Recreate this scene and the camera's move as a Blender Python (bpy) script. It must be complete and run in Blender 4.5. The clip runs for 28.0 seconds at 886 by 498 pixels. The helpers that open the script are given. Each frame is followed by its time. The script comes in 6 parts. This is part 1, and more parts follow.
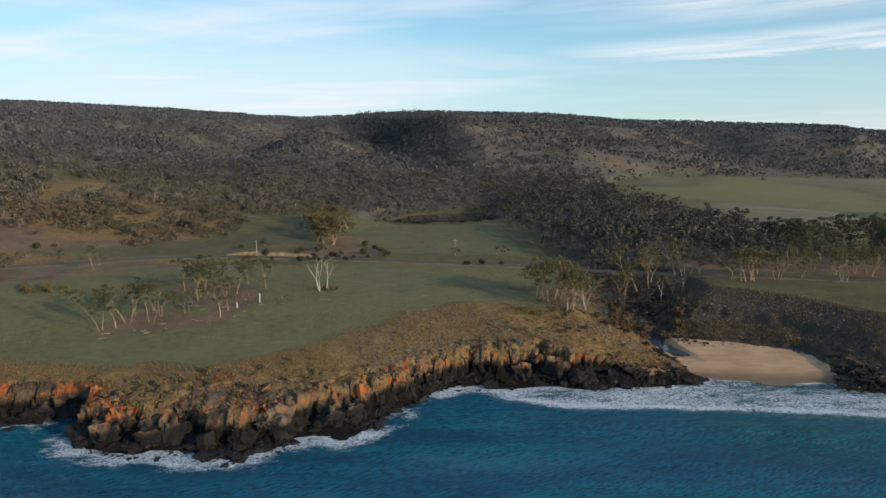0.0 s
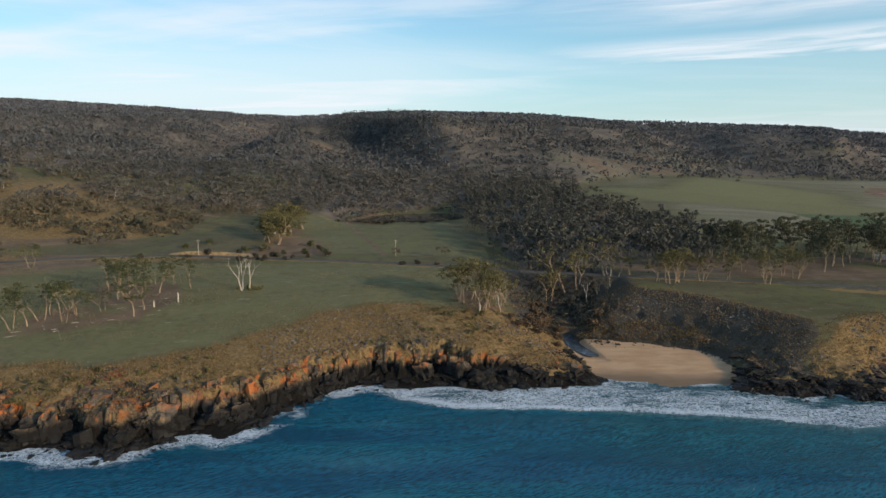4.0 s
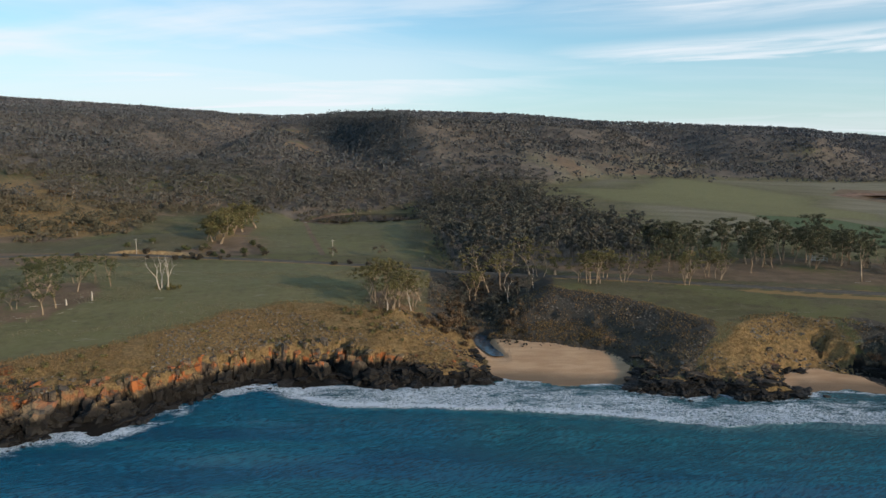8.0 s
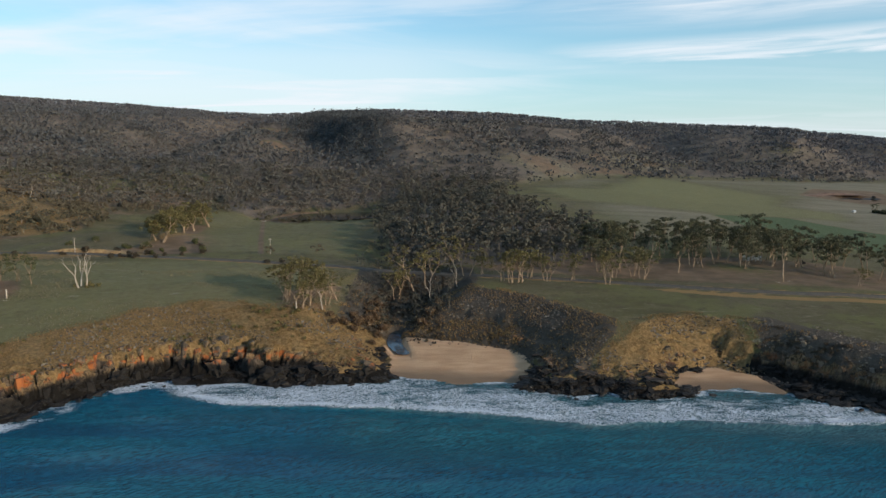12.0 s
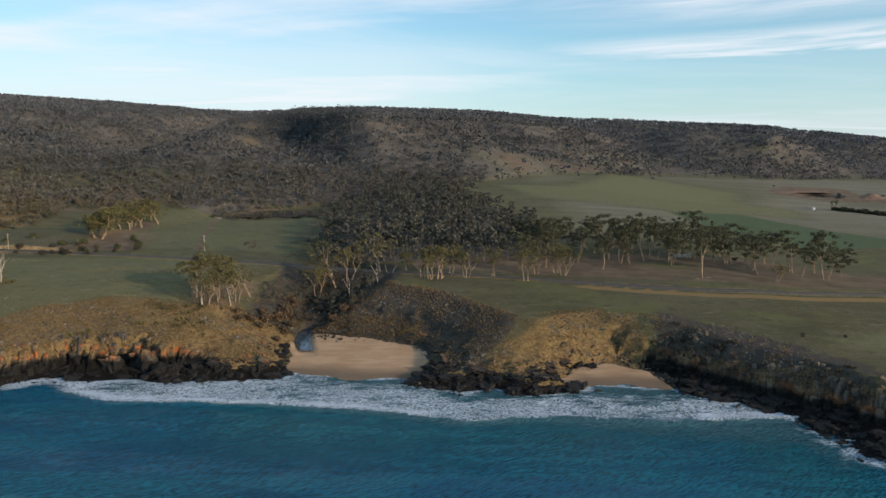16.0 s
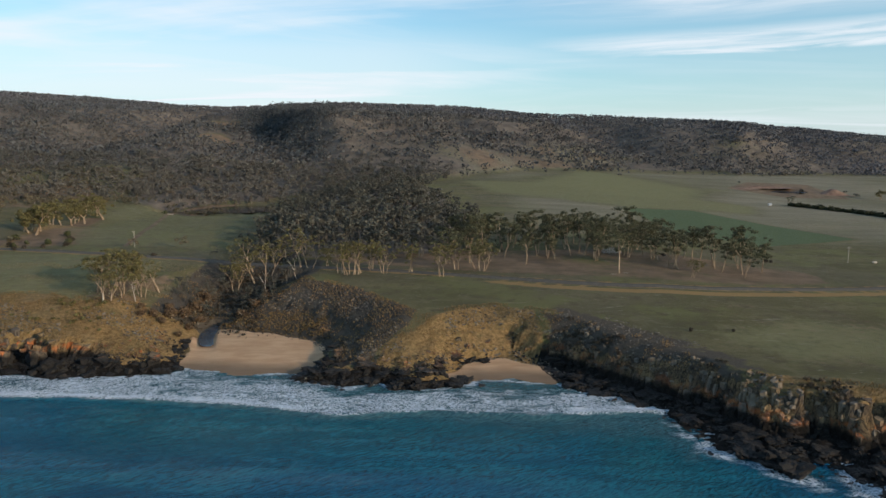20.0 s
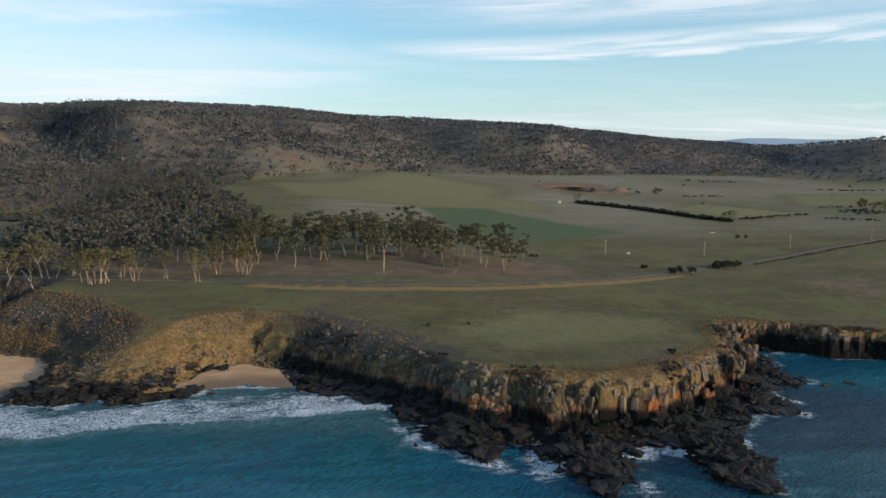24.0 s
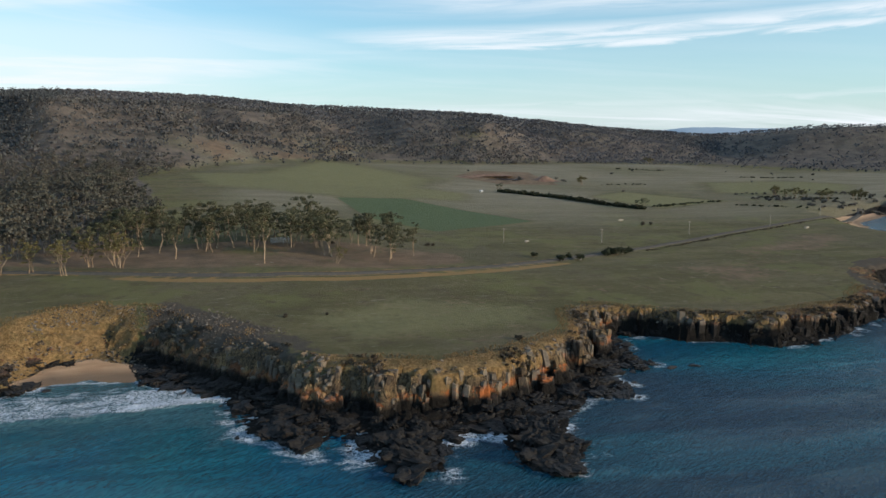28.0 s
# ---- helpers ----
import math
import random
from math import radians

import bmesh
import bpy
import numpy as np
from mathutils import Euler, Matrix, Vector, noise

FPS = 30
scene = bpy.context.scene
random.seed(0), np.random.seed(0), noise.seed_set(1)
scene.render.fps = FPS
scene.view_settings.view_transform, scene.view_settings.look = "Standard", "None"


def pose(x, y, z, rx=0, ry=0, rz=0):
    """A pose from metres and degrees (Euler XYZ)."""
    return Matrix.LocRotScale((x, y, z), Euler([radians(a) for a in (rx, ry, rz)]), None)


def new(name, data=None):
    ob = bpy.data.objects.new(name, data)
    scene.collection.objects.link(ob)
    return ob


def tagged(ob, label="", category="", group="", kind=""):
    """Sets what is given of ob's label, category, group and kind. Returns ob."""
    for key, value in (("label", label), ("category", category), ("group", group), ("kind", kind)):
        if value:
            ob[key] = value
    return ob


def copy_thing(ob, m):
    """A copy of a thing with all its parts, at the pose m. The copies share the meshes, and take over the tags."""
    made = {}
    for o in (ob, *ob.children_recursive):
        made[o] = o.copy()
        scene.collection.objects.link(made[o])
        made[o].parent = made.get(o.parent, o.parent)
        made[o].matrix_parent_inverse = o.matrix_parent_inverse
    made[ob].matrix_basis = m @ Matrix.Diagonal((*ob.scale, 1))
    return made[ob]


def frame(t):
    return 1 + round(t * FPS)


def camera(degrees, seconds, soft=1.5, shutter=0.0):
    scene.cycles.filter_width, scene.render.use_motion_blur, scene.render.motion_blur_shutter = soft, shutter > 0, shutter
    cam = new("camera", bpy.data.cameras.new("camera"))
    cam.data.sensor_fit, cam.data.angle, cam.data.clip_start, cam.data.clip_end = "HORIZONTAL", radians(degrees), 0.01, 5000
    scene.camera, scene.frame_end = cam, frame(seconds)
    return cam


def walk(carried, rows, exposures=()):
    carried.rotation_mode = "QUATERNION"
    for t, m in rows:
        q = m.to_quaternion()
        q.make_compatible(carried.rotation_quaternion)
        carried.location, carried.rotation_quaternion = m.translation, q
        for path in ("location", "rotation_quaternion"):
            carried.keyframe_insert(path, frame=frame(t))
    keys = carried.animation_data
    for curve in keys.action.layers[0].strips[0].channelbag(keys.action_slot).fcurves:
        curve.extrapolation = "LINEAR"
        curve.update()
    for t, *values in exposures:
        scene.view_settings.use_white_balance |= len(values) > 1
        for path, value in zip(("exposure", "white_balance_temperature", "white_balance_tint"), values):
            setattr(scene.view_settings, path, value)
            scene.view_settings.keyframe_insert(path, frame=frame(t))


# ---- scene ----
cam = camera(62.9, 28.0, 1.48)
METRES, EYE, TILT, LEAN, TURN = 200.0, 62.0, -7.4, 0.6, 0.0
ROWS = [
    (0.0, 0.0, 0.0, 0.0, 0.0, 0.0, -0.0),
    (0.5, 0.015, -0.0008, -0.0, 0.01, 0.0, -0.03),
    (1.0, 0.0307, -0.0017, 0.0001, 0.01, 0.0, -0.07),
    (1.5, 0.0473, -0.0031, 0.0001, 0.01, 0.01, -0.09),
    (2.0, 0.0643, -0.0043, 0.0003, -0.01, -0.0, -0.14),
    (2.5, 0.0815, -0.0052, 0.0009, -0.02, -0.02, -0.17),
    (3.0, 0.099, -0.0065, 0.001, -0.02, -0.01, -0.17),
    (3.5, 0.1165, -0.0075, 0.0016, -0.03, -0.03, -0.22),
    (5.5, 0.1871, -0.012, 0.0031, -0.08, -0.03, -0.35),
    (6.0, 0.2051, -0.0132, 0.0032, -0.08, -0.04, -0.38),
    (6.5, 0.223, -0.0142, 0.0035, -0.08, -0.04, -0.41),
    (7.0, 0.241, -0.0153, 0.0035, -0.08, -0.03, -0.42),
    (7.5, 0.259, -0.0162, 0.0036, -0.09, -0.04, -0.45),
    (8.0, 0.277, -0.0171, 0.0037, -0.1, -0.05, -0.48),
    (8.5, 0.2949, -0.018, 0.004, -0.1, -0.06, -0.48),
    (9.0, 0.313, -0.0188, 0.0045, -0.09, -0.06, -0.52),
    (9.5, 0.331, -0.0196, 0.0044, -0.09, -0.05, -0.54),
    (10.0, 0.3493, -0.0205, 0.0044, -0.09, -0.07, -0.53),
    (10.5, 0.3673, -0.0212, 0.0045, -0.09, -0.08, -0.55),
    (11.0, 0.3854, -0.0219, 0.0047, -0.09, -0.1, -0.56),
    (11.5, 0.4037, -0.0227, 0.0048, -0.09, -0.11, -0.57),
    (12.0, 0.4217, -0.0234, 0.0051, -0.09, -0.13, -0.59),
    (12.5, 0.44, -0.024, 0.0051, -0.09, -0.14, -0.59),
    (14.5, 0.512, -0.0259, 0.0057, -0.15, -0.18, -0.61),
    (15.0, 0.5303, -0.0266, 0.0057, -0.21, -0.23, -0.61),
    (15.5, 0.5484, -0.0272, 0.0057, -0.29, -0.29, -0.6),
    (16.0, 0.5665, -0.0274, 0.0055, -0.35, -0.34, -0.6),
    (16.5, 0.5847, -0.0277, 0.0054, -0.42, -0.39, -0.61),
    (17.0, 0.6027, -0.0279, 0.0054, -0.48, -0.44, -0.6),
    (17.5, 0.6207, -0.0283, 0.0054, -0.54, -0.47, -0.6),
    (18.0, 0.6388, -0.0283, 0.0054, -0.59, -0.51, -0.6),
    (18.5, 0.6568, -0.0288, 0.0053, -0.64, -0.54, -0.58),
    (19.0, 0.6749, -0.029, 0.0053, -0.68, -0.57, -0.59),
    (19.5, 0.6928, -0.0291, 0.0052, -0.73, -0.6, -0.57),
    (20.0, 0.7114, -0.0291, 0.0051, -0.84, -0.62, -0.56),
    (20.4, 0.7259, -0.0292, 0.0051, -0.95, -0.62, -0.54),
    (20.5, 0.7295, -0.0293, 0.0051, -3.2, -0.61, -0.27),
    (20.6, 0.7331, -0.0293, 0.005, -7.8, -0.54, 0.2),
    (20.7, 0.7368, -0.0293, 0.005, -8.22, -0.52, 0.29),
    (21.0, 0.7477, -0.0294, 0.005, -8.25, -0.52, 0.29),
    (21.5, 0.765, -0.03, 0.0048, -8.34, -0.53, 0.29),
    (23.5, 0.8356, -0.0362, 0.0038, -12.8, -0.55, 0.92),
    (23.6, 0.8391, -0.0368, 0.0037, -12.84, -0.55, 0.93),
    (23.7, 0.8426, -0.0374, 0.0036, -13.15, -0.55, 0.97),
    (23.8, 0.8461, -0.038, 0.0035, -13.48, -0.56, 1.02),
    (24.0, 0.8531, -0.0392, 0.0033, -13.51, -0.56, 1.02),
    (24.1, 0.8566, -0.0398, 0.0033, -13.65, -0.57, 1.04),
    (24.2, 0.8601, -0.0404, 0.0032, -15.1, -0.6, 1.22),
    (24.3, 0.8637, -0.0411, 0.0032, -16.75, -0.63, 1.42),
    (24.4, 0.8672, -0.0417, 0.0031, -16.95, -0.63, 1.45),
    (24.5, 0.8707, -0.0424, 0.0031, -16.96, -0.63, 1.45),
    (25.0, 0.8879, -0.0457, 0.0026, -16.98, -0.64, 1.48),
    (25.5, 0.9053, -0.0493, 0.0021, -16.99, -0.67, 1.49),
    (26.0, 0.9225, -0.0534, 0.0014, -17.0, -0.68, 1.52),
    (26.5, 0.9397, -0.0576, 0.0009, -17.01, -0.72, 1.55),
    (27.0, 0.9568, -0.0621, 0.0003, -17.03, -0.75, 1.56),
    (27.5, 0.9738, -0.0667, -0.0004, -17.03, -1.18, 1.6),
    (28.0, 0.9898, -0.0711, -0.001, -17.05, -1.44, 1.62),
]
walk(cam, [(t, pose(0, 0, EYE, TILT, LEAN, TURN) @ pose(METRES * x, METRES * y, METRES * z, 90 + pitch, roll, yaw)) for t, x, y, z, yaw, pitch, roll in ROWS], exposures=((0.0, 0.0), (20.0, 0.0), (24.5, 0.06), (28.0, 0.09)))

# ---- world, sun ----
SUN_AZ, SUN_EL = radians(129.0), radians(13.0)
TO_SUN = Vector((math.sin(SUN_AZ) * math.cos(SUN_EL), math.cos(SUN_AZ) * math.cos(SUN_EL), math.sin(SUN_EL)))


def build_world():
    world = bpy.data.worlds.new("sky")
    scene.world = world
    world.use_nodes = True
    nt = world.node_tree
    nt.nodes.clear()
    N, L = nt.nodes.new, nt.links.new
    out, bg = N("ShaderNodeOutputWorld"), N("ShaderNodeBackground")
    sky = N("ShaderNodeTexSky")
    sky.sky_type, sky.sun_disc = "NISHITA", False
    sky.sun_elevation, sky.sun_rotation = SUN_EL, SUN_AZ
    sky.air_density, sky.dust_density, sky.ozone_density = 1.0, 1.0, 3.0
    tc, sep = N("ShaderNodeTexCoord"), N("ShaderNodeSeparateXYZ")
    L(tc.outputs["Generated"], sep.inputs[0])

    def math_node(op, a, b=None):
        n = N("ShaderNodeMath")
        n.operation = op
        for k, v in enumerate((a, b)):
            if v is None:
                continue
            if isinstance(v, (int, float)):
                n.inputs[k].default_value = v
            else:
                L(v, n.inputs[k])
        return n.outputs[0]

    up = math_node("MAXIMUM", sep.outputs["Z"], 0.0)
    low = math_node("ADD", up, 0.09)
    comb = N("ShaderNodeCombineXYZ")
    L(math_node("DIVIDE", sep.outputs["X"], low), comb.inputs[0])
    L(math_node("DIVIDE", sep.outputs["Y"], low), comb.inputs[1])

    def cloud(scale, rot, stretch, lo, hi, detail, seed):
        mp, nz, ramp = N("ShaderNodeMapping"), N("ShaderNodeTexNoise"), N("ShaderNodeMapRange")
        mp.inputs["Rotation"].default_value = (0, 0, rot)
        mp.inputs["Scale"].default_value = (stretch, 1.0, 1.0)
        mp.inputs["Location"].default_value = (seed, seed * 0.7, seed)
        nz.inputs["Scale"].default_value, nz.inputs["Detail"].default_value = scale, detail
        nz.inputs["Roughness"].default_value, nz.inputs["Distortion"].default_value = 0.55, 0.5
        L(comb.outputs[0], mp.inputs[0])
        L(mp.outputs[0], nz.inputs["Vector"])
        L(nz.outputs["Fac"], ramp.inputs["Value"])
        ramp.inputs["From Min"].default_value, ramp.inputs["From Max"].default_value = lo, hi
        ramp.interpolation_type = "SMOOTHSTEP"
        return ramp.outputs[0]

    def ramp_node(v, lo, hi, a=0.0, b=1.0):
        n = N("ShaderNodeMapRange")
        n.interpolation_type = "SMOOTHSTEP"
        L(v, n.inputs["Value"])
        for key, w in (("From Min", lo), ("From Max", hi), ("To Min", a), ("To Max", b)):
            n.inputs[key].default_value = w
        return n.outputs[0]

    veil = cloud(0.42, 0.25, 0.55, 0.34, 0.72, 6.0, 3.1)
    wisp = cloud(1.0, 0.12, 0.30, 0.50, 0.70, 9.0, 8.7)
    # long streaks over the north-east, a thicker veil above them and clear sky below
    side = math_node("DIVIDE", sep.outputs["X"], math_node("MAXIMUM", sep.outputs["Y"], 0.05))
    rise = sep.outputs["Z"]
    ahead = ramp_node(sep.outputs["Y"], 0.1, 0.4)
    sheet, fray = N("ShaderNodeCombineXYZ"), N("ShaderNodeTexNoise")
    L(math_node("MULTIPLY", side, 5.0), sheet.inputs[0])
    L(math_node("MULTIPLY", math_node("SUBTRACT", rise, math_node("MULTIPLY", side, 0.02)), 75.0), sheet.inputs[1])
    L(sheet.outputs[0], fray.inputs["Vector"])
    fray.inputs["Scale"].default_value, fray.inputs["Detail"].default_value, fray.inputs["Roughness"].default_value, fray.inputs["Distortion"].default_value = 1.0, 6.0, 0.6, 0.6
    rough = fray.outputs["Fac"]

    def streak(base, slope, half, start, end):
        off = math_node("SUBTRACT", rise, math_node("ADD", math_node("MULTIPLY", side, slope), base))
        off = math_node("ADD", off, math_node("MULTIPLY", math_node("SUBTRACT", rough, 0.5), 0.022))
        return math_node("MULTIPLY", ramp_node(math_node("ABSOLUTE", off), 0.0, half, 1.0, 0.0), ramp_node(side, start, end))

    lines = math_node("MAXIMUM", math_node("MULTIPLY", streak(0.1260, 0.022, 0.017, 0.06, 0.30), 0.8), math_node("MULTIPLY", streak(0.1140, 0.018, 0.008, 0.20, 0.34), 0.85))
    lines = math_node("MAXIMUM", lines, math_node("MULTIPLY", streak(0.040, 0.012, 0.008, 0.10, 0.25), 0.35))
    lines = math_node("MULTIPLY", math_node("MULTIPLY", lines, ramp_node(rough, 0.30, 0.62, 0.35, 1.0)), ahead)
    over = math_node("MULTIPLY", math_node("MULTIPLY", math_node("MULTIPLY", ramp_node(rise, 0.145, 0.185), ramp_node(side, 0.05, 0.40, 0.15, 1.0)), ramp_node(rough, 0.3, 0.7, 0.4, 1.0)), math_node("MULTIPLY", ahead, 0.8))
    clear = math_node("MULTIPLY", math_node("MULTIPLY", ramp_node(side, 0.0, 0.25), ramp_node(rise, 0.02, 0.05)), math_node("MULTIPLY", ahead, 0.72))
    west = math_node("MULTIPLY", math_node("MULTIPLY", ramp_node(side, 0.2, -0.1), ramp_node(rise, 0.17, 0.12)), math_node("MULTIPLY", ahead, 0.42))
    both = math_node("MINIMUM", math_node("ADD", math_node("MULTIPLY", veil, 0.64), math_node("MULTIPLY", wisp, 0.52)), 0.92)
    both = math_node("MULTIPLY", both, math_node("SUBTRACT", 1.0, clear))
    both = math_node("MAXIMUM", math_node("MAXIMUM", both, west), math_node("MAXIMUM", lines, over))
    # the haze towards the horizon
    haze = N("ShaderNodeMapRange")
    L(sep.outputs["Z"], haze.inputs["Value"])
    haze.inputs["From Min"].default_value, haze.inputs["From Max"].default_value = 0.0, 0.24
    haze.inputs["To Min"].default_value, haze.inputs["To Max"].default_value = 0.54, 0.0
    gain = N("ShaderNodeMix")
    gain.data_type, gain.blend_type = "RGBA", "MULTIPLY"
    gain.inputs["Factor"].default_value = 1.0
    L(sky.outputs[0], gain.inputs["A"])
    gain.inputs["B"].default_value = (SKY_GAIN[0], SKY_GAIN[1], SKY_GAIN[2], 1)
    m1, m2 = N("ShaderNodeMix"), N("ShaderNodeMix")
    m1.data_type = m2.data_type = "RGBA"
    L(haze.outputs[0], m1.inputs["Factor"])
    L(gain.outputs["Result"], m1.inputs["A"])
    m1.inputs["B"].default_value = (7.8, 9.2, 10.1, 1)
    L(both, m2.inputs["Factor"])
    L(m1.outputs["Result"], m2.inputs["A"])
    m2.inputs["B"].default_value = (8.8, 9.3, 9.9, 1)
    L(m2.outputs["Result"], bg.inputs["Color"])
    bg.inputs["Strength"].default_value = 0.1
    L(bg.outputs[0], out.inputs[0])


SKY_GAIN = (1.28, 1.86, 1.92)
build_world()
sun = new("sun", bpy.data.lights.new("sun", "SUN"))
sun.data.energy, sun.data.angle, sun.data.color = 3.6, radians(1.0), (1.0, 0.77, 0.56)
sun.rotation_euler = (-TO_SUN).to_track_quat("-Z", "Y").to_euler()

# ---- numbers: noise, distances, meshes ----
def hashed(ix, iy, seed):
    n = (ix.astype(np.int64) * 374761393 + iy.astype(np.int64) * 668265263 + seed * 974634777) & 0x7FFFFFFF
    n = ((n ^ (n >> 13)) * 1274126177) & 0x7FFFFFFF
    return ((n ^ (n >> 16)) & 0xFFFF) / 65535.0


def vnoise(x, y, size, seed=0):
    """Smooth value noise in 0..1 with cells of that size in metres."""
    x, y = np.asarray(x, float) / size, np.asarray(y, float) / size
    ix, iy = np.floor(x), np.floor(y)
    fx, fy = x - ix, y - iy
    fx, fy = fx * fx * (3 - 2 * fx), fy * fy * (3 - 2 * fy)
    a, b = hashed(ix, iy, seed), hashed(ix + 1, iy, seed)
    c, d = hashed(ix, iy + 1, seed), hashed(ix + 1, iy + 1, seed)
    return (a * (1 - fx) + b * fx) * (1 - fy) + (c * (1 - fx) + d * fx) * fy


def cells(x, y, size, seed=0):
    """Irregular cells: a number in 0..1 for each place's cell, and how near its edge it lies."""
    x, y = np.asarray(x, float) / size, np.asarray(y, float) / size
    ix, iy = np.floor(x), np.floor(y)
    d1, d2, val = np.full(x.shape, 9.0), np.full(x.shape, 9.0), np.zeros(x.shape)
    for a in (-1, 0, 1):
        for b in (-1, 0, 1):
            jx, jy = ix + a, iy + b
            d = np.hypot(jx + 0.15 + 0.7 * hashed(jx, jy, seed) - x, jy + 0.15 + 0.7 * hashed(jx, jy, seed + 5) - y)
            nearer = d < d1
            d2 = np.where(nearer, d1, np.minimum(d2, d))
            val = np.where(nearer, hashed(jx, jy, seed + 9), val)
            d1 = np.where(nearer, d, d1)
    return val, np.clip((d2 - d1) * 3, 0, 1)


def fbm(x, y, size, octaves=4, seed=0):
    total, gain, norm = 0.0, 1.0, 0.0
    for k in range(octaves):
        total = total + gain * vnoise(x, y, size / 2**k, seed + 17 * k)
        norm += gain
        gain *= 0.5
    return total / norm


def smooth(lo, hi, v):
    u = np.clip((v - lo) / (hi - lo), 0, 1)
    return u * u * (3 - 2 * u)


def dist_line(x, y, line):
    """Distance from each place to a polyline."""
    best = np.full(np.shape(x), 1e18)
    for (ax, ay), (bx, by) in zip(line[:-1], line[1:]):
        dx, dy = bx - ax, by - ay
        u = np.clip(((x - ax) * dx + (y - ay) * dy) / (dx * dx + dy * dy + 1e-9), 0, 1)
        best = np.minimum(best, (x - ax - u * dx) ** 2 + (y - ay - u * dy) ** 2)
    return np.sqrt(best)


def inside(x, y, ring):
    """Whether each place lies in a closed ring."""
    res = np.zeros(np.shape(x), bool)
    for (ax, ay), (bx, by) in zip(ring, ring[1:] + ring[:1]):
        if ay == by:
            continue
        res ^= ((ay > y) != (by > y)) & (x < (bx - ax) * (y - ay) / (by - ay) + ax)
    return res


def signed(x, y, ring):
    """Distance to a ring's edge, positive inside."""
    d = dist_line(x, y, ring + ring[:1])
    return np.where(inside(x, y, ring), d, -d)


def mesh_np(name, verts, faces, mat=None, smooth_faces=False, attrs=None):
    """A mesh from arrays of places and of faces with one number of corners each."""
    verts, faces = np.asarray(verts, np.float32), np.asarray(faces, np.int32)
    me = bpy.data.meshes.new(name)
    k = faces.shape[1]
    me.vertices.add(len(verts))
    me.vertices.foreach_set("co", verts.ravel())
    me.loops.add(faces.size)
    me.loops.foreach_set("vertex_index", faces.ravel())
    me.polygons.add(len(faces))
    me.polygons.foreach_set("loop_start", np.arange(0, faces.size, k, dtype=np.int32))
    me.update(calc_edges=True)
    me.polygons.foreach_set("use_smooth", np.broadcast_to(np.asarray(smooth_faces, dtype=bool), len(faces)).copy())
    for key, values in (attrs or {}).items():
        a = me.attributes.new(key, "FLOAT", "POINT")
        a.data.foreach_set("value", np.asarray(values, np.float32).ravel())
    if mat:
        me.materials.append(mat)
    me.update()
    return me


def grid_faces(nx, ny):
    i = np.arange((nx - 1) * (ny - 1))
    a = (i // (nx - 1)) * nx + i % (nx - 1)
    return np.stack([a, a + 1, a + nx + 1, a + nx], 1)


def part(name, mesh, parent, label=""):
    ob = new(name, mesh)
    ob.parent = parent
    return tagged(ob, label)


def thing(name, label, category, group="", kind="", at=(0, 0, 0), data=None):
    ob = new(name, data)
    ob.matrix_basis = Matrix.Translation(at)
    return tagged(ob, label, category, group, kind)

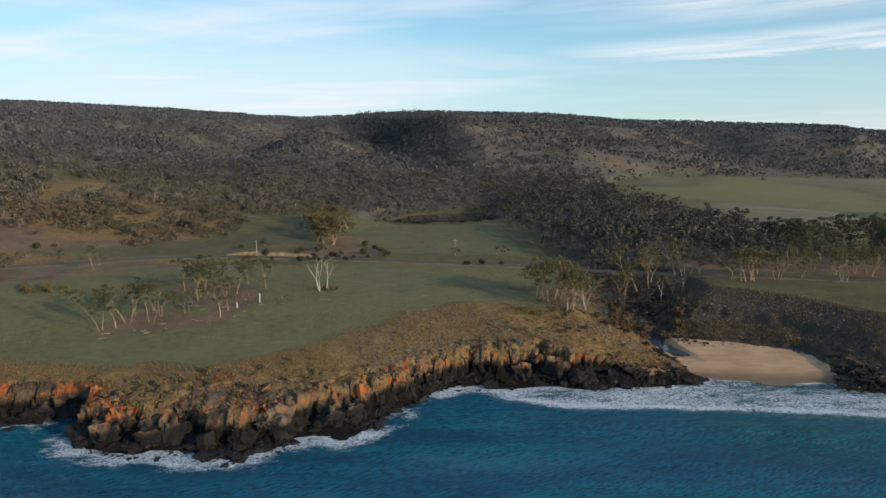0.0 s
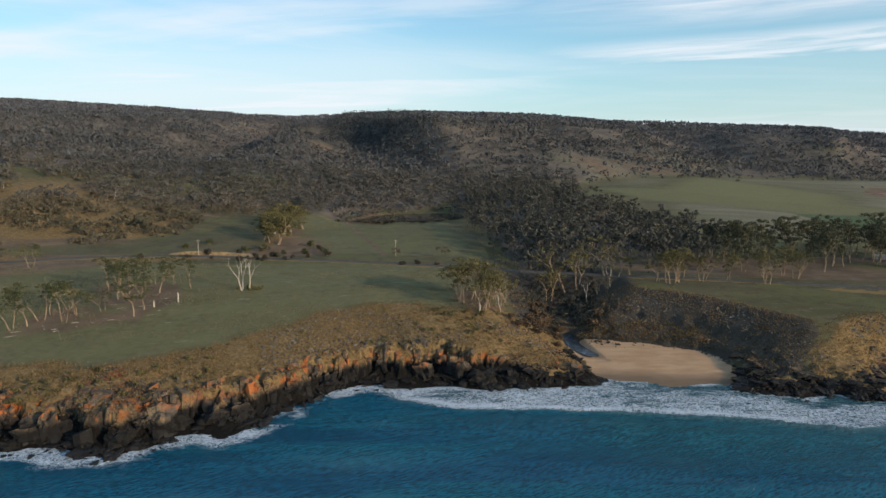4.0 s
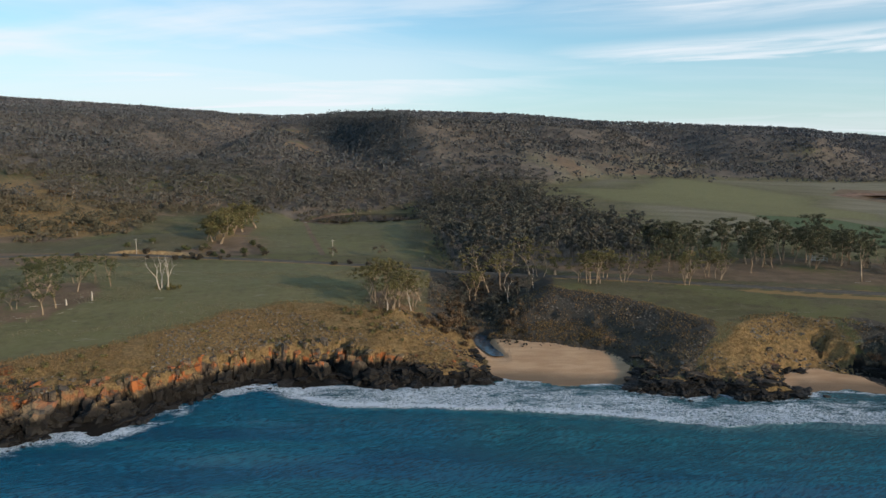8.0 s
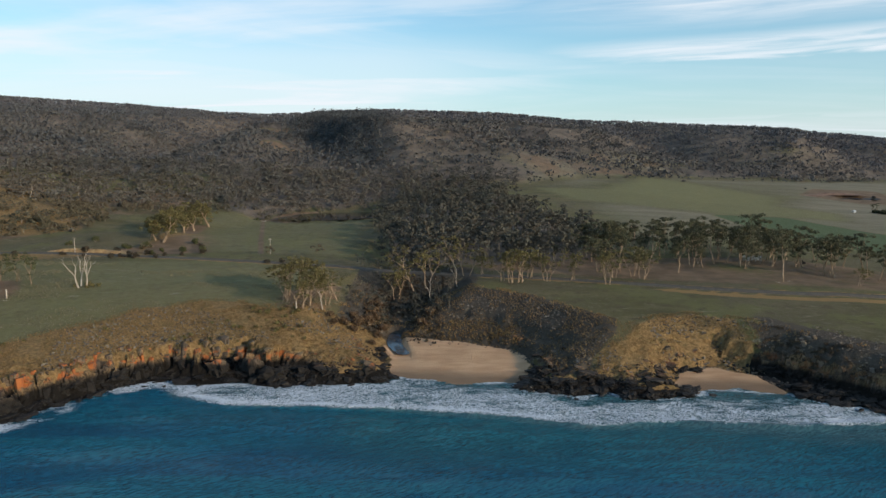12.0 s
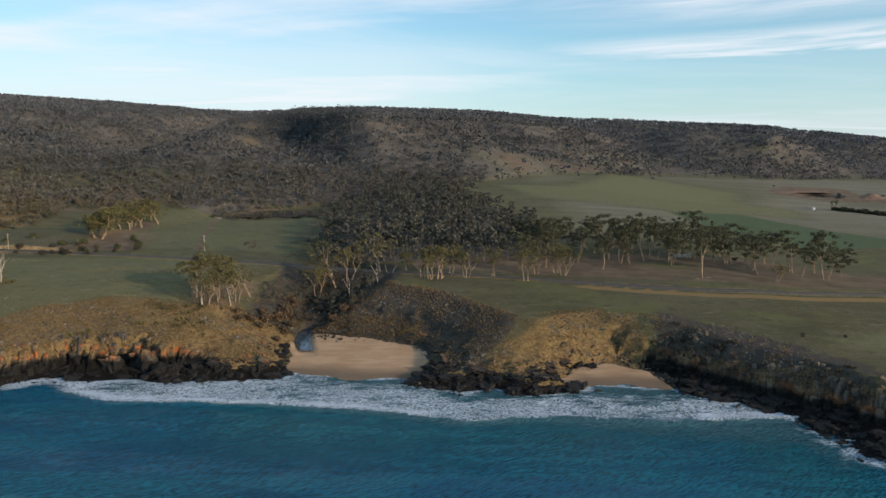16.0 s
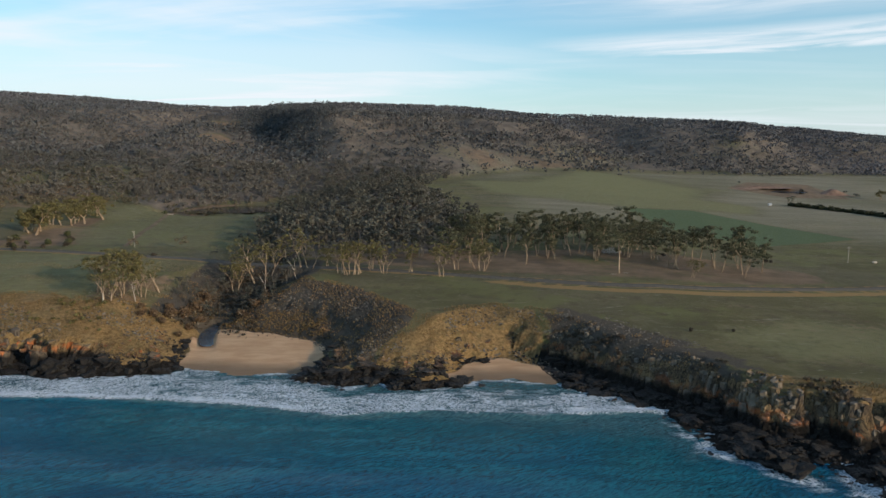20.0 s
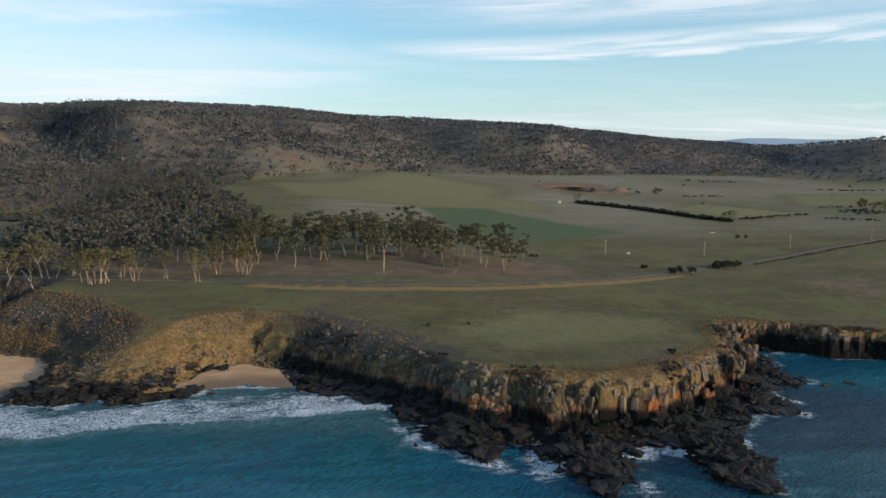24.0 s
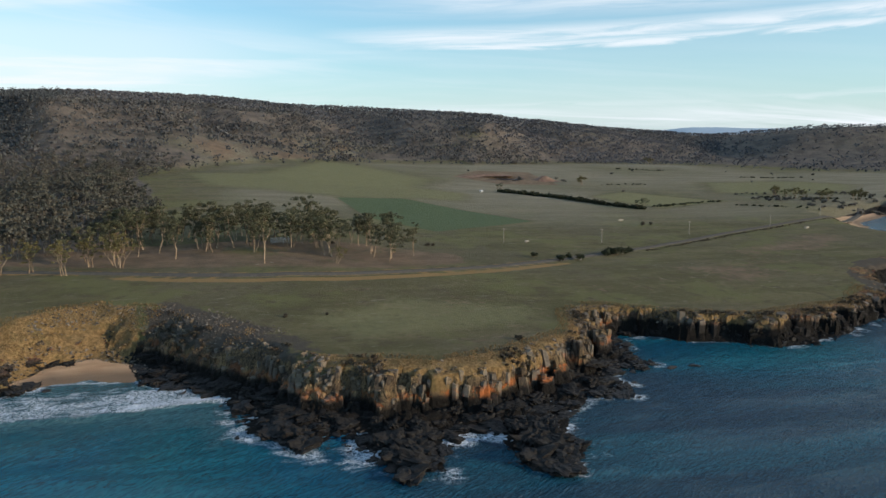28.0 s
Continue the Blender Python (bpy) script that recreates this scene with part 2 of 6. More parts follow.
# ---- materials ----
class Nodes:
    """Short words for building a material's nodes."""

    def __init__(self, name, rough=0.9, spec=0.2):
        self.mat = bpy.data.materials.new(name)
        self.mat.use_nodes = True
        self.nt = self.mat.node_tree
        self.bsdf = self.nt.nodes["Principled BSDF"]
        self.bsdf.inputs["Roughness"].default_value = rough
        self.bsdf.inputs["Specular IOR Level"].default_value = spec
        self.geo = self.nt.nodes.new("ShaderNodeNewGeometry")

    def put(self, value, socket):
        if isinstance(value, bpy.types.NodeSocket):
            self.nt.links.new(value, socket)
        elif isinstance(value, (tuple, list)) and len(value) == 3 and socket.type == "RGBA":
            socket.default_value = (*value, 1)
        else:
            socket.default_value = value

    def place(self):
        return self.geo.outputs["Position"]

    def noise(self, scale, detail=4.0, rough=0.55, vector=None, warp=0.0):
        n = self.nt.nodes.new("ShaderNodeTexNoise")
        n.inputs["Scale"].default_value, n.inputs["Detail"].default_value = scale, detail
        n.inputs["Roughness"].default_value, n.inputs["Distortion"].default_value = rough, warp
        self.put(vector or self.place(), n.inputs["Vector"])
        return n.outputs["Fac"]

    def voronoi(self, scale, vector=None, feature="F1"):
        n = self.nt.nodes.new("ShaderNodeTexVoronoi")
        n.feature = feature
        n.inputs["Scale"].default_value = scale
        self.put(vector or self.place(), n.inputs["Vector"])
        return n.outputs["Distance"]

    def warped(self, scale, amount):
        """Places pushed about by noise."""
        nz, sub, add = self.nt.nodes.new("ShaderNodeTexNoise"), self.nt.nodes.new("ShaderNodeVectorMath"), self.nt.nodes.new("ShaderNodeVectorMath")
        nz.inputs["Scale"].default_value, nz.inputs["Detail"].default_value = scale, 3.0
        self.put(self.place(), nz.inputs["Vector"])
        sub.operation, add.operation = "MULTIPLY", "ADD"
        self.put(nz.outputs["Color"], sub.inputs[0])
        sub.inputs[1].default_value = (amount, amount, 0.0)
        self.put(sub.outputs[0], add.inputs[0])
        self.put(self.place(), add.inputs[1])
        return add.outputs[0]

    def stretch(self, sx, sy, sz, turn=0.0):
        n = self.nt.nodes.new("ShaderNodeMapping")
        n.inputs["Scale"].default_value = (sx, sy, sz)
        n.inputs["Rotation"].default_value = (0, 0, turn)
        self.put(self.place(), n.inputs["Vector"])
        return n.outputs[0]

    def grain(self, along, across, turn):
        """Places turned and stretched, so that a pattern runs along one bearing."""
        n = self.nt.nodes.new("ShaderNodeMapping")
        n.vector_type = "TEXTURE"
        n.inputs["Scale"].default_value = (along, across, 1.0)
        n.inputs["Rotation"].default_value = (0, 0, turn)
        self.put(self.place(), n.inputs["Vector"])
        return n.outputs[0]

    def attr(self, key):
        n = self.nt.nodes.new("ShaderNodeAttribute")
        n.attribute_name = key
        return n.outputs["Fac"]

    def ramp(self, v, lo, hi, a=0.0, b=1.0):
        n = self.nt.nodes.new("ShaderNodeMapRange")
        n.interpolation_type = "SMOOTHSTEP"
        self.put(v, n.inputs["Value"])
        for key, w in (("From Min", lo), ("From Max", hi), ("To Min", a), ("To Max", b)):
            self.put(w, n.inputs[key])
        return n.outputs[0]

    def op(self, kind, a, b=0.0):
        n = self.nt.nodes.new("ShaderNodeMath")
        n.operation = kind
        self.put(a, n.inputs[0])
        self.put(b, n.inputs[1])
        return n.outputs[0]

    def mix(self, f, a, b, kind="MIX"):
        n = self.nt.nodes.new("ShaderNodeMix")
        n.data_type, n.blend_type = "RGBA", kind
        self.put(f, n.inputs["Factor"])
        self.put(a, n.inputs["A"])
        self.put(b, n.inputs["B"])
        return n.outputs["Result"]

    def z(self):
        n = self.nt.nodes.new("ShaderNodeSeparateXYZ")
        self.put(self.place(), n.inputs[0])
        return n.outputs["Z"]

    def x(self):
        n = self.nt.nodes.new("ShaderNodeSeparateXYZ")
        self.put(self.place(), n.inputs[0])
        return n.outputs["X"]

    def island(self):
        return self.geo.outputs["Random Per Island"]

    def each(self):
        return self.nt.nodes.new("ShaderNodeObjectInfo").outputs["Random"]

    def bump(self, v, strength, distance):
        n = self.nt.nodes.new("ShaderNodeBump")
        n.inputs["Strength"].default_value, n.inputs["Distance"].default_value = strength, distance
        self.put(v, n.inputs["Height"])
        self.nt.links.new(n.outputs[0], self.bsdf.inputs["Normal"])

    def done(self, colour, rough=None):
        self.put(colour, self.bsdf.inputs["Base Color"])
        if rough is not None:
            self.put(rough, self.bsdf.inputs["Roughness"])
        return self.mat


def rock_colour(n, island=None):
    """Dolerite: black low down from wet and painted shade, orange lichen above that, grey to tan on top."""
    z = n.z()
    wobble = n.op("MULTIPLY", n.op("SUBTRACT", n.noise(0.22, 3.0), 0.5), 3.4)
    zz = n.op("ADD", z, wobble)
    x = n.x()
    # The level rises past x 305: that wall's shade put into the black.
    level = n.op("ADD", n.ramp(x, -15.0, 15.0, 4.4, 4.7), n.op("ADD", n.op("ADD", n.ramp(x, 40.0, 70.0, 0.0, -1.1), n.ramp(x, 190.0, 215.0, 0.0, 0.3)), n.ramp(x, 305.0, 325.0, 0.0, 1.2)))
    over = n.op("SUBTRACT", zz, level)
    big, fine = n.noise(0.35, 4.0), n.noise(2.2, 5.0, 0.65)
    grey = n.mix(big, (0.040, 0.034, 0.028), (0.145, 0.112, 0.080))
    tan = n.mix(fine, (0.13, 0.092, 0.052), (0.32, 0.22, 0.115))
    dry = n.mix(n.ramp(n.noise(0.16, 3.0), 0.40, 0.62), grey, tan)
    # Dark lines put crevice shadow into the colour along cracks and joints.
    crack_shade = n.ramp(n.op("ABSOLUTE", n.op("SUBTRACT", n.noise(0.45, 3.0, 0.5, n.stretch(1.0, 1.0, 0.35), warp=1.5), 0.5)), 0.0, 0.035, 0.8, 0.0)
    joint_shade = n.ramp(n.op("ABSOLUTE", n.op("SUBTRACT", n.noise(0.95, 3.0, 0.55, n.stretch(1.0, 1.0, 0.28), warp=0.8), 0.5)), 0.0, 0.030, 0.7, 0.0)
    dry = n.mix(crack_shade, dry, (0.024, 0.020, 0.016))
    dry = n.mix(joint_shade, dry, (0.028, 0.023, 0.018))
    dry = n.mix(n.ramp(n.noise(0.8, 5.0, 0.7, n.stretch(1.0, 1.0, 0.6)), 0.52, 0.68, 0.0, 0.6), dry, (0.040, 0.032, 0.025))
    if island is not None:
        dry = n.mix(n.ramp(island, n.ramp(x, 165.0, 195.0, 0.70, 0.25), n.ramp(x, 165.0, 195.0, 1.0, 0.75), 0.0, n.ramp(x, 165.0, 195.0, 0.12, 0.45)), dry, n.mix(fine, (0.13, 0.115, 0.095), (0.32, 0.28, 0.23)))
    west = n.op("ADD", n.ramp(x, -15.0, 20.0, 4.2, 1.5), n.ramp(x, 190.0, 215.0, 0.0, -0.6))
    band = n.op("MULTIPLY", n.ramp(n.op("SUBTRACT", over, n.ramp(x, -15.0, 20.0, 0.4, -0.6)), -0.2, 1.0), n.ramp(n.op("SUBTRACT", over, west), 0.0, 1.2, 1.0, 0.0))
    band = n.op("MULTIPLY", band, n.op("MULTIPLY", n.ramp(x, 312.0, 325.0, 1.0, 0.25), n.op("ADD", n.ramp(x, 60.0, 105.0, 1.0, 0.3), n.ramp(x, 200.0, 222.0, 0.0, 0.65))))
    spots = n.op("MULTIPLY", n.ramp(n.noise(0.20, 7.0, 0.66, warp=0.5), 0.48, 0.56), n.ramp(n.noise(0.055, 2.0), 0.38, 0.53, 0.4, 1.0))
    orange = n.mix(fine, (0.27, 0.080, 0.024), (0.50, 0.165, 0.048))
    col = n.mix(n.op("MULTIPLY", n.op("MULTIPLY", band, spots), 0.92), dry, orange)
    black = n.mix(fine, (0.006, 0.006, 0.006), (0.024, 0.021, 0.018))
    return n.mix(n.ramp(over, -0.9, 0.8, 1.0, 0.0), col, black), zz, fine


def mat_ground():
    n = Nodes("ground_cover", 0.95, 0.1)
    patch, mid, fine = n.noise(0.018, 4.0), n.noise(0.11, 5.0, 0.6), n.noise(1.1, 6.0, 0.7)
    streak = n.noise(0.05, 4.0, 0.6, n.stretch(0.35, 1.6, 1.0, 0.12))
    grass = n.mix(n.ramp(streak, 0.38, 0.66), (0.104, 0.096, 0.046), (0.164, 0.140, 0.072))
    grass = n.mix(n.ramp(mid, 0.50, 0.72, 0.0, 0.55), grass, (0.205, 0.174, 0.106))
    grass = n.mix(n.ramp(patch, 0.42, 0.60, 0.0, 0.6), grass, (0.140, 0.120, 0.078))
    tuft = n.noise(0.5, 6.0, 0.7)
    grass = n.mix(n.ramp(tuft, 0.42, 0.66, 0.0, 0.55), grass, (0.102, 0.098, 0.044))
    grass = n.mix(n.ramp(n.noise(0.9, 7.0, 0.75), 0.57, 0.70, 0.0, 0.6), grass, (0.30, 0.25, 0.17))
    grass = n.mix(n.ramp(n.noise(0.032, 5.0, 0.62), 0.50, 0.62, 0.0, 0.75), grass, (0.150, 0.146, 0.062))
    grass = n.mix(n.ramp(n.noise(0.14, 6.0, 0.7), 0.52, 0.66, 0.0, 0.75), grass, (0.096, 0.080, 0.050))
    wisps = n.ramp(n.noise(0.30, 7.0, 0.75, n.stretch(0.35, 1.6, 1.0, -0.15), warp=0.6), 0.60, 0.66, 0.0, 0.6)
    lush = n.mix(mid, (0.164, 0.166, 0.080), (0.236, 0.214, 0.108))
    earth = n.mix(n.ramp(mid, 0.3, 0.7), (0.145, 0.105, 0.070), (0.248, 0.168, 0.112))
    earth = n.mix(n.ramp(fine, 0.4, 0.8, 0.0, 0.5), earth, (0.13, 0.115, 0.068))
    dry = n.mix(n.ramp(fine, 0.3, 0.7), (0.140, 0.092, 0.042), (0.350, 0.230, 0.104))
    dry = n.mix(n.ramp(n.noise(0.3, 5.0, 0.6), 0.5, 0.66, 0.0, 0.5), dry, (0.110, 0.094, 0.044))
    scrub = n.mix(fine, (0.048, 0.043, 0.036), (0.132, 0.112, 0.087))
    rock, zz, _ = rock_colour(n)
    sand = n.mix(n.ramp(n.noise(0.25, 4.0, 0.55, n.stretch(0.5, 1.4, 1.0)), 0.3, 0.7), (0.51, 0.320, 0.185), (0.63, 0.420, 0.256))
    sand = n.mix(n.ramp(n.z(), 0.25, 0.9, 0.75, 0.0), sand, (0.15, 0.115, 0.085))
    ragged = n.op("MULTIPLY", n.op("SUBTRACT", n.noise(0.4, 5.0, 0.65), 0.5), 0.7)

    def zone(key, lo=0.4, hi=0.6):
        a = n.attr(key)
        edge = n.op("MULTIPLY", n.ramp(a, 0.0, 0.15), n.ramp(a, 0.85, 1.0, 1.0, 0.0))
        return n.ramp(n.op("ADD", a, n.op("MULTIPLY", ragged, edge)), lo, hi)

    col = n.mix(wisps, n.mix(zone("lush", 0.22, 0.72), grass, lush), (0.31, 0.28, 0.205))
    col = n.mix(n.ramp(n.attr("crop"), 0.4, 0.6), col, n.mix(mid, (0.085, 0.118, 0.060), (0.112, 0.142, 0.072)))
    litter = n.mix(n.ramp(n.noise(0.05, 5.0, 0.65), 0.35, 0.65), (0.105, 0.090, 0.076), (0.172, 0.144, 0.117))
    col = n.mix(zone("stubble", 0.15, 0.85), col, n.mix(n.ramp(streak, 0.3, 0.7), (0.190, 0.175, 0.120), (0.258, 0.226, 0.158)))
    col = n.mix(zone("earth"), col, earth)
    col = n.mix(zone("litter"), col, litter)
    col = n.mix(zone("dry"), col, dry)
    col = n.mix(zone("verge"), col, n.mix(fine, (0.20, 0.130, 0.056), (0.37, 0.245, 0.110)))
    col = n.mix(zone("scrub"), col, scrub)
    col = n.mix(zone("rock"), col, rock)
    col = n.mix(zone("sand"), col, sand)
    n.bump(n.op("ADD", fine, n.noise(4.0, 4.0, 0.7)), 0.9, 0.45)
    return n.done(col)


def mat_rock(name="dolerite"):
    n = Nodes(name, 0.85, 0.3)
    col, zz, fine = rock_colour(n, n.each())
    n.bump(n.op("ADD", fine, n.voronoi(0.9)), 0.7, 0.25)
    return n.done(col, n.ramp(n.z(), 0.4, 2.2, 0.62, 0.9))


def mat_rock_stuff():
    n = Nodes("dolerite_rubble", 0.85, 0.3)
    col, zz, fine = rock_colour(n, n.island())
    n.bump(fine, 0.7, 0.2)
    return n.done(col, n.ramp(n.z(), 0.4, 2.2, 0.62, 0.9))


def mat_sea():
    n = Nodes("sea_water", 0.18, 0.28)
    shallow, foam = n.attr("shallow"), n.attr("foam")
    patch = n.noise(0.03, 3.0, 0.5, n.stretch(0.6, 1.8, 1.0))
    n.bsdf.inputs["IOR"].default_value = 1.33
    deep = n.mix(n.ramp(patch, 0.35, 0.65), (0.001, 0.080, 0.168), (0.004, 0.122, 0.226))
    deep = n.mix(n.ramp(n.attr("navy"), 0.0, 1.0), deep, n.mix(patch, (0.010, 0.032, 0.066), (0.019, 0.054, 0.096)))
    calm = n.mix(n.ramp(n.noise(0.11, 3.0), 0.35, 0.7), (0.003, 0.100, 0.142), (0.010, 0.134, 0.176))
    col = n.mix(n.ramp(shallow, 0.05, 0.85), deep, calm)
    # Lighter bands painted in where swell would reflect the sky.
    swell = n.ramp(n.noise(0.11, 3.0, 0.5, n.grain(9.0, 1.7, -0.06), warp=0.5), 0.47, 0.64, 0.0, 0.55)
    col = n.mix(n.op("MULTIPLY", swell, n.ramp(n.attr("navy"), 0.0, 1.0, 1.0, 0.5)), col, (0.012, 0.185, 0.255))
    murk = n.attr("murk")
    col = n.mix(n.op("MULTIPLY", n.ramp(n.op("ADD", murk, n.op("MULTIPLY", n.op("SUBTRACT", n.noise(0.15, 4.0), 0.5), 0.8)), 0.3, 0.8), 0.72), col, (0.066, 0.150, 0.170))
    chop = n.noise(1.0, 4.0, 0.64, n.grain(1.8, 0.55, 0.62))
    # Ripple shading put into the colour: dark wave faces, then sky-bright ones.
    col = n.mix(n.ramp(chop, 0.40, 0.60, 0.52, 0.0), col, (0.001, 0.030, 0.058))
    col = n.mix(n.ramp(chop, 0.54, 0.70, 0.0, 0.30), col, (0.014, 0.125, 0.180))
    drift = n.warped(0.35, 4.0)
    coarse, small = n.voronoi(0.95, drift, "DISTANCE_TO_EDGE"), n.voronoi(2.6, drift, "DISTANCE_TO_EDGE")
    speck = n.noise(1.6, 6.0, 0.75)
    clot = n.noise(0.22, 5.0, 0.65, n.stretch(0.6, 1.5, 1.0), warp=0.8)
    level = n.op("ADD", foam, n.op("MULTIPLY", n.op("SUBTRACT", clot, 0.5), 1.3))
    web = n.op("MAXIMUM", n.ramp(coarse, 0.0, n.op("MULTIPLY", n.op("MAXIMUM", level, 0.02), 0.42), 1.0, 0.0), n.op("MULTIPLY", n.ramp(small, 0.0, n.op("MULTIPLY", n.op("MAXIMUM", level, 0.02), 0.36), 1.0, 0.0), 0.85))
    web = n.op("MULTIPLY", web, n.ramp(level, 0.12, 0.5))
    solid = n.ramp(n.op("ADD", level, n.op("MULTIPLY", n.op("SUBTRACT", speck, 0.5), 1.1)), 0.62, 1.0)
    white = n.op("MULTIPLY", n.op("MAXIMUM", solid, web), n.ramp(foam, 0.03, 0.2))
    col = n.mix(white, col, n.mix(n.ramp(white, 0.3, 1.0), (0.32, 0.46, 0.55), (0.69, 0.77, 0.85)))
    ripple = n.op("ADD", n.noise(0.75, 5.0, 0.62, n.grain(1.5, 0.45, 0.62)), n.op("MULTIPLY", n.noise(0.22, 3.0, 0.5, n.grain(2.2, 0.6, 0.4)), 1.6))
    n.bump(n.op("ADD", n.op("ADD", ripple, chop), n.op("MULTIPLY", white, 0.4)), 1.0, 0.85)
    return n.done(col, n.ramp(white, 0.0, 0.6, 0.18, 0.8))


def mat_leaves(name, dark, light, warm):
    n = Nodes(name, 0.75, 0.2)
    col = n.mix(n.island(), dark, light)
    col = n.mix(n.op("MULTIPLY", n.attr("tint"), 0.6), col, warm)
    n.bsdf.inputs["Transmission Weight"].default_value = 0.0
    return n.done(col)


def mat_bark(name, a, b):
    n = Nodes(name, 0.85, 0.2)
    s = n.noise(1.4, 5.0, 0.6, n.stretch(1.0, 1.0, 0.3))
    n.bump(s, 0.5, 0.05)
    return n.done(n.mix(n.ramp(s, 0.3, 0.7), a, b))


def mat_plain(name, a, b, rough=0.8, scale=1.5, metal=0.0):
    n = Nodes(name, rough, 0.3)
    s = n.noise(scale, 5.0, 0.65)
    n.bsdf.inputs["Metallic"].default_value = metal
    n.bump(s, 0.3, 0.03)
    return n.done(n.mix(n.ramp(s, 0.3, 0.7), a, b))


def mat_stone():
    n = Nodes("pale_stone", 0.9, 0.2)
    col = n.mix(n.island(), (0.080, 0.067, 0.053), (0.215, 0.188, 0.154))
    n.bump(n.noise(2.0, 4.0), 0.6, 0.15)
    return n.done(n.mix(n.ramp(n.noise(1.2, 4.0), 0.5, 0.7, 0.0, 0.5), col, (0.06, 0.052, 0.04)))


STONE = mat_stone()
GROUND, ROCK, RUBBLE, SEA = mat_ground(), mat_rock(), mat_rock_stuff(), mat_sea()
LEAF_GUM = mat_leaves("gum_leaves", (0.056, 0.054, 0.022), (0.180, 0.152, 0.060), (0.23, 0.165, 0.062))
LEAF_PASTURE = mat_leaves("pasture_gum_leaves", (0.034, 0.042, 0.018), (0.100, 0.102, 0.042), (0.17, 0.135, 0.055))
# Bush, ridge and high ridge leaves have distance haze put into their colour.
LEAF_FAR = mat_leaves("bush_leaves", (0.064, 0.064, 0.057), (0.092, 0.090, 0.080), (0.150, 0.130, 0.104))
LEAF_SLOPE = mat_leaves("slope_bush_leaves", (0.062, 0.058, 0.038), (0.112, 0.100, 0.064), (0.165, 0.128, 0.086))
LEAF_RIDGE_HAZE = mat_leaves("hazed_ridge_leaves", (0.067, 0.070, 0.072), (0.088, 0.090, 0.090), (0.142, 0.130, 0.116))
LEAF_HIGH_HAZE = mat_leaves("hazed_high_leaves", (0.082, 0.087, 0.094), (0.100, 0.104, 0.109), (0.136, 0.132, 0.144))
# Darker, bluer hill leaves: the flank's shade is put into the colour.
LEAF_FLANK_SHADE = mat_leaves("shade_darkened_leaves", (0.050, 0.058, 0.064), (0.072, 0.080, 0.086), (0.10, 0.104, 0.10))
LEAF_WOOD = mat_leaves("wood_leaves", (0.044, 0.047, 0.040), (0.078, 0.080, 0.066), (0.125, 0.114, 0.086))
LEAF_ROW = mat_leaves("row_gum_leaves", (0.040, 0.044, 0.026), (0.122, 0.120, 0.064), (0.19, 0.155, 0.072))
LEAF_DARK = mat_leaves("conifer_leaves", (0.012, 0.018, 0.010), (0.036, 0.042, 0.018), (0.05, 0.045, 0.02))
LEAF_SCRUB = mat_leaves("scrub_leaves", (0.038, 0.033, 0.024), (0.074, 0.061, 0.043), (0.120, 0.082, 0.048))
LEAF_BROWN = mat_leaves("brown_shrub_leaves", (0.060, 0.040, 0.024), (0.175, 0.115, 0.066), (0.24, 0.15, 0.08))
TUSSOCK = mat_leaves("tussock_blades", (0.155, 0.098, 0.044), (0.38, 0.245, 0.108), (0.130, 0.112, 0.046))
STRAW = mat_leaves("straw_blades", (0.17, 0.145, 0.085), (0.34, 0.29, 0.19), (0.22, 0.19, 0.10))
BARK = mat_bark("pale_gum_bark", (0.175, 0.125, 0.080), (0.39, 0.295, 0.205))
BARK_DEAD = mat_bark("bleached_wood", (0.30, 0.25, 0.20), (0.54, 0.48, 0.40))
BARK_FAR = mat_bark("grey_bark", (0.15, 0.13, 0.105), (0.34, 0.30, 0.25))
BARK_WOOD = mat_bark("wood_bark", (0.075, 0.066, 0.053), (0.19, 0.165, 0.135))
ASPHALT = mat_plain("asphalt", (0.092, 0.082, 0.069), (0.128, 0.114, 0.096), 1.0, 0.8)
ASPHALT.node_tree.nodes["Principled BSDF"].inputs["Specular IOR Level"].default_value = 0.05

# ---- the land's plan ----
SHORE_WEST = [(-5000, 60), (-900, 110), (-300, 150), (-160, 158), (-110, 160), (-97, 166), (-89, 169), (-85, 159), (-82, 150), (-66, 145), (-59, 148), (-50, 143),
              (-41, 142), (-36, 149), (-31, 155), (-23, 152), (-17, 157), (-12, 168), (-5, 181), (5, 189), (17, 186), (28, 189), (37, 186), (54, 186), (66, 188)]
SHORE_BAY = [(73, 194), (91, 190), (106, 189), (108, 181), (120, 177), (128, 180), (135, 174), (144, 176), (152, 180), (154, 184), (165, 184), (176, 181), (180, 173), (190, 166)]
SHORE_CAPE = [(195, 162), (198, 150), (200, 137), (207, 130), (210, 124), (214, 123), (217, 129), (222, 128), (223, 114), (229, 108), (236, 108), (240, 117), (246, 124),
              (252, 119), (251, 108), (253, 102), (260, 101), (266, 108), (267, 120), (274, 129), (282, 135), (290, 132), (296, 137), (291, 147), (299, 152), (311, 152),
              (309, 160), (313, 172), (317, 183)]
SHORE_EAST = [(325, 177), (331, 171), (346, 164), (354, 156), (366, 155), (382, 160), (406, 171), (440, 182), (456, 206), (478, 224), (520, 234), (566, 256), (596, 300),
              (600, 335), (645, 402), (720, 440), (900, 500), (1500, 620), (5000, 900)]
LAND = SHORE_WEST + SHORE_BAY + SHORE_CAPE + SHORE_EAST + [(5000, 5000), (-5000, 5000)]
